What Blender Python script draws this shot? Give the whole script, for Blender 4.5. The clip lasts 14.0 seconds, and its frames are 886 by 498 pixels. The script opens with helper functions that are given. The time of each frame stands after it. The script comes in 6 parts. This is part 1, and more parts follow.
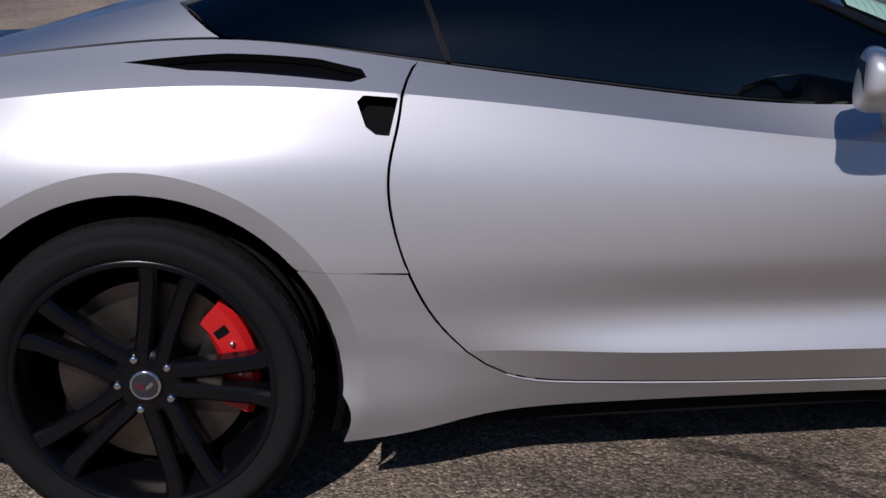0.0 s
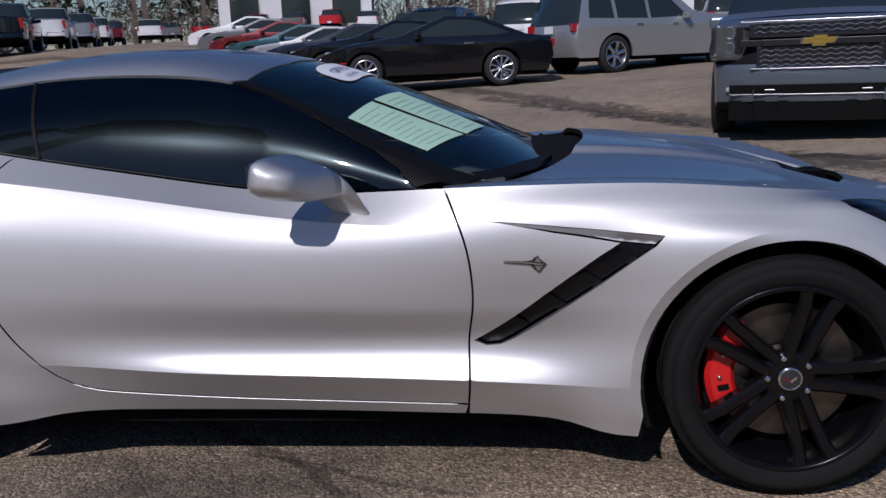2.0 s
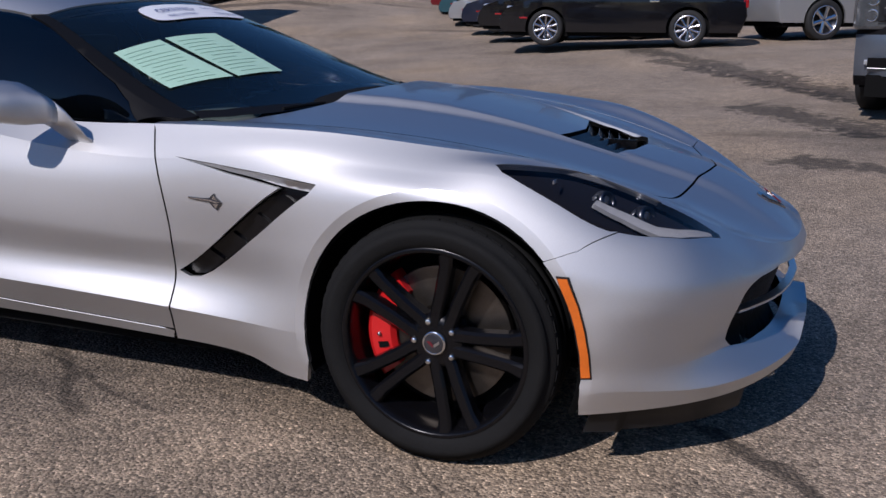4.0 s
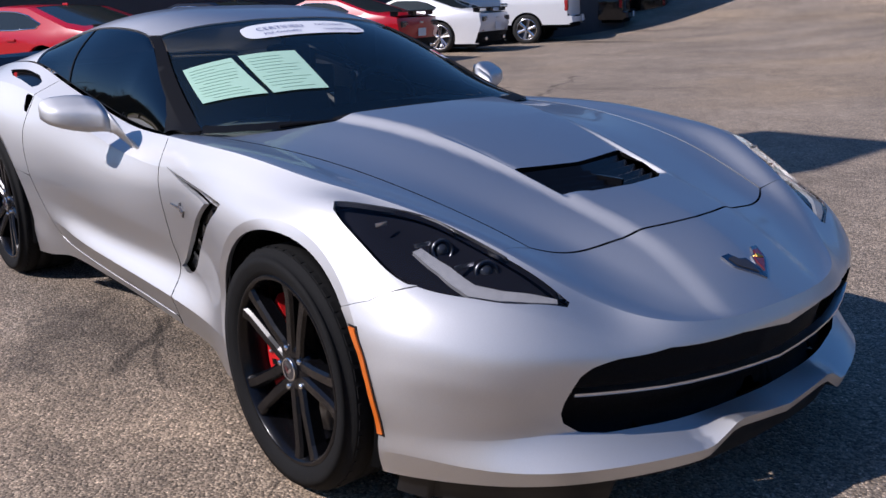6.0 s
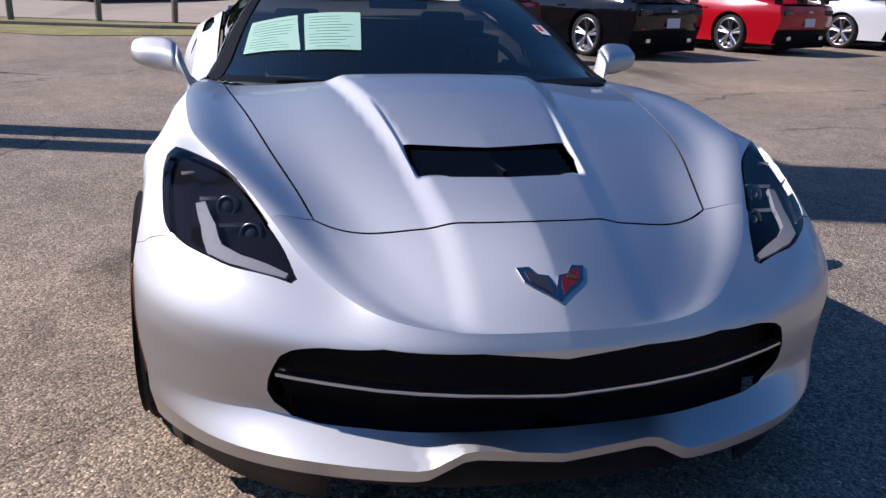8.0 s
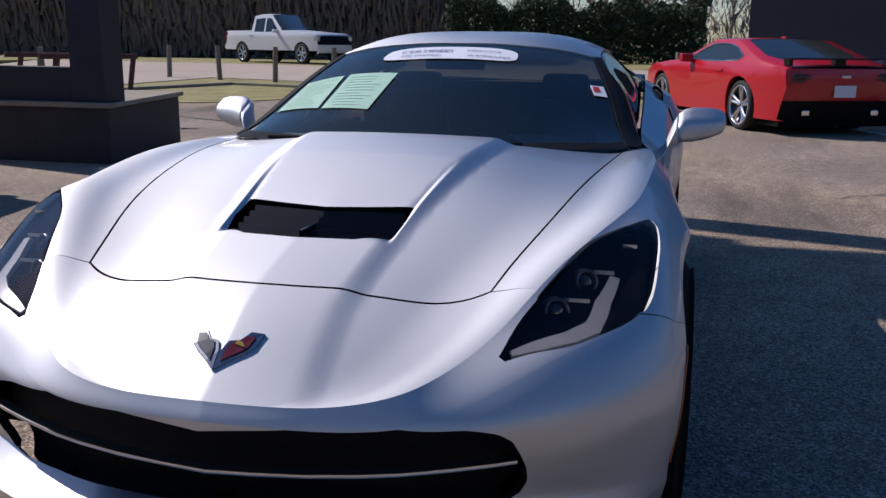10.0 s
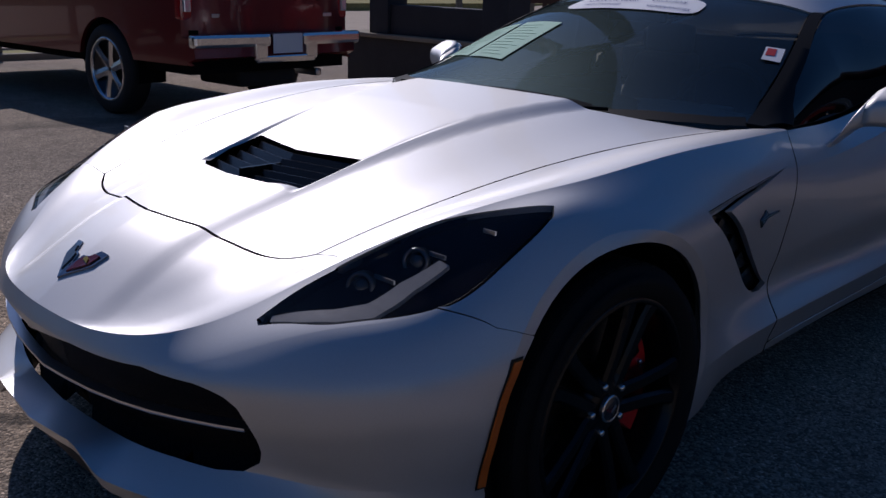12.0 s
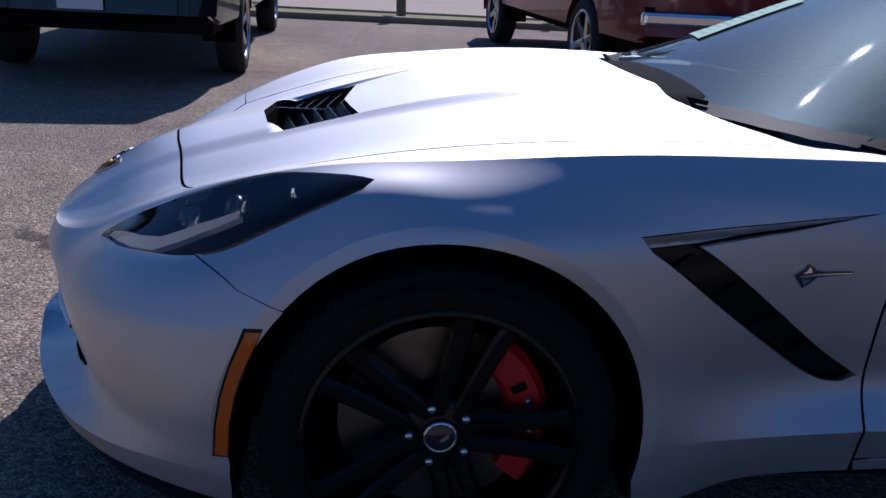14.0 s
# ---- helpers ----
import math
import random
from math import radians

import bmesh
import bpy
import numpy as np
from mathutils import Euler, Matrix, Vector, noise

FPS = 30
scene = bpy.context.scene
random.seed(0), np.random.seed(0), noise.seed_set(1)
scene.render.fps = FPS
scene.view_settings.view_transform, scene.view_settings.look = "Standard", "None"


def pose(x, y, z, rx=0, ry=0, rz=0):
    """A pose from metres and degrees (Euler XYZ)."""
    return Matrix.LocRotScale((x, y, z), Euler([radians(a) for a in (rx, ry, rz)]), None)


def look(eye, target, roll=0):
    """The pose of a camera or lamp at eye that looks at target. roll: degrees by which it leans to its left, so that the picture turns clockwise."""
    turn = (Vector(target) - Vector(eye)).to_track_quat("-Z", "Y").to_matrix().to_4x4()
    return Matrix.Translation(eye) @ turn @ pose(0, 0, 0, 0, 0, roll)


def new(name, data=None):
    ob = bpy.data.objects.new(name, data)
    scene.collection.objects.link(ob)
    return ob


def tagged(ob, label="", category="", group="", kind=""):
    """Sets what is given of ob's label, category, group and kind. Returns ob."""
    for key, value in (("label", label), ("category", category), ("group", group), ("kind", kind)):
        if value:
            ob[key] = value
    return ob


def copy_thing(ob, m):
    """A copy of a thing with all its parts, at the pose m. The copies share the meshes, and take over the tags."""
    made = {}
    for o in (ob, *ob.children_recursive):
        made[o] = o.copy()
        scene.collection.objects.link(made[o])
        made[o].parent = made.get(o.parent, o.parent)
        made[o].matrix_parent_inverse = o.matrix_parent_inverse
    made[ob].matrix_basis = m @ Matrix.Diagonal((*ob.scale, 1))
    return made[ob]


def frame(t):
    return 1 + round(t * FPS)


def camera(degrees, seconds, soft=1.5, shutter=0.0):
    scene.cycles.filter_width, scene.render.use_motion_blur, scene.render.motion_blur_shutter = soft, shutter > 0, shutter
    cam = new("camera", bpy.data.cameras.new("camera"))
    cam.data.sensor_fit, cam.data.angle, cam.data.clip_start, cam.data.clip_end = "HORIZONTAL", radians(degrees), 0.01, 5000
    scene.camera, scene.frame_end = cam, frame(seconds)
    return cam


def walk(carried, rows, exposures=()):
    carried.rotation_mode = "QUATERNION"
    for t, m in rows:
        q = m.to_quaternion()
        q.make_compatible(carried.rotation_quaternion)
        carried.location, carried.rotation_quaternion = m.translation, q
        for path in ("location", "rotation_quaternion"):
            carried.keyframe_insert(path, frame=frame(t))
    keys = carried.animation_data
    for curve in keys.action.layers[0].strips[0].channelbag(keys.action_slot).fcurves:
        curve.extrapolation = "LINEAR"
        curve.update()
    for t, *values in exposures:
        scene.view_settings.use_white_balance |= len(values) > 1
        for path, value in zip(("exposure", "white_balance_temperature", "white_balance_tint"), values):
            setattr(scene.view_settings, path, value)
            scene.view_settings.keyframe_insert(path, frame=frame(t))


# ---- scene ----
cam = camera(52.0, 14.0)
PATH = [
    (0, (-2.152, -2.6, 1.081), (-2.094, -0.676, 0.536), -2.2),
    (0.5, (-1.68, -2.751, 1.053), (-1.625, -0.795, 0.636), -3.8),
    (1, (-1.358, -2.838, 1.162), (-1.283, -0.898, 0.682), -3.2),
    (1.5, (-1.015, -2.992, 1.172), (-1.062, -1.04, 0.738), -2.9),
    (2, (-0.681, -3.209, 1.195), (-0.864, -1.263, 0.773), -2.2),
    (2.5, (-0.313, -3.228, 1.166), (-0.507, -1.299, 0.673), 0.5),
    (3, (0.073, -3.213, 1.166), (-0.317, -1.31, 0.689), 0.3),
    (3.5, (0.442, -3.162, 1.172), (-0.137, -1.308, 0.691), 0.2),
    (3.7, (0.584, -3.074, 1.143), (-0.026, -1.234, 0.651), 0.3),
    (5.8, (1.885, -2.074, 1.239), (0.433, -0.801, 0.72), -1.8),
    (6, (1.97, -1.955, 1.251), (0.469, -0.745, 0.718), -1.4),
    (6.5, (2.136, -1.607, 1.232), (0.526, -0.548, 0.699), -0.5),
    (7, (2.296, -1.268, 1.227), (0.549, -0.455, 0.689), -1.3),
    (7.5, (2.43, -0.954, 1.218), (0.598, -0.389, 0.648), 0.0),
    (8, (2.502, -0.638, 1.213), (0.632, -0.216, 0.64), 1.7),
    (8.5, (2.615, -0.267, 1.222), (0.694, -0.076, 0.701), 0.9),
    (9, (2.595, 0.08, 1.202), (0.662, 0.067, 0.69), 1.3),
    (9.2, (2.553, 0.233, 1.193), (0.618, 0.156, 0.693), 1.2),
    (11.3, (1.89, 1.613, 1.219), (0.33, 0.466, 0.72), 2.1),
    (11.5, (1.811, 1.71, 1.229), (0.319, 0.491, 0.694), 2.6),
    (12, (1.519, 1.911, 1.209), (0.177, 0.541, 0.64), 1.6),
    (12.5, (1.202, 2.135, 1.2), (0.115, 0.564, 0.608), 0.5),
    (13, (0.871, 2.212, 1.177), (0.027, 0.522, 0.521), 2.5),
    (13.5, (0.542, 2.234, 1.172), (0.004, 0.428, 0.503), 2.7),
    (14, (0.192, 2.328, 1.181), (-0.039, 0.449, 0.536), 3.4),
]
EXPOSURES = [(t, stops, kelvin, tint) for t, stops, kelvin, tint in ((0, -.50, 6030, 19), (1.5, -.54, 5970, 19), (3, -.40, 5970, 19), (3.7, -.28, 5970, 19), (6, .18, 6040, 19), (7.5, .33, 6020, 19), (9, .28, 6100, 19), (11.3, -.66, 6010, 20), (12, -.90, 5900, 22), (13, -.62, 5710, 22), (14, -.20, 5530, 24))]
walk(cam, [(t, look(eye, target, roll)) for t, eye, target, roll in PATH], EXPOSURES)

# ---- light ----
world = bpy.data.worlds.new("sky")
scene.world = world
world.use_nodes = True
SUN_FROM = Vector((-0.32, -1.08, 1.0)).normalized()
sky = world.node_tree.nodes.new("ShaderNodeTexSky")
sky.sky_type = "NISHITA"
sky.sun_disc = False
sky.dust_density, sky.ozone_density, sky.air_density = 0.4, 3.0, 1.0
sky.sun_elevation = math.asin(SUN_FROM.z)
sky.sun_rotation = math.atan2(SUN_FROM.x, SUN_FROM.y)
deep = world.node_tree.nodes.new("ShaderNodeHueSaturation")      # a clear, deep blue spring sky
deep.inputs["Hue"].default_value, deep.inputs["Saturation"].default_value = 0.503, 1.3
world.node_tree.links.new(sky.outputs[0], deep.inputs["Color"])
world.node_tree.links.new(deep.outputs[0], world.node_tree.nodes["Background"].inputs[0])
world.node_tree.nodes["Background"].inputs[1].default_value = 0.085
sun = new("sun", bpy.data.lights.new("sun", "SUN"))
sun.data.energy, sun.data.angle, sun.data.color = 4.15, radians(0.5), (1.0, 0.94, 0.86)
sun.matrix_world = look(SUN_FROM * 60, (0, 0, 0))


# ---- materials ----
def material(name, color, rough=0.5, metal=0.0, vary=0.0, scale=8.0, bump=0.0, bump_scale=60.0, coat=0.0, emit=0.0, per_object=0.0):
    """A surface with mottling at two scales, fine relief and, if asked, a clear coat."""
    m = bpy.data.materials.new(name)
    m.use_nodes = True
    nodes, links = m.node_tree.nodes, m.node_tree.links
    b = nodes["Principled BSDF"]
    b.inputs["Base Color"].default_value = (*color, 1)
    b.inputs["Roughness"].default_value, b.inputs["Metallic"].default_value = rough, metal
    if coat:
        b.inputs["Coat Weight"].default_value, b.inputs["Coat Roughness"].default_value = coat, 0.03
    if emit:
        b.inputs["Emission Color"].default_value, b.inputs["Emission Strength"].default_value = (*color, 1), emit
    if vary or bump:
        where = nodes.new("ShaderNodeTexCoord").outputs["Object"]
    if vary:
        total = None
        for size, share in ((scale, 0.6), (scale * 9, 0.4)):
            n = nodes.new("ShaderNodeTexNoise")
            n.inputs["Scale"].default_value, n.inputs["Detail"].default_value = size, 4
            links.new(where, n.inputs["Vector"])
            k = nodes.new("ShaderNodeMath")
            k.operation = "MULTIPLY"
            k.inputs[1].default_value = share
            links.new(n.outputs["Fac"], k.inputs[0])
            if total is None:
                total = k.outputs[0]
            else:
                add = nodes.new("ShaderNodeMath")
                links.new(total, add.inputs[0])
                links.new(k.outputs[0], add.inputs[1])
                total = add.outputs[0]
        ramp = nodes.new("ShaderNodeMapRange")
        ramp.inputs["From Min"].default_value, ramp.inputs["From Max"].default_value = 0.3, 0.7
        ramp.inputs["To Min"].default_value, ramp.inputs["To Max"].default_value = 1 - vary, 1 + vary
        links.new(total, ramp.inputs["Value"])
        mul = nodes.new("ShaderNodeVectorMath")
        mul.operation = "SCALE"
        mul.inputs[0].default_value = color
        links.new(ramp.outputs[0], mul.inputs["Scale"])
        links.new(mul.outputs[0], b.inputs["Base Color"])
    if bump:
        n = nodes.new("ShaderNodeTexNoise")
        n.inputs["Scale"].default_value, n.inputs["Detail"].default_value = bump_scale, 5
        links.new(where, n.inputs["Vector"])
        bm_ = nodes.new("ShaderNodeBump")
        bm_.inputs["Strength"].default_value, bm_.inputs["Distance"].default_value = bump, 0.01
        links.new(n.outputs["Fac"], bm_.inputs["Height"])
        links.new(bm_.outputs[0], b.inputs["Normal"])
    return m


def glass(name, tint, rough=0.0, dust=0.0, ior=1.42, spread=0.50):
    """Tinted pane: light goes through coloured by tint, and the surface mirrors by Fresnel."""
    m = bpy.data.materials.new(name)
    m.use_nodes = True
    nodes, links = m.node_tree.nodes, m.node_tree.links
    nodes.remove(nodes["Principled BSDF"])
    clear, gloss = nodes.new("ShaderNodeBsdfTransparent"), nodes.new("ShaderNodeBsdfGlossy")
    clear.inputs["Color"].default_value = (*tint, 1)
    gloss.inputs["Roughness"].default_value = rough
    fres = nodes.new("ShaderNodeFresnel")
    fres.inputs["IOR"].default_value = ior
    mix = nodes.new("ShaderNodeMixShader")
    links.new(fres.outputs[0], mix.inputs[0])
    if dust:                              # a film of dust that scatters the sun, tinted to add haze and glare
        film, haze = nodes.new("ShaderNodeMixShader"), nodes.new("ShaderNodeBsdfGlossy")
        haze.inputs["Color"].default_value = (0.66, 0.92, 1.0, 1)
        film.inputs[0].default_value, haze.inputs["Roughness"].default_value = dust, spread
        links.new(clear.outputs[0], film.inputs[1])
        links.new(haze.outputs[0], film.inputs[2])
        clear = film
    links.new(clear.outputs[0], mix.inputs[1])
    links.new(gloss.outputs[0], mix.inputs[2])
    links.new(mix.outputs[0], nodes["Material Output"].inputs[0])
    return m


def flake_paint(name, color, fine, broad, share, coat, gain=1.0, matte=0.15):
    """Metallic paint: two kinds of flake, one lying flat and one tilted about, under a clear coat."""
    m = material(name, color, rough=fine, metal=0.95, vary=0.05, scale=450, coat=coat)
    nodes, links = m.node_tree.nodes, m.node_tree.links
    b = nodes["Principled BSDF"]
    second = nodes.new("ShaderNodeBsdfGlossy")
    second.distribution = "BECKMANN"
    second.inputs["Roughness"].default_value = broad
    tone = nodes.new("ShaderNodeVectorMath")
    tone.operation = "SCALE"
    tone.inputs["Scale"].default_value = gain
    links.new(b.inputs["Base Color"].links[0].from_socket, tone.inputs[0])
    links.new(tone.outputs[0], second.inputs["Color"])
    mix = nodes.new("ShaderNodeMixShader")
    mix.inputs[0].default_value = share
    links.new(b.outputs[0], mix.inputs[1])
    links.new(second.outputs[0], mix.inputs[2])
    even, stack = nodes.new("ShaderNodeBsdfDiffuse"), nodes.new("ShaderNodeMixShader")   # the finest flakes lie any way
    links.new(tone.outputs[0], even.inputs["Color"])
    stack.inputs[0].default_value = matte
    links.new(mix.outputs[0], stack.inputs[1])
    links.new(even.outputs[0], stack.inputs[2])
    links.new(stack.outputs[0], nodes["Material Output"].inputs[0])
    return m


SILVER = flake_paint("silver_paint", (0.60, 0.60, 0.60), 0.39, 0.74, 0.54, 1.0, gain=1.12, matte=0.05)
BLACK_TRIM = material("black_plastic", (0.012, 0.012, 0.013), rough=0.45)
GLOSS_BLACK = material("gloss_black", (0.004, 0.004, 0.005), rough=0.25, coat=0.08)
# near-black, also stands in for shade in panel gaps, slots and recesses
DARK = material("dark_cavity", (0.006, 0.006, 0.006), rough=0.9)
RUBBER = material("tyre_rubber", (0.009, 0.009, 0.009), rough=0.8, vary=0.15, scale=20, bump=0.15, bump_scale=150)
RUBBER.node_tree.nodes["Principled BSDF"].inputs["Specular IOR Level"].default_value = .2
for dull, shine in ((RUBBER, .18), (DARK, .1), (BLACK_TRIM, .3), (GLOSS_BLACK, .28)):
    dull.node_tree.nodes["Principled BSDF"].inputs["Specular IOR Level"].default_value = shine
CHROME = material("chrome", (0.75, 0.75, 0.76), rough=0.12, metal=1.0)
RED_CALIPER = material("red_caliper", (0.62, 0.015, 0.015), rough=0.35, coat=0.3)
ROTOR = material("brake_rotor", (0.16, 0.14, 0.12), rough=0.4, metal=1.0, vary=0.25, scale=30)
AMBER = material("amber_lens", (0.70, 0.15, 0.012), rough=0.3, coat=0.4, vary=.12, scale=30)
PILLAR_BLACK = material("pillar_black", (0.006, 0.006, 0.007), rough=.6)
PILLAR_BLACK.node_tree.nodes["Principled BSDF"].inputs["Specular IOR Level"].default_value = .12
WS_GLASS = glass("windshield_glass", (0.58, 0.66, 0.64), rough=0.015, dust=0.03)
TINT_GLASS = glass("tinted_glass", (0.018, 0.02, 0.023), rough=0.018, dust=0.007, ior=1.6, spread=0.24)
LAMP_GLASS = glass("lamp_cover", (0.80, 0.81, 0.84))


# ---- mesh helpers ----
def mesh_object(name, verts, faces, mat, parent=None, label="", smooth=True, edge=None):
    me = bpy.data.meshes.new(name)
    verts = np.asarray(verts, float)
    me.from_pydata([tuple(v) for v in verts[:, :3]], [], [tuple(f) for f in faces])
    me.materials.append(mat)
    if smooth:
        me.polygons.foreach_set("use_smooth", [True] * len(me.polygons))
    if edge:                              # the turned edge is coloured near-black to paint the gap's shade
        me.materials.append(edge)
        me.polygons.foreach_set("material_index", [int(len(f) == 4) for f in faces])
    me.update()
    if smooth and verts.shape[1] == 6:
        me.normals_split_custom_set_from_vertices([tuple(v) for v in verts[:, 3:]])
    ob = new(name, me)
    if smooth and verts.shape[1] == 6:    # keeps the edge of the sunlit side smooth on curved panels
        ob.shadow_terminator_geometry_offset = 0.25
        ob.cycles.shadow_terminator_geometry_offset = 0.25
    if parent:
        ob.parent = parent
    if label:
        ob["label"] = label
    return ob


def part(name, bm, mat, parent, label="", smooth=False):
    me = bpy.data.meshes.new(name)
    bm.normal_update()
    bm.to_mesh(me)
    bm.free()
    me.materials.append(mat)
    if smooth:
        me.polygons.foreach_set("use_smooth", [True] * len(me.polygons))
    ob = new(name, me)
    if parent:
        ob.parent = parent
    if label:
        ob["label"] = label
    return ob


def cubic(xs, ys):
    """Natural cubic spline through (xs, ys); ys may have columns."""
    xs, ys = np.asarray(xs, float), np.asarray(ys, float)
    n, h = len(xs), np.diff(xs)
    a = np.zeros((n, n))
    r = np.zeros_like(ys)
    a[0, 0] = a[-1, -1] = 1
    for i in range(1, n - 1):
        a[i, i - 1 : i + 2] = h[i - 1], 2 * (h[i - 1] + h[i]), h[i]
        r[i] = 6 * ((ys[i + 1] - ys[i]) / h[i] - (ys[i] - ys[i - 1]) / h[i - 1])
    m2 = np.linalg.solve(a, r)

    def at(q):
        q = np.clip(np.asarray(q, float), xs[0], xs[-1])
        k = np.clip(np.searchsorted(xs, q) - 1, 0, n - 2)
        hh = h[k]
        u, v = (xs[k + 1] - q) / hh, (q - xs[k]) / hh
        if ys.ndim > 1:
            u, v, hh = u[..., None], v[..., None], hh[..., None]
        return u * ys[k] + v * ys[k + 1] + ((u**3 - u) * m2[k] + (v**3 - v) * m2[k + 1]) * hh**2 / 6

    return at


def pieces(pts, step):
    """Points of a closed outline, filled in at most a step apart."""
    out = []
    for a, b in zip(pts, list(pts[1:]) + [pts[0]]):
        a, b = np.array(a, float), np.array(b, float)
        n = max(1, int(math.ceil(np.linalg.norm(b - a) / step)))
        out += [a + (b - a) * k / n for k in range(n)]
    return np.array(out)


def curve_points(pts, n=8, closed=False):
    """A rounded line through a few points."""
    pts = np.array(pts, float)
    if closed:
        pts = np.vstack([pts, pts[:1]])
    d = np.r_[0, np.cumsum(np.linalg.norm(np.diff(pts, axis=0), axis=1))]
    out = cubic(d, pts)(np.linspace(0, d[-1], n * (len(pts) - 1) + 1))
    return [tuple(p) for p in (out[:-1] if closed else out)]


def inside(poly, q):
    poly, q = np.asarray(poly), np.asarray(q)
    x, y = q[:, 0], q[:, 1]
    hit = np.zeros(len(q), bool)
    for (x0, y0), (x1, y1) in zip(poly, np.roll(poly, -1, axis=0)):
        if y0 != y1:
            hit ^= ((y0 > y) != (y1 > y)) & (x < (x1 - x0) * (y - y0) / (y1 - y0) + x0)
    return hit


def shrunk(poly, d, fixed=None):
    """The outline moved inwards by d; points marked fixed stay."""
    poly = np.asarray(poly, float)
    a, b = np.roll(poly, 1, axis=0), np.roll(poly, -1, axis=0)
    t = b - a
    t /= np.linalg.norm(t, axis=1, keepdims=True) + 1e-12
    area = np.sum(poly[:, 0] * b[:, 1] - b[:, 0] * poly[:, 1])
    nrm = np.stack([-t[:, 1], t[:, 0]], 1) * (1 if area > 0 else -1)
    out = poly + nrm * d
    if fixed is not None:
        out[fixed] = poly[fixed]
    return out


def sheet(surface, outline, holes=(), step=0.022, gap=0.0, fixed=None, depth=0.016, drop=0.0, creases=(), fold=None, lag=0.0):
    """Vertices (with normals) and faces of a piece of a surface: surface maps rows of (a, b) to points; the piece fills the outline, leaves out the holes, and has an edge turned inwards by depth. Creases are lines that the faces follow, fold numbers the sides of them."""
    from mathutils.geometry import delaunay_2d_cdt
    outline = np.asarray(outline, float)
    keep = fixed(outline) if fixed else None
    outline = shrunk(outline, gap, keep) if gap else outline
    rim = [pieces(list(outline), step * 0.6)] + [pieces(list(shrunk(h, -gap)), step * 0.5) for h in holes]
    lo, hi = rim[0].min(0), rim[0].max(0)
    ga, gb = np.meshgrid(np.arange(lo[0], hi[0], step), np.arange(lo[1], hi[1], step))
    grid = np.stack([ga.ravel() + np.resize([0, step / 2], gb.shape[0]).repeat(gb.shape[1]), gb.ravel()], 1)

    def within(q):
        ok = inside(rim[0], q)
        for h in rim[1:]:
            ok &= ~inside(h, q)
        return q[ok] if len(q) else q

    def clear(q, lines, far):
        return q[np.array([np.min(np.sum((lines - g) ** 2, 1)) > far ** 2 for g in q], bool)] if len(q) else q

    border = np.vstack(rim)
    edges, at = [], 0
    for r in rim:
        edges += [(at + i, at + (i + 1) % len(r)) for i in range(len(r))]
        at += len(r)
    folds = []
    for line in creases:
        q = clear(within(np.asarray(line, float)), border, step * 0.12)
        edges += [(at + i, at + i + 1) for i in range(len(q) - 1) if np.linalg.norm(q[i + 1] - q[i]) < 0.03]
        at += len(q)
        folds.append(q)
    fixed_pts = np.vstack([border] + [q for q in folds if len(q)])
    pts = np.vstack([fixed_pts, clear(within(grid), fixed_pts, step * 0.4)])
    vs, _, fs, *_ = delaunay_2d_cdt([Vector(p) for p in pts], edges, [], 0, 1e-7)
    vs = np.array([tuple(v) for v in vs])
    fs = np.array([tuple(f) for f in fs if len(f) == 3])
    mid = vs[fs].mean(1)
    ok = inside(rim[0], mid)
    for h in rim[1:]:
        ok &= ~inside(h, mid)
    tri = vs[fs]
    long = np.max(np.linalg.norm(tri - np.roll(tri, 1, 1), axis=2), 1)
    u, w = tri[:, 1] - tri[:, 0], tri[:, 2] - tri[:, 0]
    ok &= np.abs(u[:, 0] * w[:, 1] - u[:, 1] * w[:, 0]) > long * 0.0006
    fs, mid = fs[ok], mid[ok]
    side_of = fold(mid) if fold else np.zeros(len(fs), int)
    own, rows = {}, []
    new_fs = np.empty_like(fs)
    for i, f in enumerate(fs):
        for k in range(3):
            key = (f[k], side_of[i])
            if key not in own:
                own[key] = len(rows)
                rows.append([vs[f[k]], np.zeros(2), 0, f[k]])
            r = rows[own[key]]
            r[1], r[2] = r[1] + mid[i], r[2] + 1
            new_fs[i, k] = own[key]
    place = np.array([r[0] for r in rows])
    into = np.array([r[1] / r[2] for r in rows]) * 0.2 + place * 0.8 - (lag, 0)
    source = [r[3] for r in rows]
    p = surface(place)
    h = 0.0008
    n = np.cross(surface(into + (h, 0)) - surface(into - (h, 0)), surface(into + (0, h)) - surface(into - (0, h)))
    fn = np.cross(p[new_fs[:, 1]] - p[new_fs[:, 0]], p[new_fs[:, 2]] - p[new_fs[:, 0]])
    n *= np.sign(np.sum(n[new_fs[:, 0]] * fn)) or 1
    n /= np.linalg.norm(n, axis=1, keepdims=True) + 1e-12
    p = p - n * drop
    faces = [tuple(f) for f in new_fs]
    p = np.hstack([p, n])
    if depth:
        count = {}
        for f in faces:
            for a, b in ((f[0], f[1]), (f[1], f[2]), (f[2], f[0])):
                count[(source[a], source[b])] = (a, b)
        open_edges = [e for k, e in count.items() if (k[1], k[0]) not in count]
        used = {}
        extra = []
        for v in {v for e in open_edges for v in e}:
            used[v] = len(p) + len(extra)
            extra += [np.r_[p[v, :3], 0, 0, 0], np.r_[p[v, :3] - n[v] * depth, 0, 0, 0]]
        p = np.vstack([p, np.array(extra)])
        faces += [(used[b], used[a], used[a] + 1, used[b] + 1) for a, b in open_edges]
    return p, faces


def mirrored(p, faces):
    q = np.array(p)
    q = q * ([1, -1, 1] * (q.shape[1] // 3))
    return q, [tuple(reversed(f)) for f in faces]


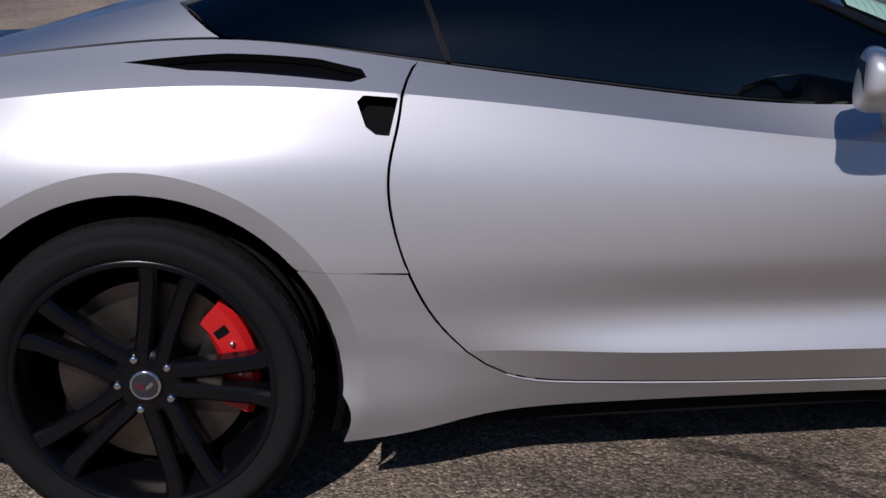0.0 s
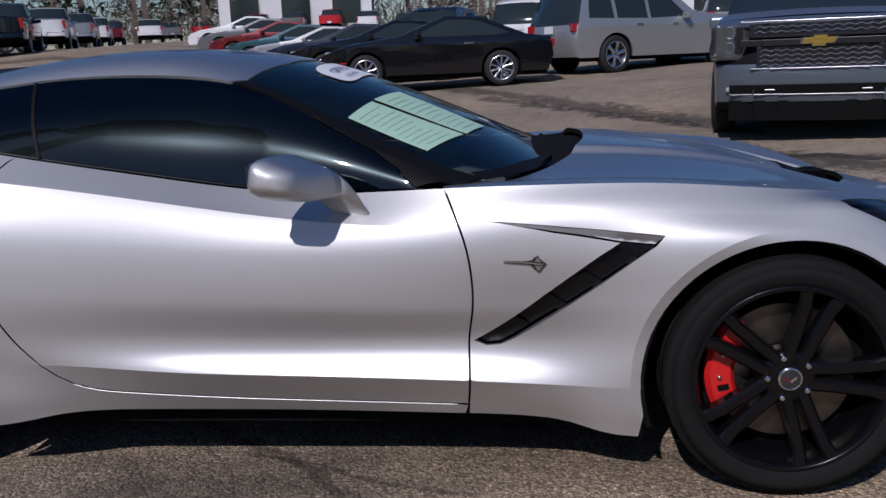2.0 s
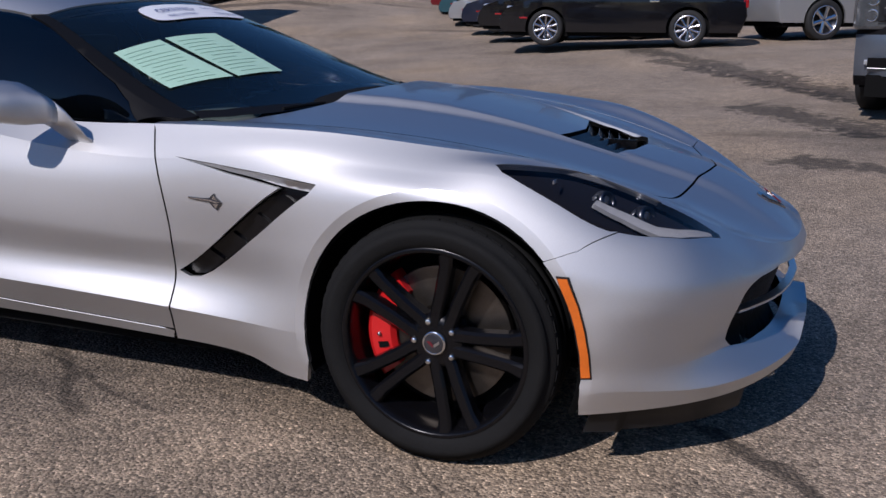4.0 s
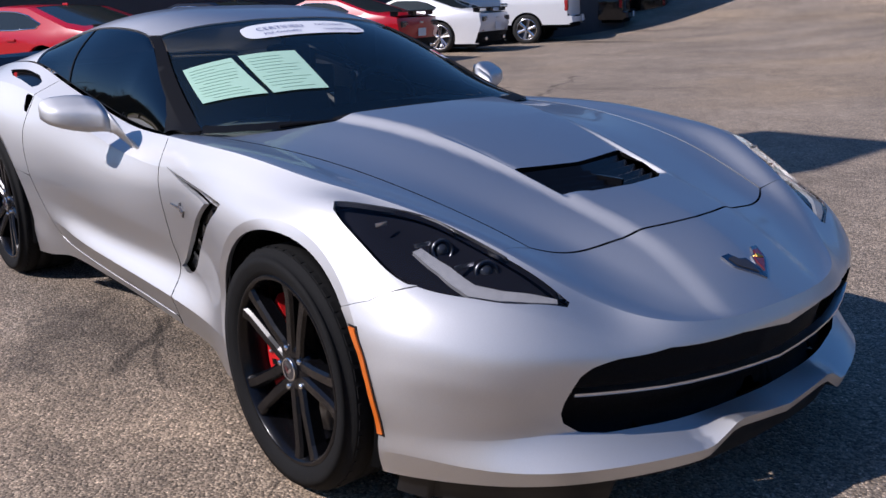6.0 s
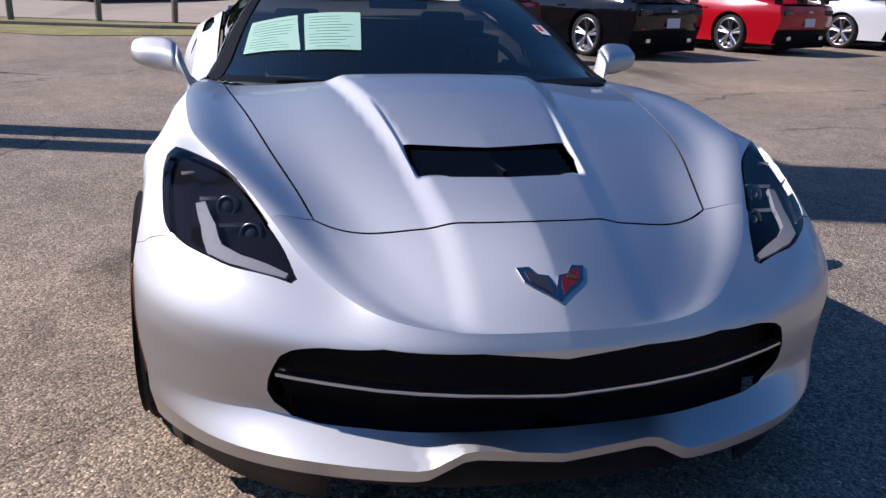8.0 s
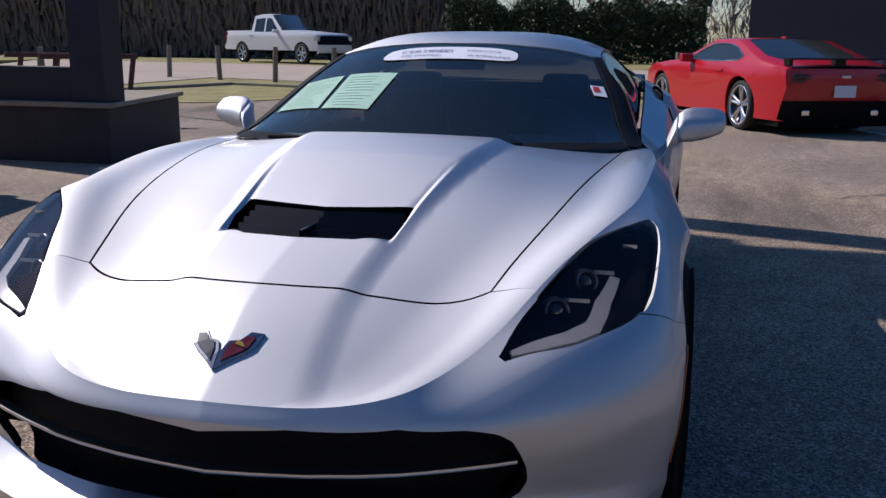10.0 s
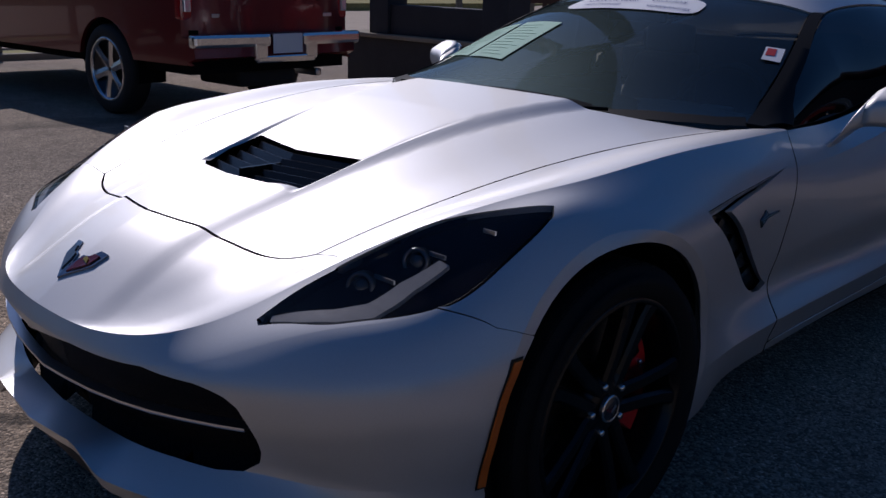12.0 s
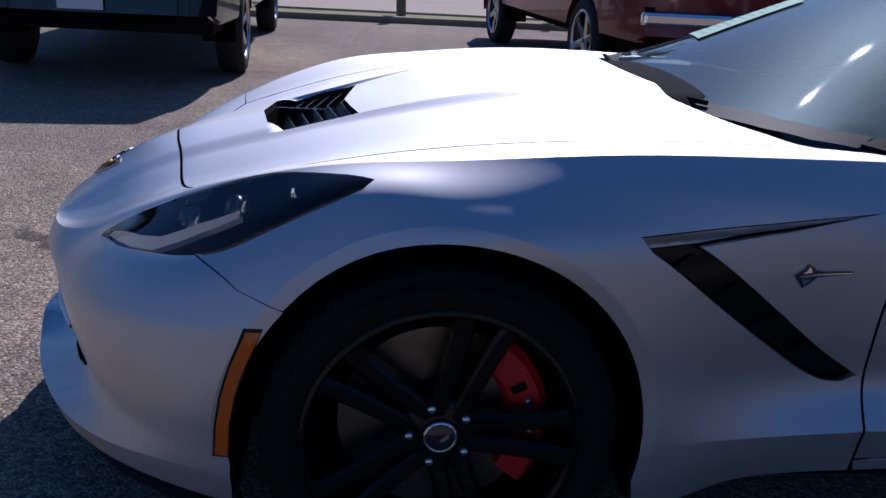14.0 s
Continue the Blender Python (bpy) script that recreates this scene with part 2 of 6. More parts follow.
def joined(*sheets):
    verts, faces = [], []
    for p, fs in sheets:
        faces += [tuple(i + len(verts) for i in f) for f in fs]
        verts += list(p)
    return verts, faces


def whole(half):
    """A right half and its mirror image, grown together along the middle; the turned edge there is left out."""
    verts, faces = joined(half, mirrored(*half))
    verts = np.array(verts)
    mid = np.abs(verts[:, 1]) < 2e-5
    faces = [f for f in faces if not (len(f) == 4 and sum(mid[i] for i in f) >= 2)]
    seen, where = {}, list(range(len(verts)))
    for i in np.nonzero(mid & (np.abs(verts[:, 3:]).sum(1) > 0))[0]:
        key = (round(verts[i, 0], 4), round(verts[i, 2], 4))
        where[i] = seen.setdefault(key, i)
    return verts, [tuple(where[i] for i in f) for f in faces]


# ---- the sports car's surface: lines along its flank, from the middle of the nose round the corner to the tail ----
LINE_BELT = [(.905, 0, .525), (.885, .2, .525), (.81, .36, .54), (.72, .44, .567), (.60, .53, .63), (.42, .62, .718), (.22, .715, .782), (0, .775, .812),
             (-.3, .80, .838), (-.6, .805, .843), (-.9, .782, .836), (-1.3, .745, .828), (-1.72, .735, .880), (-2.15, .73, .952), (-2.5, .722, 1.004),
             (-2.8, .72, 1.0), (-3.15, .70, .97), (-3.4, .66, .94), (-3.51, .4, .93), (-3.54, 0, .93)]
LINE_CREASE = [(.925, 0, .49), (.905, .2, .487), (.84, .38, .49), (.755, .50, .52), (.605, .672, .597), (.42, .806, .642), (.22, .832, .738), (0, .853, .764),
               (-.3, .856, .777), (-.6, .858, .769), (-.9, .840, .746), (-1.3, .838, .769), (-1.72, .838, .831), (-2.15, .838, .893), (-2.5, .85, .925),
               (-2.8, .855, .925), (-3.15, .83, .90), (-3.4, .75, .88), (-3.53, .42, .87), (-3.56, 0, .87)]
LINE_BULGE = [(.92, 0, .45), (.897, .2, .45), (.83, .41, .45), (.752, .568, .482), (.618, .747, .522), (.44, .866, .55), (.25, .912, .58), (0, .918, .68),
              (-.3, .902, .69), (-.6, .874, .67), (-.9, .857, .66), (-1.3, .868, .67), (-1.72, .876, .70), (-2.15, .892, .745), (-2.5, .92, .78),
              (-2.8, .925, .78), (-3.15, .89, .78), (-3.4, .79, .78), (-3.55, .43, .77), (-3.58, 0, .77)]
LINE_WIDE = [(.905, 0, .40), (.882, .2, .40), (.82, .41, .40), (.738, .585, .423), (.618, .762, .452), (.44, .884, .47), (.26, .912, .46), (0, .92, .54),
             (-.3, .906, .55), (-.6, .853, .53), (-.9, .842, .52), (-1.3, .866, .54), (-1.72, .878, .56), (-2.15, .902, .59), (-2.5, .934, .61),
             (-2.8, .936, .61), (-3.15, .90, .61), (-3.4, .80, .61), (-3.56, .44, .60), (-3.59, 0, .60)]
LINE_HOLLOW = [(.885, 0, .33), (.862, .2, .33), (.80, .41, .33), (.716, .588, .358), (.608, .756, .374), (.437, .883, .385), (.27, .903, .35), (0, .915, .41),
               (-.33, .896, .42), (-.6, .830, .405), (-.9, .812, .405), (-1.3, .834, .415), (-1.72, .852, .43), (-2.15, .886, .45), (-2.5, .922, .46),
               (-2.8, .925, .46), (-3.15, .89, .46), (-3.4, .79, .46), (-3.55, .44, .45), (-3.58, 0, .45)]
LINE_LOWER = [(.862, 0, .287), (.84, .2, .286), (.785, .41, .288), (.706, .574, .302), (.600, .750, .304), (.436, .872, .302), (.28, .888, .28), (0, .905, .29),
              (-.38, .884, .297), (-.6, .858, .301), (-.9, .857, .316), (-1.3, .870, .335), (-1.72, .874, .352), (-2.1, .872, .372), (-2.45, .905, .36),
              (-2.8, .91, .34), (-3.15, .87, .34), (-3.4, .77, .34), (-3.53, .44, .34), (-3.56, 0, .34)]
LINE_TUCK = [(.902, 0, .238), (.893, .2, .238), (.856, .38, .238), (.774, .572, .238), (.618, .756, .240), (.434, .869, .250), (.30, .880, .22), (0, .89, .23),
             (-.39, .874, .22), (-.6, .845, .245), (-.9, .835, .255), (-1.3, .84, .265), (-1.72, .844, .275), (-2.06, .852, .275), (-2.36, .885, .255),
             (-2.8, .89, .25), (-3.15, .84, .25), (-3.4, .74, .25), (-3.50, .42, .25), (-3.53, 0, .25)]
LINE_SILL = [(.892, 0, .212), (.883, .2, .211), (.844, .38, .204), (.764, .562, .200), (.608, .748, .196), (.418, .858, .186), (.31, .862, .175), (0, .87, .18),
             (-.40, .862, .153), (-.6, .828, .188), (-.9, .82, .205), (-1.3, .82, .215), (-1.72, .825, .22), (-2.04, .835, .208), (-2.33, .865, .177),
             (-2.8, .87, .19), (-3.15, .81, .21), (-3.4, .70, .22), (-3.46, .40, .22), (-3.49, 0, .22)]


def blunt(x):
    """Draws the tip of the nose back."""
    return np.where(np.asarray(x) > .66, .66 + (np.asarray(x) - .66) * .83, x)


FLANK = [np.array(l, float) for l in (LINE_BELT, LINE_CREASE, LINE_BULGE, LINE_WIDE, LINE_HOLLOW, LINE_LOWER, LINE_TUCK, LINE_SILL)]
for l in FLANK[:6]:
    l[:5, 0] = blunt(l[:5, 0])
WAY = np.r_[0, np.cumsum(np.linalg.norm(np.diff(FLANK[2], axis=0), axis=1))]
ALONG = [cubic(WAY, l) for l in FLANK]
LEVEL = 0.11
SHARP = {1: cubic(WAY, np.interp(np.arange(20), [0, 3, 9, 10, 11, 14, 15, 17, 19], [.5, .1, 0, .35, 1, 1, .8, .3, .3])),
         6: cubic(WAY, np.interp(np.arange(20), [0, 4, 5, 6, 19], [1, 1, .6, 0, 0])),
         5: cubic(WAY, np.interp(np.arange(20), [0, 3, 4, 5, 7, 9, 13, 14, 19], [.8, .5, .3, .1, 0, 1, 1, .2, .2]))}
WHEELS = ((-0.001, 0.318, 0.379), (-2.705, 0.347, 0.387))
LIP = {0.379: 0.030, 0.387: 0.048}


def flank(q):
    """Points of the right flank: rows of (metres along, metres down from the belt)."""
    q = np.asarray(q, float)
    w, v = q[:, 0], np.clip(q[:, 1] / LEVEL, 0, 7)
    p = np.stack([a(w) for a in ALONG])
    t_in, t_out = np.empty_like(p), np.empty_like(p)
    for j in range(8):
        left = p[j] - p[j - 1] if j else p[1] - p[0]
        right = p[j + 1] - p[j] if j < 7 else p[7] - p[6]
        c = SHARP[j](w)[:, None] if j in SHARP else 0.0
        soft = (left + right) / 2
        t_in[j], t_out[j] = soft * (1 - c) + left * c, soft * (1 - c) + right * c
    k = np.clip(v.astype(int), 0, 6)
    t = (v - k)[:, None]
    i = np.arange(len(w))
    out = (2 * t**3 - 3 * t**2 + 1) * p[k, i] + (t**3 - 2 * t**2 + t) * t_out[k, i] + (3 * t**2 - 2 * t**3) * p[k + 1, i] + (t**3 - t**2) * t_in[k + 1, i]
    rise = np.interp(out[:, 1], [0, .185, .215, .285, .31], [.028, .046, .042, .004, 0])      # the lip's notch between its two tips
    out[:, 2] += rise * np.clip(v - 5, 0, 1) * (out[:, 0] > .5)
    for cx, cz, r in WHEELS:
        d = np.hypot(out[:, 0] - cx, out[:, 2] - cz)
        s = np.clip(r + LIP[r] - d, 0, LIP[r]) * np.clip((out[:, 2] - 0.2) / 0.12, 0, 1)
        out[:, 1] -= np.where(out[:, 1] > 0.7, 0.30 * s, 0)
    out[:, 1] *= -1
    return out


_w, _v = np.meshgrid(np.linspace(0, WAY[-1], 500), np.linspace(0, 7 * LEVEL, 120))
GRID_UV = np.stack([_w.ravel(), _v.ravel()], 1)
GRID_P = flank(GRID_UV)


def unflank(pts, axis=0, stretch=(0, 1)):
    """Where points given by (x, z), or by (y, z) with axis 1, lie along and down the flank."""
    out = []
    lo, hi = WAY[-1] * stretch[0], WAY[-1] * stretch[1]
    some = (GRID_UV[:, 0] >= lo) & (GRID_UV[:, 0] <= hi)
    for a, z in pts:
        d = (GRID_P[some, axis] - a) ** 2 + (GRID_P[some, 2] - z) ** 2
        q = GRID_UV[some][np.argmin(d)].copy()
        for _ in range(6):
            p = flank(np.array([q, q + (1e-3, 0), q + (0, 1e-3)]))[:, (axis, 2)]
            jac = np.stack([(p[1] - p[0]) * 1e3, (p[2] - p[0]) * 1e3], 1)
            step = np.linalg.lstsq(jac + 1e-9 * np.eye(2), np.array((a, z)) - p[0], rcond=None)[0]
            q += np.clip(step, -0.02, 0.02)
            q = np.clip(q, (0, 0), (WAY[-1], 7 * LEVEL))
        out.append(q)
    return np.array(out)


def onto_flank(pts):
    """Rows of the flank nearest to points (x, y, z) of the right side given with y above 0."""
    out = []
    for x, y, z in pts:
        t = np.array((x, -y, z))
        q = GRID_UV[np.argmin(np.sum((GRID_P - t) ** 2, 1))].copy()
        for _ in range(5):
            p = flank(np.array([q, q + (1e-3, 0), q + (0, 1e-3)]))
            jac = np.stack([(p[1] - p[0]) * 1e3, (p[2] - p[0]) * 1e3], 1)
            q = np.clip(q + np.clip(np.linalg.lstsq(jac, t - p[0], rcond=None)[0], -0.02, 0.02), (0, 0), (WAY[-1], 7 * LEVEL))
        out.append(tuple(q))
    return out


# the upper side: hood and fender tops
_b = ALONG[0](np.linspace(0, WAY[10], 600))
EDGE_X, EDGE_Y, EDGE_Z = _b[::-1, 0], _b[::-1, 1], _b[::-1, 2]
RIDGE = cubic([-.95, -.7, -.55, -.4, -.2, 0, .18, .32, .47, .615, *blunt([.72, .83, .905])], [.905, .912, .91, .90, .876, .84, .798, .761, .722, .681, .637, .574, .525])


def soft_step(x, a, b):
    t = np.clip((np.asarray(x, float) - a) / (b - a), 0, 1)
    return t * t * (3 - 2 * t)


def upper(q):
    """Points of the upper side: rows of (x, y)."""
    q = np.asarray(q, float)
    x, y = q[:, 0], np.abs(q[:, 1])
    ye, ze, zr = np.interp(x, EDGE_X, EDGE_Y), np.interp(x, EDGE_X, EDGE_Z), RIDGE(x)
    f = np.clip(y / np.maximum(ye, 1e-3), 0, 1)
    z = ze + (zr - ze) * (1 - f ** np.interp(x, [.15, .6], [2.0, 1.45]))
    half = np.interp(x, [-.5, .2, .6], [.34, .235, .20])
    bulge = soft_step(y, half + .036, half - .036)
    z += (bulge - 1) * 0.019 * soft_step(x, .70, .1) * soft_step(f, 1.0, .8)
    z -= 0.048 * y * soft_step(x, -.1, .5) * soft_step(f, 1.0, .6)
    z += 0.008 * (bulge - 1) * soft_step(x, .88, .75) * soft_step(x, .2, .6) * soft_step(f, 1.0, .8)
    ramp = np.interp(x, [-.18, .14, .32], [.268, .232, .218])          # the hollow behind the vent
    z -= 0.018 * np.clip((x + .20) / .42, 0, 1) * soft_step(x, .36, .30) * soft_step(y, ramp + .009, ramp - .009)
    z -= 0.010 * soft_step(x, .80, .4) * np.exp(-(((f - .68) / .22) ** 2)) * soft_step(f, 1.0, .85)
    return np.stack([x, q[:, 1], z], 1)


# the cabin: lines from the windshield's foot over the roof to the tail
_gx = [-.45, -.65, -.877, -1.1, -1.31, -1.5, -1.7, -2.0, -2.4, -2.8, -3.2, -3.5]
CABIN_TOP = cubic(_gx[::-1], [.795, .885, .99, 1.083, 1.157, 1.205, 1.232, 1.238, 1.19, 1.10, .995, .94][::-1])
CABIN_EDGE_Y = cubic(_gx[::-1], [.82, .785, .737, .69, .632, .578, .562, .56, .56, .56, .58, .6][::-1])
CABIN_EDGE_Z = cubic(_gx[::-1], [.80, .822, .857, .945, 1.046, 1.122, 1.152, 1.16, 1.125, 1.06, .985, .93][::-1])
_e = ALONG[0](np.linspace(WAY[7], WAY[17], 600))
BELT_X, BELT_Y, BELT_Z = _e[::-1, 0], _e[::-1, 1], _e[::-1, 2]


def cabin(q):
    """Points of the cabin's right half and, with b below 0, of its left half: rows of (x, b); b 0 middle, 0.6 roof edge or pillar, 1 belt."""
    q = np.asarray(q, float)
    x, b = q[:, 0], np.abs(q[:, 1])
    zt, ye, ze = CABIN_TOP(x), CABIN_EDGE_Y(x), CABIN_EDGE_Z(x)
    yb, zb = np.interp(x, BELT_X, BELT_Y) - 0.012, np.interp(x, BELT_X, BELT_Z) + 0.004
    f = np.clip(b / .6, 0, 1)
    y1, z1 = ye * f, ze + (zt - ze) * (1 - f ** np.interp(x, [-2.2, -1.75, -1.42], [3.6, 3.6, 2.3]))
    g = np.clip((b - .6) / .4, 0, 1)
    bow = 0.03 * np.sin(np.pi * g) * np.clip((ze - zb) / .25, 0, 1)
    y2, z2 = ye + (yb - ye) * g + bow, ze + (zb - ze) * g
    low = b > .6
    return np.stack([x, np.where(low, y2, y1) * -np.sign(np.where(q[:, 1] == 0, 1, q[:, 1])), np.where(low, z2, z1)], 1)


car = tagged(new("sports_car"), "satin silver two-door sports car with black wheels", "car")


def two(name, sheets, mat, label="", edge=None):
    """A panel on the right flank, and its mirror image on the left."""
    for s in (sheets, [mirrored(*x) for x in sheets]):
        mesh_object(name, *joined(*s), mat, car, label, edge=edge)


on_belt = lambda o: o[:, 1] < 1e-6


def on_seam(rows, far=.004):
    """Marks outline points on the belt or on a seam that is nearly closed."""
    rows = np.array(rows)
    return lambda o: (o[:, 1] < 1e-6) | np.array([np.min(np.hypot(*(rows - q).T)) < far for q in o])


GAP = 0.0028
# outlines on the flank, by (x, z)
door_front = [(-.902, .84), (-.875, .78), (-.845, .70), (-.829, .60), (-.831, .50), (-.843, .42), (-.842, .31), (-.848, .245)]
door_foot = [(-.848, .237), (-1.2, .25), (-1.6, .268), (-1.83, .283), (-1.93, .296), (-2.006, .327), (-2.06, .371)]
door_rear = [(-2.06, .371), (-2.122, .45), (-2.170, .554), (-2.198, .676), (-2.197, .764), (-2.172, .86), (-2.165, .895), (-2.13, .955)]


def arch(k, a0, a1, n=26):
    cx, cz, r = WHEELS[k]
    return [(cx + r * math.cos(radians(a)), cz + r * math.sin(radians(a))) for a in np.linspace(a0, a1, n)]


def belt_line(x0, x1, n=24):
    """Rows of the flank along the belt, from x0 to x1."""
    ws = np.interp([-x0, -x1], -ALONG[0](np.linspace(0, WAY[-1], 800))[:, 0], np.linspace(0, WAY[-1], 800))
    return [(w, 0.0) for w in np.linspace(*ws, n)]


def sill_line(x0, x1, n=24):
    ws = np.interp([-x0, -x1], -ALONG[7](np.linspace(0, WAY[-1], 800))[:, 0], np.linspace(0, WAY[-1], 800))
    return [(w, 7 * LEVEL) for w in np.linspace(*ws, n)]


def fold(q):
    """Numbers the facets of the flank: above and below the creases, and the lips of the wheel arches."""
    p = flank(q)
    out = (q[:, 1] > LEVEL).astype(int) + (q[:, 1] > 5 * LEVEL) + (q[:, 1] > 6 * LEVEL)
    for k, (cx, cz, r) in enumerate(WHEELS):
        out = np.where((np.hypot(p[:, 0] - cx, p[:, 2] - cz) < r + LIP[r]) & (p[:, 1] < -.7) & (p[:, 0] < .45), 10 + k, out)
    return out


side = (.2, .95)
U = lambda pts: [tuple(q) for q in unflank(pts, 0, side)]
F = lambda pts: [tuple(q) for q in unflank(pts, 1, (0, .3))]
FOLDS = [[(w, k * LEVEL) for w in np.arange(0, WAY[-1], .013)] for k in (1, 5, 6)] + [U([(cx + (r + LIP[r]) * math.cos(radians(a)), cz + (r + LIP[r]) * math.sin(radians(a))) for a in np.linspace(-5, 185, 90)]) for cx, cz, r in WHEELS]
FOLDED = dict(creases=FOLDS, fold=fold)
split = [(.288, .575), (.36, .60)]                       # seam between bumper and fender, from the arch up to the lamp
SPLIT_BACK = [(x - .0015, z + .0008) for x, z in split]
dense = lambda pts: [tuple(q) for q in curve_points(pts, 3)]
LAMP_LOW = dense(onto_flank([(.655, .548, .577), (.63, .60, .592), (.60, .66, .601), (.55, .712, .608), (.5, .756, .618), (.44, .797, .635), (.4, .815, .65), (.35, .826, .675), (.3, .831, .704), (.2, .832, .753), (.155, .828, .778)]))
LAMP_UP = dense(onto_flank([(.135, .812, .80), (.2, .764, .795), (.3, .69, .766), (.4, .644, .732), (.5, .600, .687), (.6, .551, .617), (.65, .535, .585)]))
LAMP_SEAM = 15
door = U(curve_points(door_front, 4)) + U(curve_points(door_foot, 4)) + U(curve_points(door_rear, 4)[1:]) + belt_line(-2.13, -.902)
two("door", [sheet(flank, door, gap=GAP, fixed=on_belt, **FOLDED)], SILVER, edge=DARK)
vent = [(-.828, .413), (-.795, .404), (-.758, .407), (-.72, .424), (-.538, .553), (-.350, .692), (-.438, .700), (-.535, .628), (-.634, .551)]
fin = [(-.79, .755), (-.58, .738), (-.326, .714), (-.350, .692), (-.438, .700), (-.61, .727)]
scoop = [(-.79, .755), (-.58, .738), (-.326, .714), (-.350, .692), (-.538, .553), (-.72, .424), (-.758, .407), (-.795, .404), (-.828, .413), (-.634, .551), (-.535, .628), (-.438, .700), (-.61, .727)]
fender = belt_line(.49, -.902, 140) + U(curve_points(door_front, 4)) + U([(-.85, .206)]) + sill_line(-.85, -.385) + U([(-.373, .22)] + arch(0, 182, 42)) + U(SPLIT_BACK) + LAMP_LOW[LAMP_SEAM:] + LAMP_UP[:13]
quarter = belt_line(-2.13, -3.42) + U([(-3.40, .9), (-3.40, .5), (-3.36, .27)]) + sill_line(-3.35, -3.12, 6) + U([(-3.09, .26)] + arch(1, 188, 36)) + U([(-2.38, .572), (-2.28, .562), (-2.170, .554)]) + U(curve_points(door_rear[2:], 4))
handle = [(-2.176, .886), (-2.24, .892), (-2.25, .885), (-2.236, .841), (-2.219, .827), (-2.196, .823)]
qvent = [(-2.704, .970), (-2.506, .978), (-2.33, .961), (-2.244, .939), (-2.236, .927), (-2.264, .921), (-2.576, .956)]
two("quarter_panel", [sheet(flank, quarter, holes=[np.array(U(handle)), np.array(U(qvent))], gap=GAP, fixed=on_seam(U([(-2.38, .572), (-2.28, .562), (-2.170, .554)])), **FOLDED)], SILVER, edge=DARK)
skirt = U([(-2.170, .5535), (-2.28, .5615), (-2.38, .5715)] + arch(1, 35, -8, 10) + [(-2.318, .20)]) + sill_line(-2.325, -.858) + U([(-.848, .232)]) + U(curve_points(door_foot, 4)[1:]) + U(curve_points(door_rear[:3], 4)[1:])
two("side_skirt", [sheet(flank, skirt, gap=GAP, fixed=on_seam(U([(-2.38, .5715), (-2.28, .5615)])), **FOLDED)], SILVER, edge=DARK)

# nose: the lower bumper runs round the front
grille = [(0.0, .470), (.177, .487), (.375, .487), (.49, .479), (.555, .467), (.58, .45), (.592, .425), (.604, .39), (.606, .358), (.592, .328), (.556, .300), (.50, .291), (.40, .287), (.19, .286), (0, .287)]
g_half = F([(-y, z) for y, z in grille])
# the opening reaches the middle line, so the outline itself runs round it
b_out = [(0.0, 0.0), (0.0, g_half[0][1])] + g_half[1:-1] + [(0.0, g_half[-1][1]), (0.0, 7 * LEVEL)] + sill_line(.89, .375, 40)[1:] + U([(.375, .22)] + arch(0, -6, 42)) + U(split) + LAMP_LOW[:LAMP_SEAM + 1][::-1] + LAMP_UP[:11:-1] + [(w, 0.0) for w in np.linspace(0, belt_line(.49, .5, 2)[0][0], 150)[:0:-1]]
nose = sheet(flank, b_out, step=0.016, depth=0.02, **FOLDED)

# upper panels
def edge_xy(x0, x1, n=30, inset=0.0):
    """The belt in plan, right side (y below 0)."""
    return [(x, -(float(np.interp(x, EDGE_X, EDGE_Y)) - inset)) for x in np.linspace(x0, x1, n)]


hood_side = [(.478, .488), (.40, .506), (.2, .557), (0, .597), (-.2, .630), (-.4, .661), (-.6, .684), (-.75, .697)]
hood_front = [(.598, 0), (.582, .1), (.560, .2), (.545, .29), (.528, .38), (.503, .45), (.478, .488)]
hood_rear = [(-.75, .697), (-.685, .62), (-.615, .52), (-.565, .42), (-.53, .33), (-.512, .27), (-.492, .15), (-.485, 0)]
half_hood = curve_points(hood_front, 4)[:-1] + curve_points(hood_side, 4)[:-1] + curve_points(hood_rear, 3)
hood = [(x, -y) for x, y in half_hood] + [(x, y) for x, y in half_hood[::-1][1:-1]]
hood_vent = [(.318, -.207), (.360, -.14), (.380, 0), (.360, .14), (.318, .207), (.24, .219), (.150, .222), (.172, .10), (.186, 0), (.172, -.10), (.150, -.222), (.24, -.219)]
hood_lines = []
for sg in (-1, 1):
    for d in (-.036, -.018, 0, .018, .036):
        hood_lines.append([(x, sg * (float(np.interp(x, [-.5, .2, .6], [.34, .235, .20])) + d)) for x in np.arange(.55, -.5, -.016) if x > .37 or x < -.22])
    for d in (-.009, -.0045, 0, .0045, .009):
        hood_lines.append([(x, sg * (float(np.interp(x, [-.18, .14, .32], [.268, .232, .218])) + d)) for x in np.arange(.36, -.2, -.012)])
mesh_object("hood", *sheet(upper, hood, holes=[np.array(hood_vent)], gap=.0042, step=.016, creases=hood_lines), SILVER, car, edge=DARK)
fender_top = edge_xy(.49, -.902, 150) + [(-.905, -.757), (-.85, -.722)] + [(x, -y) for x, y in curve_points(hood_side, 4)[::-1]]
two("fender", [sheet(upper, fender_top, gap=GAP * .6, fixed=lambda o: np.abs(-o[:, 1] - np.interp(o[:, 0], EDGE_X, EDGE_Y)) < 1e-4),
               sheet(flank, fender, holes=[np.array(U(scoop))], gap=GAP, fixed=on_seam(U(SPLIT_BACK)), **FOLDED)], SILVER)
NOSE_W = np.linspace(0, belt_line(.49, .5, 2)[0][0], 150)
nose_edge = ALONG[0](NOSE_W)
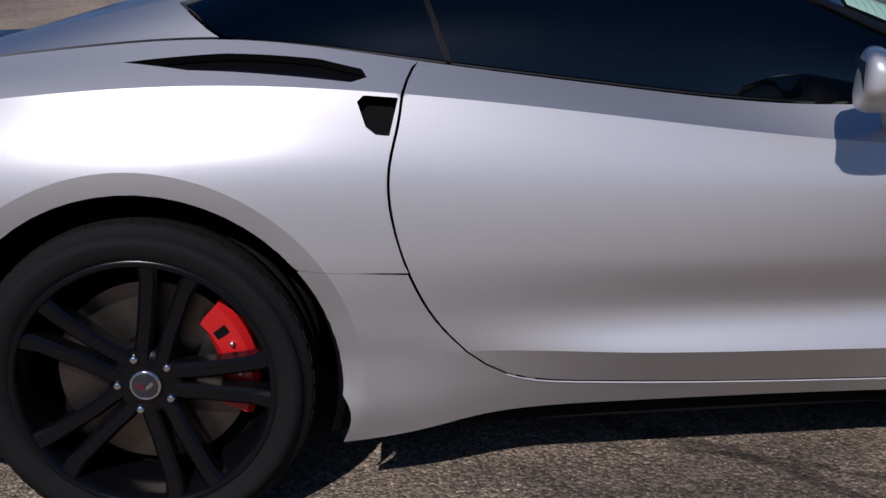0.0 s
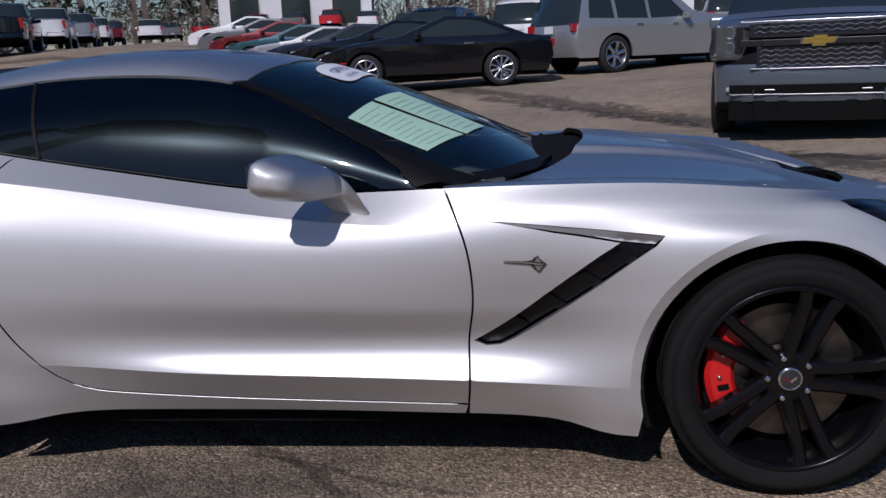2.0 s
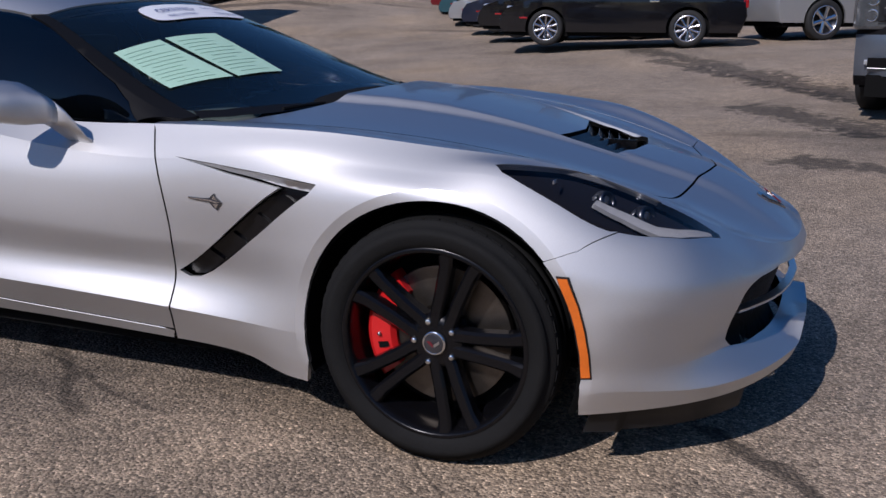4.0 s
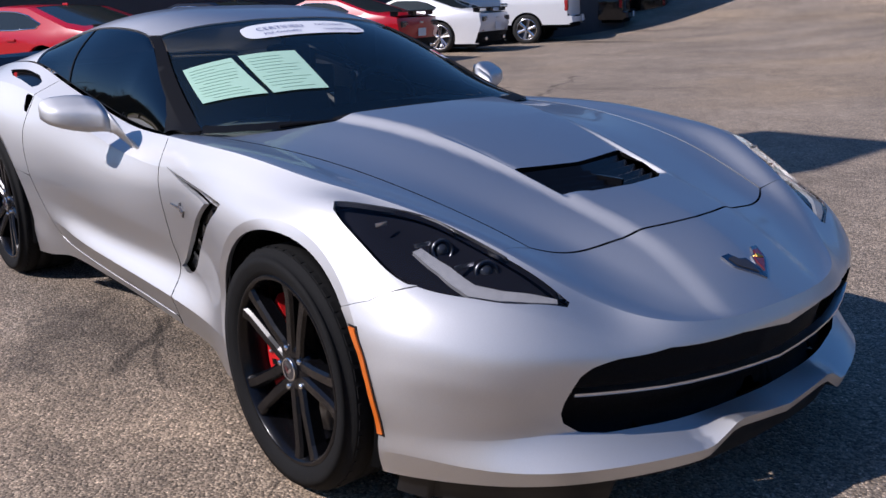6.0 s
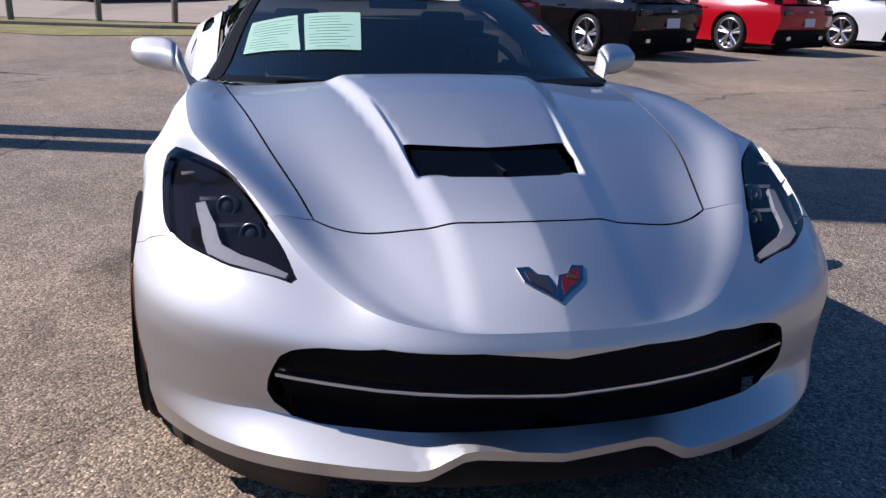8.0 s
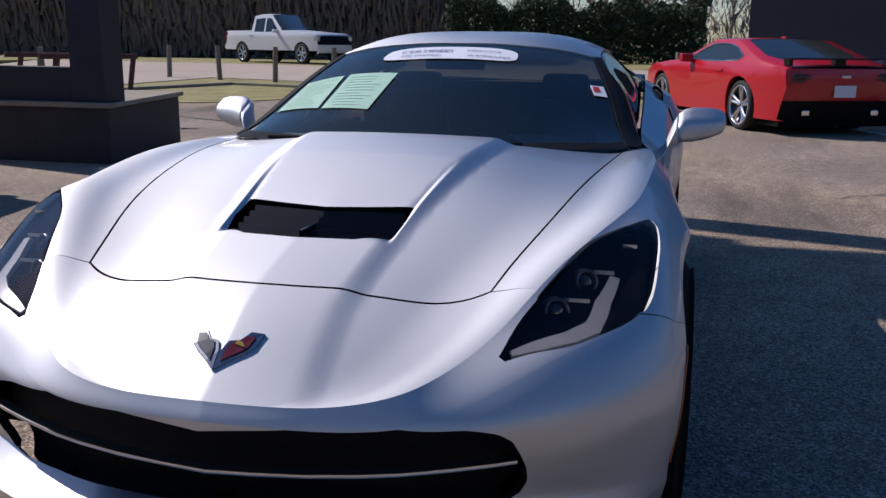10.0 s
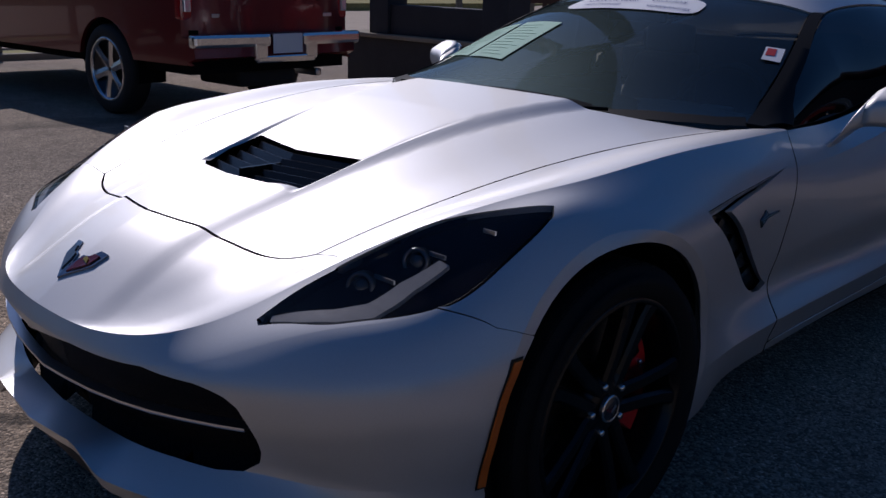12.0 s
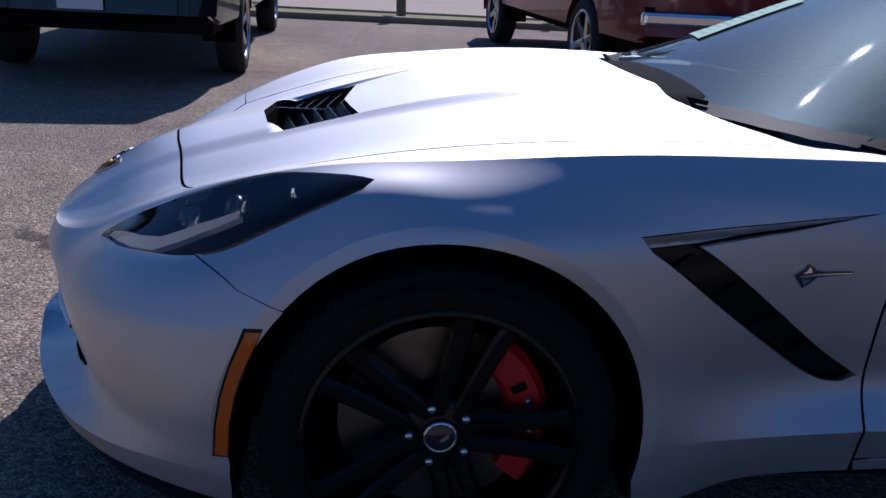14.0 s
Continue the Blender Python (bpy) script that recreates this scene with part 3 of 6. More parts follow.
nose_top = [(nose_edge[0, 0] - .0001, -.0)] + [(x, -y) for x, y, z in nose_edge[1:]] + [(x + .0022, -y) for x, y in curve_points(hood_front, 4)[::-1]]
nose_up = sheet(upper, nose_top, step=0.016, depth=0.012, lag=0.014)
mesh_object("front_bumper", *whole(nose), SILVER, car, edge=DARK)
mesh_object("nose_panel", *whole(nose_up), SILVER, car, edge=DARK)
two("headlight", [sheet(flank, LAMP_LOW + LAMP_UP, step=0.012, gap=.002)], LAMP_GLASS)

# cabin
def ray_b(x, y):
    """The b of a point of the windshield or roof with half-width y at x."""
    return .6 * y / float(CABIN_EDGE_Y(x))


CAB = lambda q: cabin(np.stack([q[:, 0], -q[:, 1] / 0.9], 1))     # about metres in both
B = 0.9
ws_foot = [(-.55, 0), (-.56, .2), (-.59, .40), (-.66, .58), (-.72, .67), (-.79, .72)]
ws = [(x, ray_b(x, y) * B) for x, y in ws_foot] + [(-.95, .555 * B), (-1.2, .552 * B), (-1.49, .548 * B)] + [(-1.475, .45 * B), (-1.435, .25 * B), (-1.42, 0)]
windshield = [p for p in ws[:-1]] + [(-1.42, 0)] + [(x, -b) for x, b in ws[::-1][1:-1]]
mesh_object("windshield", *sheet(CAB, windshield[::-1], depth=.005, drop=.004), WS_GLASS, car)
pillar = [(-.98, .99 * B), (-.90, .80 * B), (-.84, .60 * B), (-.80, .565 * B), (-.95, .56 * B), (-1.2, .557 * B), (-1.49, .553 * B), (-1.53, .588 * B), (-1.3, .60 * B), (-1.1, .625 * B), (-1.03, .72 * B)]
for sgn in (1, -1):
    mesh_object("windshield_pillar", *sheet(CAB, [(x, b * sgn) for x, b in (pillar[::-1] if sgn > 0 else pillar)], depth=.01), PILLAR_BLACK, car)
roof = [(-1.424, 0), (-1.439, .25 * B), (-1.479, .45 * B), (-1.495, .55 * B), (-1.54, .585 * B), (-1.8, .588 * B), (-2.1, .592 * B), (-2.4, .602 * B), (-2.57, .617 * B), (-2.63, .655 * B), (-2.594, .80 * B), (-2.556, .935 * B), (-2.53, .999 * B), (-2.8, .999 * B), (-3.1, .999 * B), (-3.45, .999 * B), (-3.48, 0)]
roof_all = roof + [(x, -b) for x, b in roof[::-1][1:-1]]
mesh_object("roof", *sheet(CAB, roof_all[::-1], depth=.02), SILVER, car)
sideglass = [(-.985, .992 * B), (-1.035, .72 * B), (-1.105, .63 * B), (-1.3, .605 * B), (-1.54, .593 * B), (-1.8, .596 * B), (-2.130, .600 * B), (-2.063, .992 * B), (-1.7, .992 * B), (-1.3, .992 * B)]
quarterglass = [(-2.076, .992 * B), (-2.142, .602 * B), (-2.38, .612 * B), (-2.56, .628 * B), (-2.618, .66 * B), (-2.580, .80 * B), (-2.543, .935 * B), (-2.515, .985 * B), (-2.47, .992 * B)]
for sgn in (1, -1):
    for nm, o in (("side_window", sideglass), ("quarter_window", quarterglass)):
        o = [(x, b * sgn) for x, b in (o[::-1] if sgn > 0 else o)]
        mesh_object(nm, *sheet(CAB, o, depth=.006, drop=.005), TINT_GLASS, car, "dark tinted glass")


for sgn in (1, -1):                       # dark seals round the side glass
    for o in ([(-.96, 1.0), (-1.3, 1.0), (-1.7, 1.0), (-2.1, 1.0), (-2.5, 1.0), (-2.5, .98), (-2.1, .98), (-1.7, .98), (-1.3, .98), (-.99, .98)],
              [(-1.50, .578), (-1.8, .582), (-2.1, .586), (-2.4, .596), (-2.4, .625), (-2.1, .612), (-1.8, .608), (-1.50, .604)],
              [(-2.126, .60), (-2.146, .60), (-2.079, .995), (-2.059, .995)]):
        mesh_object("window_seal", *sheet(CAB, [(x, b * B * sgn) for x, b in o], depth=0, drop=.009), BLACK_TRIM, car)


for sgn in (1, -1):                       # black centre pillar
    mesh_object("centre_pillar", *sheet(CAB, [(x, b * B * sgn) for x, b in ((-2.131, .597), (-2.141, .597), (-2.075, .995), (-2.064, .995))], depth=.004, drop=.002), PILLAR_BLACK, car)
for x0 in (-2.10, -2.25):                 # seams where the roof panel lifts out
    back = lambda b, w: (x0 - w - .16 * (1 - (abs(b) / .595) ** 2), b * B)
    mesh_object("roof_seam", *sheet(CAB, [back(b, 0) for b in np.linspace(-.592, .592, 25)] + [back(b, .006) for b in np.linspace(.592, -.592, 25)], step=.01, depth=0, drop=.0008), DARK, car)


def box(bm, x0, x1, y0, y1, z0, z1):
    vs = [bm.verts.new((x, y, z)) for x in (x0, x1) for y in (y0, y1) for z in (z0, z1)]
    for f in ((0, 1, 3, 2), (4, 6, 7, 5), (0, 4, 5, 1), (2, 3, 7, 6), (0, 2, 6, 4), (1, 5, 7, 3)):
        bm.faces.new([vs[i] for i in f])
    return vs


def bevel(bm, width, segments=2):
    bmesh.ops.recalc_face_normals(bm, faces=bm.faces)
    bmesh.ops.bevel(bm, geom=bm.edges[:], offset=width, segments=segments, profile=0.6, affect="EDGES", clamp_overlap=True)


def ring(bm, profile, n=64, axis="y", start=0.0, turn=2 * math.pi):
    """A turned shape: rows of (radius, place on the axis)."""
    whole = abs(turn - 2 * math.pi) < 1e-6
    m = n if whole else n + 1
    rows = []
    for r, y in profile:
        row = []
        for i in range(m):
            a = start + turn * i / n
            c, s = r * math.cos(a), r * math.sin(a)
            row.append(bm.verts.new({"y": (c, y, s), "x": (y, c, s), "z": (c, s, y)}[axis]))
        rows.append(row)
    for a, b in zip(rows, rows[1:]):
        for i in range(n):
            bm.faces.new((a[i], a[(i + 1) % m], b[(i + 1) % m], b[i]))
    return rows


def tube(points, radius, n=10, taper=None):
    """A round bar along points, as a bmesh; taper: a factor for each point."""
    bm = bmesh.new()
    pts = [Vector(p) for p in points]
    rows = []
    for i, p in enumerate(pts):
        d = (pts[min(i + 1, len(pts) - 1)] - pts[max(i - 1, 0)]).normalized()
        u = d.cross(Vector((0.03, 0.05, 1))).normalized()
        v = d.cross(u)
        r = radius * (taper[i] if taper else 1)
        rows.append([bm.verts.new(p + (u * math.cos(2 * math.pi * k / n) + v * math.sin(2 * math.pi * k / n)) * r) for k in range(n)])
    for a, b in zip(rows, rows[1:]):
        for k in range(n):
            bm.faces.new((a[k], a[(k + 1) % n], b[(k + 1) % n], b[k]))
    bm.faces.new(rows[0][::-1])
    bm.faces.new(rows[-1])
    return bm


# ---- what the body hides: near-black boxes added so gaps and openings look dark ----
for nm, dims in (("engine_bay", (-.36, .50, -.44, .44, .20, .60)), ("grille_box", (.50, .655, -.54, .54, .20, .47)), ("floor_pan", (-2.29, -.42, -.70, .70, .145, .17)), ("rear_frame", (-3.40, -2.3, -.60, .60, .16, .8)), ("quarter_frame", (-2.95, -2.2, -.69, -.50, .78, .925)), ("quarter_frame", (-2.95, -2.2, .50, .69, .78, .925)), ("front_tray", (-.42, .70, -.54, .54, .17, .19)),
                 ("inner_sill", (-2.28, -.45, -.765, -.735, .16, .80)), ("inner_sill", (-2.28, -.45, .735, .765, .16, .80)), ("firewall", (-.46, -.42, -.78, .78, .16, .78)), ("lamp_wall", (.39, .40, -.74, -.56, .19, .50)), ("lamp_wall", (.39, .40, .56, .74, .19, .50))):
    bm = bmesh.new()
    box(bm, *dims)
    part(nm, bm, DARK, car)
for sg in (-1, 1):
    for cx, cz, r in WHEELS:
        bm = bmesh.new()
        rows = ring(bm, [(r - .004, sg * .885), (r + .012, sg * .87), (r + .012, sg * .56), (.05, sg * .56)], n=32, start=-0.35, turn=math.pi + 0.7)
        for v in bm.verts:
            v.co.x, v.co.z = v.co.x + cx, v.co.z + cz
        part("wheel_liner", bm, DARK, car)

# nose furniture
GRILLE_BLACK = material("grille_black", (0.006, 0.006, 0.007), rough=0.6, bump=0.4, bump_scale=220)
GRILLE_BLACK.node_tree.nodes["Principled BSDF"].inputs["Specular IOR Level"].default_value = .12
g = [(0.0, g_half[0][1])] + g_half[1:-1] + [(0.0, g_half[-1][1])]
back = sheet(flank, g, step=.03, depth=0, drop=.05)
mesh_object("grille", *joined(back, mirrored(*back)), GRILLE_BLACK, car, "black grille mesh")


def strip(rows, width, proud, sunk=.01):
    """A bar laid on the flank along rows of it, as verts and faces: width across, proud of the surface."""
    rows = np.array(rows)
    t = np.gradient(rows, axis=0)
    t /= np.linalg.norm(t, axis=1, keepdims=True) + 1e-9
    nrm = np.stack([-t[:, 1], t[:, 0]], 1) * width / 2
    a, b = flank(np.clip(rows + nrm, 0, None)), flank(np.clip(rows - nrm, 0, None))
    along = np.gradient((a + b) / 2, axis=0)
    up = np.cross(along, a - b)
    up /= np.linalg.norm(up, axis=1, keepdims=True) + 1e-9
    mid = (a + b) / 2
    up *= np.sign(np.sum(up * (mid - (mid[:, :1] * (1, 0, 0) * .5 + (0, 0, .4))), 1, keepdims=True))
    verts = np.vstack([a + up * proud * .6, mid + up * proud, b + up * proud * .6, b - up * sunk, a - up * sunk])
    n = len(rows)
    faces = [(k * n + i, k * n + i + 1, ((k + 1) % 5) * n + i + 1, ((k + 1) % 5) * n + i) for k in range(5) for i in range(n - 1)]
    return verts, faces


# the skirt's rounded upper edge under the door
two("skirt_edge", [strip(U([(x, z - .004) for x, z in curve_points(door_foot, 6)[1:-3]]), .006, .0025, .008)], SILVER)
bar_line = F([(-y, z) for y, z in ((.002, .379), (.1, .381), (.2, .384), (.3, .388), (.38, .391), (.46, .396), (.54, .401), (.588, .405))])
bar_line[0] = (0.0, bar_line[0][1])
bar = strip(bar_line, .013, .004, .02)
SATIN = material("satin_metal", (0.62, 0.62, 0.64), rough=0.28, metal=1.0)
mesh_object("grille_bar", *joined(bar, mirrored(*bar)), SATIN, car, "satin metal bar across the grille", smooth=False)
p = flank(np.array(sill_line(.889, .40, 50)))
p = np.vstack([p[::-1], p[1:] * (1, -1, 1)])
inner = p * (1, .965, 1) - (.03, 0, 0) * (p[:, :1] > .5)
low = inner.copy()
low[:, 2] = np.where(p[:, 0] > .79, .165, .095 + .03 * np.abs(p[:, 1]))
low[:, 0] -= .02
n = len(p)
mesh_object("air_dam", np.vstack([p, inner, low]), [(k * n + i, k * n + i + 1, (k + 1) * n + i + 1, (k + 1) * n + i) for k in (0, 1) for i in range(n - 1)], BLACK_TRIM, car, "black plastic air dam")
marker = [(.342, .538), (.371, .47), (.388, .41), (.398, .35), (.403, .290), (.381, .285), (.376, .35), (.365, .41), (.347, .47), (.318, .537)]
two("marker_bezel", [sheet(flank, U([(x + (.004 if k < 5 else -.004), z + (.005 if k in (0, 9) else -.005 if k in (4, 5) else 0)) for k, (x, z) in enumerate(marker)]), step=.01, depth=.006, drop=-.002)], BLACK_TRIM)
two("side_marker", [sheet(flank, U(marker), step=.01, depth=.008, drop=-.005)], AMBER, "amber side marker lens")

# headlights: a dark bucket, a bent light guide, a lens
LAMP_DARK = material("lamp_inside", (0.013, 0.013, 0.017), rough=0.9)
LAMP_DARK.node_tree.nodes["Principled BSDF"].inputs["Specular IOR Level"].default_value = 0
GUIDE = material("light_guide", (0.37, 0.375, 0.39), rough=0.3, vary=.15, scale=80)
LENS = material("projector_lens", (0.03, 0.032, 0.036), rough=0.05, coat=1.0)
DARK_CHROME = material("dark_chrome", (0.16, 0.16, 0.17), rough=.3, metal=1.0)
heads = [o for o in car.children if o.name.split(".")[0] == "headlight"]
GUIDE_SHAPE = [(w - .018, v) for w, v in [(1.093, .064), (1.019, .072), (.95, .088), (.924, .096), (.862, .093), (.808, .076), (.763, .052), (.775, .040), (.825, .051), (.879, .066), (.936, .070), (1.011, .056), (1.089, .052)]]
for sg, head in zip((-1, 1), heads):
    head.visible_shadow = False
    fl = (lambda s_: s_) if sg < 0 else (lambda s_: mirrored(*s_))
    mesh_object("bucket", *fl(sheet(flank, LAMP_LOW + LAMP_UP, step=.03, depth=0, drop=.030)), LAMP_DARK, head)
    outline = GUIDE_SHAPE
    if np.sum([a[0] * b[1] - b[0] * a[1] for a, b in zip(outline, outline[1:] + outline[:1])]) * np.sum([a[0] * b[1] - b[0] * a[1] for a, b in zip((LAMP_LOW + LAMP_UP), (LAMP_LOW + LAMP_UP)[1:] + (LAMP_LOW + LAMP_UP)[:1])]) < 0:
        outline = outline[::-1]
    mesh_object("light_guide", *fl(sheet(flank, outline, step=.01, depth=.012, drop=.006)), GUIDE, head, "white L-shaped light guide")
    aim = Vector((.80, sg * .42, .25)).normalized()
    turn_ = Vector((0, 1, 0)).rotation_difference(aim).to_matrix()
    for x, y, z, r in ((.500, .638, .648, .026), (.405, .690, .692, .024)):
        centre = Vector((x, sg * y, z)) - aim * .022
        bm = bmesh.new()
        bmesh.ops.create_uvsphere(bm, u_segments=20, v_segments=12, radius=r * .8)
        bmesh.ops.translate(bm, verts=bm.verts, vec=centre - aim * r * .5)
        lens = part("projector", bm, LENS, head, smooth=True)
        bm = bmesh.new()
        ring(bm, [(r * .78, -.010), (r * .84, .004), (r * 1.05, .006), (r * 1.15, -.004), (r * 1.2, -.02)], 24)
        bmesh.ops.rotate(bm, verts=bm.verts, matrix=turn_)
        bmesh.ops.translate(bm, verts=bm.verts, vec=centre)
        part("projector_ring", bm, DARK_CHROME, head, smooth=True)
    for k in range(3):                    # bright fins between the lenses
        bm = bmesh.new()
        box(bm, -.002, .002, -.03 + .006 * k, .026 - .006 * k, -.004, .004)
        bmesh.ops.translate(bm, verts=bm.verts, vec=(.452 - .09 * k, sg * (.668 + .05 * k), .660 + .042 * k))
        part("fin", bm, SATIN, head)

# vents, recesses


def undercut(q):
    """The flank where it sinks in below the crease over the fender vent."""
    p = flank(q)
    fall = np.interp(p[:, 0], [-.79, -.58, -.326], [.755, .738, .714]) - p[:, 2]
    p[:, 1] += .001 + .016 * np.clip(fall / .016, 0, 1.2)
    return p


two("fender_fin", [sheet(undercut, U(fin), step=.006, depth=0)], SILVER)
two("fender_vent", [sheet(flank, U(vent), step=.02, depth=0, drop=.028)], GLOSS_BLACK, "gloss black vent")
for k in range(4):
    a = np.array((-.80, .425)) + (np.array((-.42, .69)) - (-.80, .425)) * (k + .6) / 4
    bb = a + np.array((.055, -.035)) * (.75 if k in (0,) else 1.0)
    s_ = U([tuple(a), tuple(bb), tuple(bb + (.022, .018)), tuple(a + (.022, .018))])
    two("vent_slat", [sheet(flank, s_, step=.01, depth=.006, drop=.021)], GLOSS_BLACK)
two("handle_recess", [sheet(flank, U(handle), step=.012, depth=0, drop=.03)], DARK, "black door pull recess")
two("quarter_vent", [sheet(flank, U([(-2.47 + (x + 2.47) * 1.15, .95 + (z - .95) * 1.8) for x, z in qvent]), step=.02, depth=0, drop=.02)], GLOSS_BLACK, "gloss black cooling vent")
bm = bmesh.new()
box(bm, .10, .42, -.23, .23, .64, .645)
part("hood_vent_tray", bm, DARK, car)
for k in range(5):                        # chevron louvres in the hood vent
    bm = bmesh.new()
    x = .205 + .034 * k
    z = float(RIDGE(x)) - .032
    rows = []
    for y in (-.205, -.1, 0, .1, .205):
        xx = x - abs(y) * .18
        rows.append([bm.verts.new(v) for v in ((xx - .016, y, z + .012), (xx - .013, y, z + .012), (xx + .014, y, z - .022), (xx + .011, y, z - .022))])
    for a, b in zip(rows, rows[1:]):
        for i in range(4):
            bm.faces.new((a[i], a[(i + 1) % 4], b[(i + 1) % 4], b[i]))
    bmesh.ops.recalc_face_normals(bm, faces=bm.faces)
    part("hood_louvre", bm, GLOSS_BLACK, car)
bm = bmesh.new()
box(bm, .20, .35, -.004, .004, .70, float(RIDGE(.28)) - .018)
part("louvre_rib", bm, GLOSS_BLACK, car)
COWL = material("cowl_plastic", (0.010, 0.010, 0.011), rough=0.85, bump=.2, bump_scale=300)
COWL.node_tree.nodes["Principled BSDF"].inputs["Specular IOR Level"].default_value = .05
mesh_object("cowl", *sheet(upper, [(-.40, -.30), (-.40, .30), (-.50, .45), (-.70, .70), (-.90, .74), (-.90, -.74), (-.70, -.70), (-.50, -.45)][::-1], step=.03, depth=0, drop=.028), COWL, car, "black plastic cowl")

# nose badge: two crossed flags, as plain shapes
def on_upper(x, y, up=0.004):
    p = upper(np.array([(x, y)]))[0]
    return (p[0] + up * .45, p[1], p[2] + up)


def plate(points, thick, mat, name, parent, label=""):
    """A small flat piece through points on a surface, given thickness downwards."""
    bm = bmesh.new()
    top = [bm.verts.new(p) for p in points]
    bot = [bm.verts.new((p[0] - thick * .45, p[1], p[2] - thick)) for p in points]
    bm.faces.new(top)
    bm.faces.new(bot[::-1])
    for i in range(len(top)):
        j = (i + 1) % len(top)
        bm.faces.new((top[i], bot[i], bot[j], top[j]))
    bmesh.ops.recalc_face_normals(bm, faces=bm.faces)
    return part(name, bm, mat, parent, label)


BADGE_DARK = material("badge_dark", (0.03, 0.03, 0.035), rough=0.2, coat=.6)
BADGE_RED = material("badge_red", (0.13, 0.01, 0.018), rough=0.25, coat=.6)
GOLD = material("badge_gold", (0.75, 0.48, 0.10), rough=0.3, metal=1.0)
right_flag = [(float(blunt(x)), y) for x, y in ((.740, -.076), (.743, -.048), (.767, -.033), (.774, -.011), (.800, -.002), (.842, 0), (.823, -.020), (.797, -.050), (.780, -.066))]
BADGE_RIM = material("badge_rim", (0.34, 0.34, 0.36), rough=.18, metal=1.0)
left_flag = [(x, -y) for x, y in right_flag][::-1]
badge = plate([on_upper(x, y) for x, y in right_flag], .008, BADGE_RIM, "nose_badge", car, "chrome crossed-flag badge")
plate([on_upper(x, y) for x, y in left_flag], .008, BADGE_RIM, "flag", badge)
inner_flag = lambda o, k=.66: [(np.mean([q[0] for q in o]) + (x - np.mean([q[0] for q in o])) * k, np.mean([q[1] for q in o]) + (y - np.mean([q[1] for q in o])) * k) for x, y in o]
plate([on_upper(x, y, .0065) for x, y in inner_flag(right_flag)], .003, BADGE_DARK, "flag_field", badge)
plate([on_upper(x, y, .0065) for x, y in inner_flag(left_flag)], .003, BADGE_RED, "flag_field", badge)
plate([on_upper(x, y, .0085) for x, y in ((.755, .042), (.764, .050), (.761, .028), (.753, .030))], .003, GOLD, "flag_mark", badge)
BADGE_SHAPES = (("fender_badge", .004, [(-.742, .6505), (-.690, .6500), (-.668, .6530), (-.662, .6600), (-.651, .6660), (-.647, .6570), (-.628, .6425), (-.640, .6290), (-.648, .6180), (-.660, .6270), (-.672, .6400), (-.742, .6455)]),
                ("spike", .0056, [(-.740, .6490), (-.672, .6480), (-.650, .6450), (-.632, .6425), (-.650, .6400), (-.672, .6440), (-.740, .6465)]),
                ("upper_fin", .0056, [(-.660, .6500), (-.652, .6625), (-.648, .6540), (-.640, .6475)]),
                ("lower_fin", .0056, [(-.660, .6370), (-.640, .6375), (-.645, .6300), (-.649, .6220)]))
for sg in (-1, 1):                        # fender badges: a dark fish-like shape with a bright spike and fins
    fish = None
    for nm, lift, outline in BADGE_SHAPES:
        p = flank(unflank(outline, 0, side))
        p[:, 1] -= lift
        p[:, 1] *= -sg
        bm = bmesh.new()
        top = [bm.verts.new(v) for v in p]
        bot = [bm.verts.new((v[0], v[1] - sg * .008, v[2])) for v in p]
        bm.faces.new(top)
        for i in range(len(top)):
            bm.faces.new((top[i], bot[i], bot[(i + 1) % len(top)], top[(i + 1) % len(top)]))
        bmesh.ops.recalc_face_normals(bm, faces=bm.faces)
        made = part(nm, bm, CHROME if fish else BADGE_DARK, fish or car, "" if fish else "small dark fender badge edged in chrome")
        fish = fish or made

# black rear spoiler
bm = bmesh.new()
rows = []
for y in np.linspace(-.70, .70, 15):
    x = -3.50 + .09 * (y / .7) ** 2
    rows.append([bm.verts.new(v) for v in ((x + .16, y, .965 - .02 * abs(y)), (x + .05, y, 1.01 - .02 * abs(y)), (x - .03, y, 1.03 - .03 * abs(y)), (x - .03, y, 1.015 - .03 * abs(y)), (x + .05, y, .94))])
for a, b in zip(rows, rows[1:]):
    for k in range(5):
        bm.faces.new((a[k], b[k], b[(k + 1) % 5], a[(k + 1) % 5]))
bm.faces.new(rows[0])
bm.faces.new(rows[-1][::-1])
bmesh.ops.recalc_face_normals(bm, faces=bm.faces)
part("rear_spoiler", bm, GLOSS_BLACK, car, "black rear spoiler")

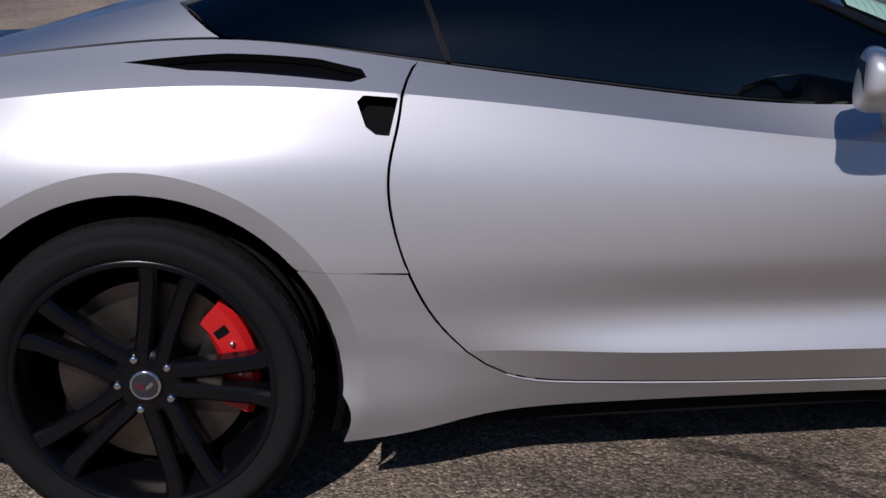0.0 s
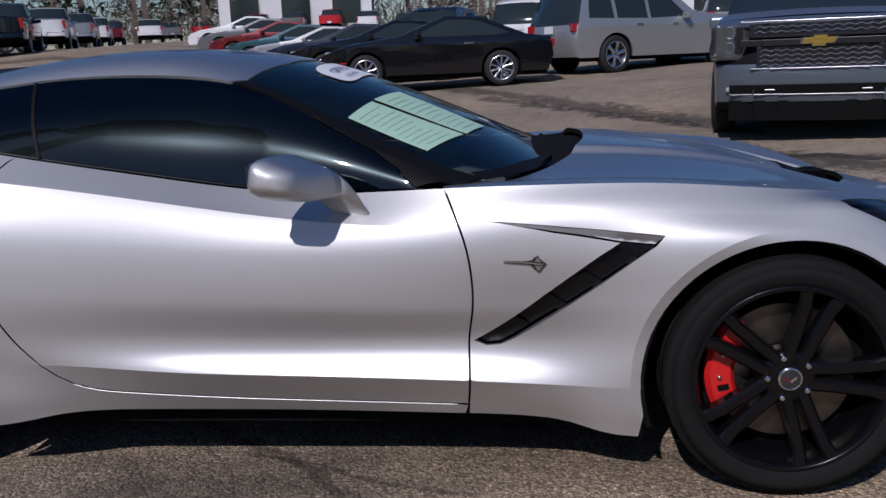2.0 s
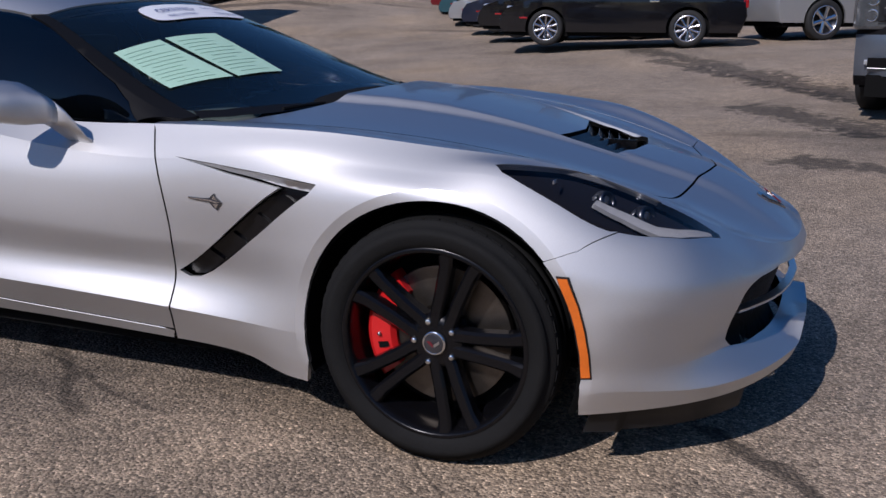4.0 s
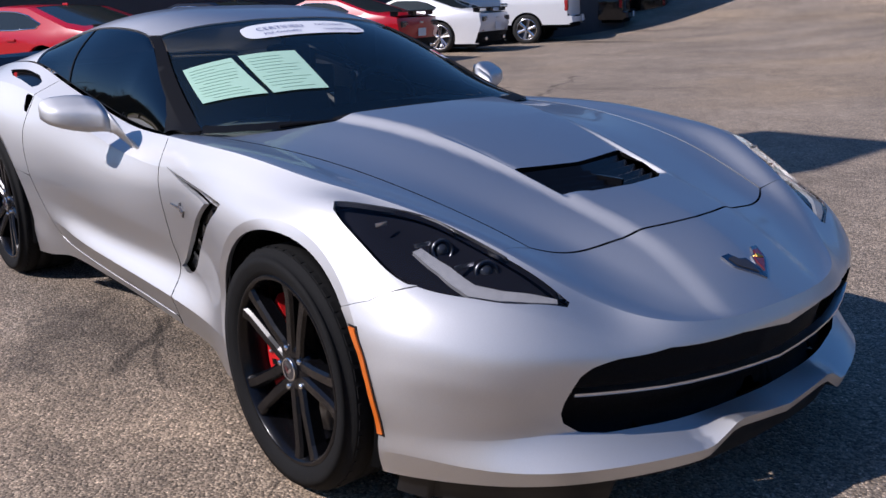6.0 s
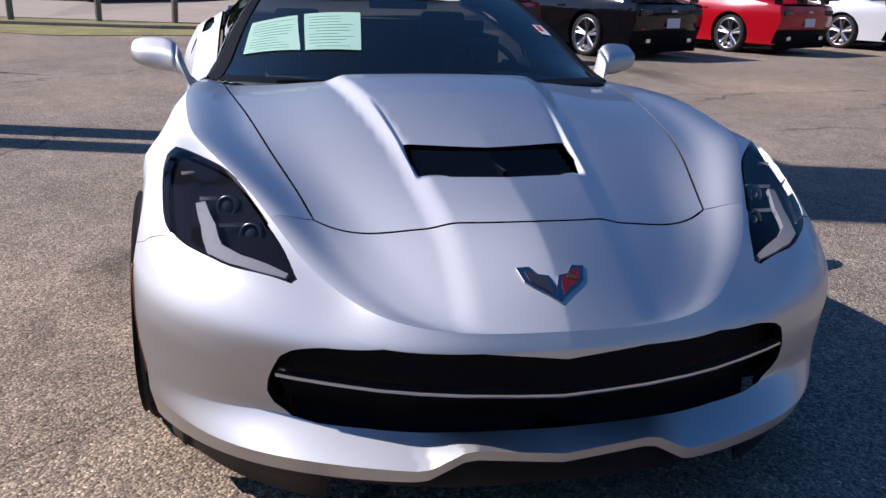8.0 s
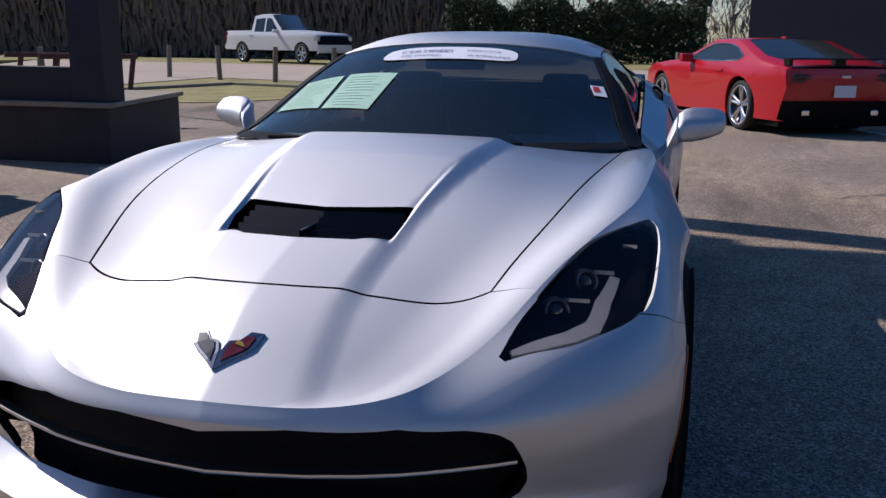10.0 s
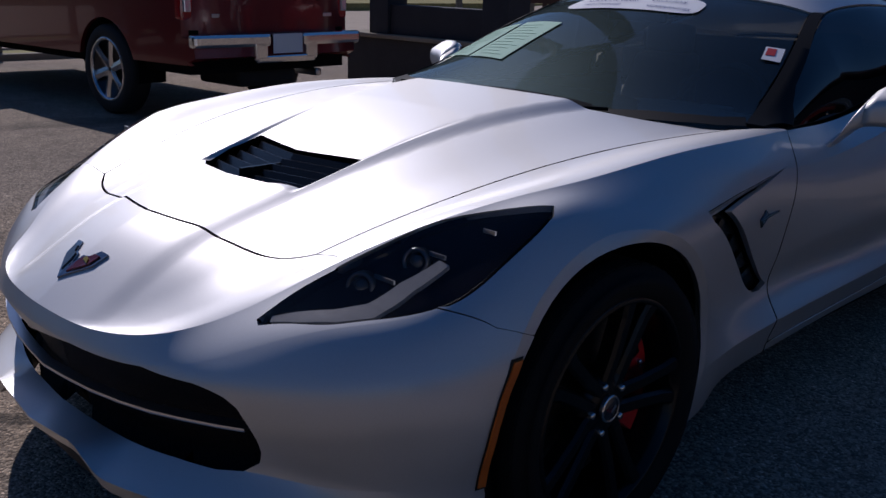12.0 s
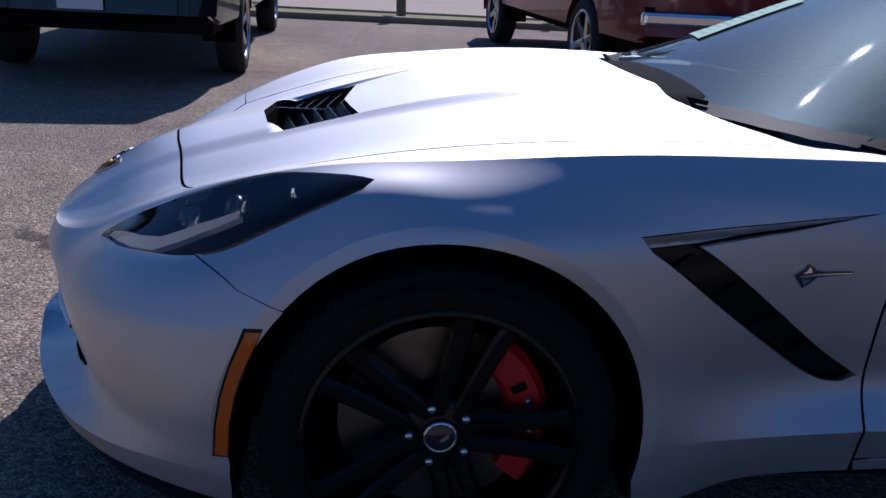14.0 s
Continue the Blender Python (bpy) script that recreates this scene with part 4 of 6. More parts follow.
# door mirrors
MIRROR = material("mirror_glass", (0.6, 0.62, 0.65), rough=0.02, metal=1.0)
MIRROR_ROWS = ((1.056, -1.322, .902, .012, .010), (1.052, -1.317, .902, .034, .025), (1.038, -1.309, .900, .052, .036), (1.01, -1.298, .897, .062, .045), (.97, -1.282, .892, .064, .052),
               (.93, -1.264, .888, .064, .056), (.90, -1.243, .886, .064, .052), (.878, -1.222, .878, .062, .045), (.862, -1.20, .862, .058, .036), (.848, -1.182, .840, .055, .029), (.836, -1.168, .816, .054, .024), (.822, -1.158, .794, .052, .020), (.80, -1.15, .782, .050, .016))
for sg in (-1, 1):                        # a housing that bends down into its foot on the door
    def hoops(table):
        bm, rows = bmesh.new(), []
        for y, x, z, hx, hz in table:
            rows.append([])
            for a in np.linspace(0, 2 * math.pi, 28, endpoint=False):
                c, s_ = math.cos(a), math.sin(a)
                c, s_ = math.copysign(abs(c) ** .56, c), math.copysign(abs(s_) ** .56, s_)
                lean = max(0, .888 - z) * .35
                rows[-1].append(bm.verts.new((x + hx * c + .15 * hz * s_ * (c < 0), sg * y + sg * lean * s_ * .3, z + hz * s_ * (1 - .22 * c) - .22 * hx * c)))
        for a, b in zip(rows, rows[1:]):
            for k in range(28):
                bm.faces.new((a[k], a[(k + 1) % 28], b[(k + 1) % 28], b[k]))
        bm.faces.new(rows[0])
        bm.faces.new(rows[-1])
        bmesh.ops.recalc_face_normals(bm, faces=bm.faces)
        return bm
    shell = part("door_mirror", hoops(MIRROR_ROWS[:8]), SILVER, car, smooth=True)
    part("mirror_foot", hoops(MIRROR_ROWS[7:]), SILVER, shell, smooth=True)
    bm = bmesh.new()
    vs = [bm.verts.new((x - hx - .0035, sg * y, z + .02 * .6 + e * (hz - .010))) for e, table in ((1, MIRROR_ROWS[2:8]), (-1, MIRROR_ROWS[7:1:-1])) for y, x, z, hx, hz in table]
    bm.faces.new(vs)
    part("mirror_glass", bm, MIRROR, shell)


# wheels
def wheel(x, sg, z, radius, width, rim, caliper_at, reach):
    """A black five-pair alloy wheel; its outer face looks along -y before it is turned."""
    bm = bmesh.new()
    ring(bm, [(rim - .001, .010), (rim - .008, .006), (rim - .014, .010), (rim - .020, .035), (rim - .034, .10), (rim - .034, width - .02)])
    w = part("wheel", bm, GLOSS_BLACK, car, "gloss black split-spoke alloy wheel", smooth=True)
    w.matrix_basis = pose(x, sg * 0.918, z, 0, 0, 0 if sg < 0 else 180)
    bm = bmesh.new()
    ring(bm, [(rim - .006, .016), (rim + .004, .006), (rim + .012, .001), (rim + .03, -.004), (rim + .05, -.003), (radius - .028, .005), (radius - .012, .014), (radius - .005, .022)], 96)
    n = 96
    edge = [v for v in bm.verts if abs(math.hypot(v.co.x, v.co.z) - (radius - .005)) < 1e-5]
    ring(bm, [(radius - .005, .022), (radius, .045), (radius, .075), (radius - .008, .077), (radius - .008, .083), (radius, .085), (radius, width / 2 - .004), (radius - .008, width / 2 - .002), (radius - .008, width / 2 + .004), (radius, width / 2 + .006), (radius, width - .05), (radius - .01, width - .015), (rim, width - .005)], 96)
    part("tyre", bm, RUBBER, w, "black tyre", smooth=True)
    for k in range(48):                   # tread blocks over the shoulder
        a = 2 * math.pi * k / 48
        bm = bmesh.new()
        vs = box(bm, -.014, .014, .026, .046, radius - .010, radius - .0015)
        bmesh.ops.rotate(bm, verts=bm.verts, matrix=Matrix.Rotation(a, 3, "Y"))
        if k == 0:
            all_blocks = bm
        else:
            me = bpy.data.meshes.new("t")
            bm.to_mesh(me)
            all_blocks.from_mesh(me)
            bpy.data.meshes.remove(me)
            bm.free()
    part("tread", all_blocks, RUBBER, w)
    for k in range(5):
        for s in (-1, 1):
            bm = bmesh.new()
            rows = []
            for r, ang, wide, front, deep in ((.040, .42, .017, .034, .05), (.075, .30, .018, .032, .045), (.12, .205, .0175, .026, .04), (rim - .05, .165, .0175, .018, .04), (rim - .010, .18, .021, .012, .05)):
                a = radians(72 * k) + s * ang
                c = Vector((math.cos(a), 0, math.sin(a)))
                t = Vector((-math.sin(a), 0, math.cos(a)))
                o = c * r
                rows.append([bm.verts.new(o + t * u * wide + Vector((0, y, 0))) for u, y in ((-1, front + deep), (-1, front + .008), (-.6, front), (.6, front), (1, front + .008), (1, front + deep))])
            for a, b in zip(rows, rows[1:]):
                for i in range(6):
                    bm.faces.new((a[i], a[(i + 1) % 6], b[(i + 1) % 6], b[i]))
            bm.faces.new(rows[0])
            bm.faces.new(rows[-1][::-1])
            bmesh.ops.recalc_face_normals(bm, faces=bm.faces)
            part("spoke", bm, GLOSS_BLACK, w)
    bm = bmesh.new()
    ring(bm, [(.001, .034), (.05, .034), (.068, .040), (.078, .055), (.078, .10)], 40)
    part("hub", bm, GLOSS_BLACK, w, smooth=True)
    bm = bmesh.new()
    ring(bm, [(.001, .024), (.026, .024), (.030, .027), (.031, .036)], 32)
    cap = part("centre_cap", bm, BADGE_DARK, w, "black centre cap with silver ring", smooth=True)
    bm = bmesh.new()
    ring(bm, [(.0265, .0235), (.029, .022), (.0315, .025)], 32)
    part("ring", bm, CHROME, cap, smooth=True)
    for a0, mat in ((2.45, BADGE_RED), (.7, SATIN)):
        bm = bmesh.new()
        d, t = Vector((math.cos(a0), 0, math.sin(a0))), Vector((-math.sin(a0), 0, math.cos(a0)))
        bm.faces.new([bm.verts.new(Vector((0, .0225, -.008)) + d * u + t * v) for u, v in ((0, -.003), (.018, -.004), (.022, .003), (.001, .004))])
        part("flag", bm, mat, cap)
    for k in range(5):
        a = radians(36 + 72 * k)
        bm = bmesh.new()
        ring(bm, [(.0005, .026), (.006, .026), (.0085, .029), (.009, .045)], 8)
        bmesh.ops.translate(bm, verts=bm.verts, vec=(.057 * math.cos(a), 0, .057 * math.sin(a)))
        part("lug_nut", bm, CHROME, w, smooth=True)
    bm = bmesh.new()
    ring(bm, [(.07, .105), (.085, .10), (rim - .070, .10), (rim - .070, .125), (.08, .125)], 64)
    part("brake_disc", bm, ROTOR, w, smooth=False)
    bm = bmesh.new()
    r0, r1 = rim - .125, rim - .046
    rows = []
    for a in np.linspace(caliper_at - reach, caliper_at + reach, 17):
        e = 1 - .5 * abs((a - caliper_at) / reach) ** 4
        c, s = math.cos(a), math.sin(a)
        rows.append([bm.verts.new((r * c, y, r * s)) for r, y in ((r0 + (1 - e) * .03, .088), (r0 + .012, .074), (r1 - .014, .070), (r1, .082), (r1, .125), (r0, .125))])
    for a, b in zip(rows, rows[1:]):
        for i in range(6):
            bm.faces.new((a[i], a[(i + 1) % 6], b[(i + 1) % 6], b[i]))
    bm.faces.new(rows[0])
    bm.faces.new(rows[-1][::-1])
    bmesh.ops.recalc_face_normals(bm, faces=bm.faces)
    caliper = part("brake_caliper", bm, RED_CALIPER, w, "bright red brake caliper")
    for off in (-.36, .36):               # flat dark patches painted on as the shaded slots over the pads
        bm = bmesh.new()
        rows = []
        for a in np.linspace(caliper_at + off - .05, caliper_at + off + .05, 4):
            c, s = math.cos(a), math.sin(a)
            rows.append([bm.verts.new((r * c, .0685 + .004 * abs(r - r0 - .03) / .03, r * s)) for r in np.linspace(r0 + .02, r1 - .016, 4)])
        for a, b in zip(rows, rows[1:]):
            for i in range(3):
                bm.faces.new((a[i], a[i + 1], b[i + 1], b[i]))
        part("pad_slot", bm, DARK, caliper)
    for off in (-.18, .18):
        bm = bmesh.new()
        a = caliper_at + off
        ring(bm, [(.0005, .063), (.004, .063), (.006, .067), (.006, .078)], 8)
        bmesh.ops.translate(bm, verts=bm.verts, vec=((r0 + .042) * math.cos(a), 0, (r0 + .042) * math.sin(a)))
        part("bolt", bm, SATIN, caliper, smooth=True)
    bm = bmesh.new()
    ring(bm, [(.001, .14), (rim - .03, .14), (rim - .03, .15)], 40)
    part("backing_plate", bm, DARK, w)


for sg in (-1, 1):
    front, rear = (3.02, .17) if sg < 0 else (math.pi - 3.02, math.pi - .17)
    wheel(0.0, sg, .327, .327, .245, .256, front, .78)
    wheel(-2.71, sg, .341, .341, .285, .267, rear, .62)

# ---- inside the car ----
CLOTH = material("dark_leather", (0.018, 0.018, 0.019), rough=0.6, vary=.15, scale=12, bump=.1)
DASH = material("dash_plastic", (0.22, 0.23, 0.22), rough=0.6, bump=.15, bump_scale=200)
bm = bmesh.new()
rows = []
for y in np.linspace(-.70, .70, 25):
    hump = .03 * math.exp(-(((y - .36) / .17) ** 2)) + .01 * math.exp(-(((y + .36) / .2) ** 2))
    rows.append([bm.verts.new(v) for v in ((-.60 - .25 * y * y, y, .80), (-.72 - .2 * y * y, y, .835), (-.92, y, .845 + hump), (-1.06, y, .83 + hump), (-1.10, y, .74), (-1.05, y, .5))])
for a, b in zip(rows, rows[1:]):
    for k in range(5):
        bm.faces.new((a[k], a[k + 1], b[k + 1], b[k]))
bmesh.ops.recalc_face_normals(bm, faces=bm.faces)
part("dashboard", bm, DASH, car, "dark dashboard", smooth=True)
for y in (-.36, .36):
    bm = bmesh.new()
    box(bm, -1.86, -1.36, y - .23, y + .23, .30, .45)
    bevel(bm, .05, 3)
    seat = part("seat", bm, CLOTH, car, "dark leather bucket seat", smooth=True)
    bm = bmesh.new()
    vs = box(bm, -1.98, -1.84, y - .21, y + .21, .40, .93)
    for v in vs:
        v.co.x -= (v.co.z - .4) * .32
        v.co.y = y + (v.co.y - y) * (1 - .35 * (v.co.z > .7))
    bevel(bm, .045, 3)
    part("backrest", bm, CLOTH, seat, smooth=True)
    bm = bmesh.new()
    box(bm, -2.13, -2.04, y - .11, y + .11, .92, 1.05)
    bevel(bm, .035, 3)
    part("headrest", bm, CLOTH, seat, smooth=True)
circle = [(0, .17 * math.cos(a), .17 * math.sin(a)) for a in np.linspace(0, 2 * math.pi, 33)]
bm = tube(circle, .014, 8)
bmesh.ops.rotate(bm, verts=bm.verts, matrix=Matrix.Rotation(radians(-22), 3, "Y"))
bmesh.ops.translate(bm, verts=bm.verts, vec=(-1.27, .36, .80))
part("steering_wheel", bm, CLOTH, car, "dark leather steering wheel", smooth=True)
bm = bmesh.new()
box(bm, -1.27, -1.24, .22, .50, .775, .815)
box(bm, -1.28, -1.235, .30, .42, .74, .83)
bevel(bm, .01)
part("wheel_hub", bm, DASH, car)
bm = bmesh.new()
box(bm, -1.30, -1.27, -.12, .12, 1.085, 1.135)
bevel(bm, .012, 3)
part("rear_view_mirror", bm, BLACK_TRIM, car, smooth=True)
bm = bmesh.new()
box(bm, -2.3, -2.26, -.62, .62, .2, 1.0)
part("bulkhead", bm, CLOTH, car)

# ---- papers and stickers, set just outside the windshield so they look bright ----
PAPER = material("green_paper", (0.40, 0.62, 0.48), rough=0.8, vary=.04, scale=6)
INK = material("ink", (0.382, 0.60, 0.466), rough=0.8)
WHITE = material("white_vinyl", (0.82, 0.83, 0.85), rough=0.5)
BLUE_INK = material("blue_ink", (0.03, 0.06, 0.22), rough=0.6)
RED_INK = material("red_ink", (0.5, 0.03, 0.04), rough=0.6)


def lerp2(c, u, v):
    c = np.array(c)
    return tuple((c[0] * (1 - u) + c[1] * u) * (1 - v) + (c[3] * (1 - u) + c[2] * u) * v)


def on_glass(corners, drop):
    """A sheet laid on the windshield, outside the glass if drop is below 0; corners in the cabin's own (x, b), going
    round.
    """
    o = [(x, -b * B) for x, b in corners]
    area = sum(a[0] * b[1] - b[0] * a[1] for a, b in zip(o, o[1:] + o[:1]))
    p, f = sheet(CAB, o if area < 0 else o[::-1], step=.03, depth=.0008, drop=drop)
    return p, f


for corners in ([(-.958, .522), (-.866, .345), (-1.146, .368), (-1.19, .528)], [(-.858, .331), (-.812, .170), (-1.092, .157), (-1.143, .345)]):
    page = mesh_object("notice", *on_glass(corners, -.001), PAPER, car, "pale green printed notice taped on the glass")
    random.seed(len(corners) + int(corners[0][0] * -1000))
    for k in range(11):
        v = .08 + .08 * k
        u0, u1 = .08, random.uniform(.55, .93)
        if k in (0, 5):
            u0, u1 = .2, .8
        thick = .018 if k in (0, 5) else .007
        quad = [lerp2(corners, u0, v), lerp2(corners, u1, v), lerp2(corners, u1, v + thick), lerp2(corners, u0, v + thick)]
        mesh_object("text_bar", *on_glass(quad, -.0025), INK, page)

pill = []
for k in range(28):
    a = 2 * math.pi * k / 28
    c, s = math.cos(a), math.sin(a)
    pill.append((-1.292 - .070 * math.copysign(abs(s) ** .6, s), .018 + .255 * math.copysign(abs(c) ** .35, c)))
banner = mesh_object("windshield_banner", *on_glass(pill, -.001), WHITE, car, "white windshield banner with dark lettering")


def lettering(words, size, y, b_x, mat, parent):
    """Words on the windshield, read from in front of the car; y is where they begin."""
    cu = bpy.data.curves.new("words", "FONT")
    cu.body, cu.size = words, size
    tmp = new("words", cu)
    bpy.context.view_layer.update()
    me = bpy.data.meshes.new_from_object(tmp.evaluated_get(bpy.context.evaluated_depsgraph_get()))
    bpy.data.objects.remove(tmp)
    for v in me.vertices:
        x = b_x - v.co.y * .94
        yy = y + v.co.x
        p = cabin(np.array([(x, -.6 * yy / float(CABIN_EDGE_Y(x)))]))[0]
        v.co = (p[0] + .002, p[1], p[2] + .0038)
    me.materials.append(mat)
    ob = new("lettering", me)
    ob.parent = parent
    return ob


lettering("CERTIFIED", .046, -.225, -1.288, BLUE_INK, banner)
lettering("PRE-OWNED", .028, -.215, -1.245, BLUE_INK, banner)
lettering("EXCLUSIVE", .028, .045, -1.300, BLUE_INK, banner)
lettering("WARRANTIES", .028, .055, -1.245, BLUE_INK, banner)
tag = mesh_object("inspection_label", *on_glass([(-1.191, -.490), (-1.222, -.540), (-1.150, -.545), (-1.122, -.497)], -.001), WHITE, car, "small white and red label in the windshield corner")
mesh_object("red_field", *on_glass([(-1.186, -.497), (-1.20, -.520), (-1.165, -.524), (-1.148, -.50)], -.0025), RED_INK, tag)
for y0, y1 in ((-.52, -.05), (.05, .38)):
    pts = []
    for u in np.linspace(0, 1, 8):
        y = y0 + (y1 - y0) * u
        x = -.535 - .20 * abs(y) - .012 * u
        p = cabin(np.array([(x, -.6 * y / float(CABIN_EDGE_Y(x)))]))[0]
        pts.append((p[0] + .004, p[1], p[2] + .006))
    part("wiper", tube(pts, .006, 6), COWL, car)
foot = [(x, ray_b(x, y) * B) for x, y in ws_foot]
band = [(x, -b) for x, b in foot[::-1]] + foot[1:] + [(x - .055 + .02 * abs(b), b * .97) for x, b in foot[::-1]] + [(x - .055 + .02 * abs(b), -b * .97) for x, b in foot[1:]]
mesh_object("windshield_band", *sheet(CAB, band, step=.02, depth=0, drop=.002), PILLAR_BLACK, car, "black band along the windshield foot")

# ---- ground: one sheet that climbs gently away behind the car ----
def ground_z(x, y):
    s = y + .8 * x if x < 3 else y + 2.4
    t, u = min(max((y - 18) / 11, 0), 1), min(max((-x - 6) / 10, 0), 1)
    return float(np.interp(s, [2, 8.3, 13.2, 18, 26, 60, 150, 400], [0, .16, .50, .66, .95, 2.1, 4.6, 9])) + 1.25 * t * t * (3 - 2 * t) * u


# streaks of damp, cracks and a painted-in pole shadow on the asphalt: from, to, half-width, wander, raggedness,
# darkness
GROUND_MARKS = [((-2.4, 15.6), (1.52, 8.26), .34, .9, 3.2, .36), ((-1.3, 12.6), (1.9, 7.2), .18, .8, 3.2, .38), ((.4, 7.6), (2.6, 4.4), .32, .6, 3.2, .34), ((1.0, 4.3), (3.4, 3.2), .24, .5, 3.2, .36), ((1.3, 5.9), (4.5, 4.0), .16, .5, 3.2, .4),
                ((-1.62, -.52), (-1.25, -.86), .035, .22, 3.4, .5), ((-1.75, -.95), (-1.45, -1.15), .10, .3, 4.0, .7), ((-1.43, -.70), (-1.05, -.84), .012, .20, 3.0, .5), ((.66, -.42), (1.3, -1.1), .035, .25, 3.0, .35), ((-.2, -.75), (.35, -1.35), .008, .2, 1.6, .55),
                ((-7.17, 4.4), (-7.58, 6.92), .035, .5, 2.0, .5), ((-7.58, 6.92), (-5.6, 7.8), .03, .5, 2.0, .5), ((-6.0, 5.8), (-7.9, 8.7), .04, .7, 2.2, .5), ((-4.7, 4.2), (-4.95, 6.2), .03, .6, 2.2, .55), ((-5.5, 2.4), (-7.2, 5.1), .03, .6, 2.0, .5), ((-4.9, 2.6), (-3.4, 2.3), .03, .5, 2.0, .55), ((-4.4, 3.3), (-6.2, 3.0), .02, .5, 2.0, .55),
                # the first mark here paints a pole's cast shadow into the colour
                ((-10.9, -6.9), (-9.0, -3.1), .045, .06, .5, .30), ((-14.0, -7.9), (-11.8, -4.2), .06, .8, 2.2, .6), ((-7.6, -3.4), (-10.5, -1.2), .03, .8, 2.2, .6), ((-5.0, -1.9), (-3.2, -2.4), .02, .5, 2.0, .55), ((2.8, -2.6), (4.4, -3.9), .02, .5, 2.0, .6), ((.5, -3.5), (2.5, -3.2), .02, .6, 2.0, .6)]


def ground_material():
    """Old asphalt: light stones in a dark binder, worn patches, oil and water streaks, a painted pole shadow."""
    m = material("asphalt", (0.12, 0.11, 0.10), rough=0.92)
    nodes, links = m.node_tree.nodes, m.node_tree.links
    b = nodes["Principled BSDF"]
    where = nodes.new("ShaderNodeTexCoord").outputs["Object"]

    def noise_of(scale, detail=4.0, stretch=None):
        n = nodes.new("ShaderNodeTexNoise")
        n.inputs["Scale"].default_value, n.inputs["Detail"].default_value = scale, detail
        if stretch:
            mp = nodes.new("ShaderNodeMapping")
            mp.inputs["Scale"].default_value, mp.inputs["Rotation"].default_value = stretch[0], (0, 0, stretch[1])
            links.new(where, mp.inputs["Vector"])
            links.new(mp.outputs[0], n.inputs["Vector"])
        else:
            links.new(where, n.inputs["Vector"])
        return n.outputs["Fac"]

    def span(v, a, b_, lo, hi):
        r = nodes.new("ShaderNodeMapRange")
        for key, val in (("From Min", a), ("From Max", b_), ("To Min", lo), ("To Max", hi)):
            r.inputs[key].default_value = val
        links.new(v, r.inputs["Value"])
        return r.outputs[0]

    def times(a, c):
        k = nodes.new("ShaderNodeMath")
        k.operation = "MULTIPLY"
        links.new(a, k.inputs[0])
        links.new(c, k.inputs[1])
        return k.outputs[0]

    cells = nodes.new("ShaderNodeTexVoronoi")
    cells.inputs["Scale"].default_value = 105
    links.new(where, cells.inputs["Vector"])
    split_ = nodes.new("ShaderNodeSeparateColor")
    links.new(cells.outputs["Color"], split_.inputs[0])
    fine = nodes.new("ShaderNodeTexVoronoi")
    fine.inputs["Scale"].default_value = 190
    links.new(where, fine.inputs["Vector"])
    split2 = nodes.new("ShaderNodeSeparateColor")
    links.new(fine.outputs["Color"], split2.inputs[0])
    tone = times(span(split_.outputs[0], 0.1, 1.0, .55, 1.55), span(split2.outputs[1], 0, 1, .6, 1.45))
    tone = times(tone, span(split2.outputs[2], .90, .94, 1.0, 1.7))
    tone = times(tone, span(noise_of(.55, 6), .3, .7, .78, 1.22))
    tone = times(tone, span(noise_of(5, 5), .3, .7, .85, 1.15))
    tone = times(tone, span(noise_of(.32, 6, ((.35, 1.6, 1), .5)), .60, .68, 1.0, .42))
    def calc(op, a, c):
        k = nodes.new("ShaderNodeMath")
        k.operation = op
        for i, v in enumerate((a, c)):
            if isinstance(v, (int, float)):
                k.inputs[i].default_value = v
            else:
                links.new(v, k.inputs[i])
        return k.outputs[0]

    bend, ragged = noise_of(2.2, 8), noise_of(9, 6)
    for (ax, ay), (bx, by), wide, wiggle, torn, dark in GROUND_MARKS:
        d = Vector((bx - ax, by - ay, 0))
        long, d = d.length, d.normalized()
        off = nodes.new("ShaderNodeVectorMath")
        off.operation = "SUBTRACT"
        links.new(where, off.inputs[0])
        off.inputs[1].default_value = (ax, ay, 0)
        uv = []
        for axis in (d, Vector((-d.y, d.x, 0))):
            dot = nodes.new("ShaderNodeVectorMath")
            dot.operation = "DOT_PRODUCT"
            links.new(off.outputs[0], dot.inputs[0])
            dot.inputs[1].default_value = axis
            uv.append(dot.outputs["Value"])
        across = calc("ADD", uv[1], calc("MULTIPLY", calc("SUBTRACT", bend, .5), wiggle))
        ends = calc("SUBTRACT", calc("ABSOLUTE", calc("SUBTRACT", uv[0], long / 2), 0.0), long / 2)
        far = calc("MAXIMUM", calc("DIVIDE", calc("ABSOLUTE", across, 0.0), wide), calc("DIVIDE", ends, .25))
        far = calc("ADD", far, calc("MULTIPLY", calc("SUBTRACT", ragged, .5), torn))
        tone = times(tone, span(far, .55, 1.1, dark, 1.0))
    hue = nodes.new("ShaderNodeMix")
    hue.data_type = "RGBA"
    hue.inputs[6].default_value, hue.inputs[7].default_value = (.276, .214, .156, 1), (.228, .186, .143, 1)
    links.new(span(split_.outputs[2], 0, 1, 0, 1), hue.inputs[0])
    mul = nodes.new("ShaderNodeVectorMath")
    mul.operation = "SCALE"
    sand = nodes.new("ShaderNodeMix")     # tan dust gathered in patches
    sand.data_type = "RGBA"
    sand.inputs[7].default_value = (.315, .232, .150, 1)
    links.new(span(noise_of(.30, 6), .48, .66, 0, .75), sand.inputs[0])
    links.new(hue.outputs[2], sand.inputs[6])
    links.new(sand.outputs[2], mul.inputs[0])
    links.new(tone, mul.inputs["Scale"])
    links.new(mul.outputs[0], b.inputs["Base Color"])
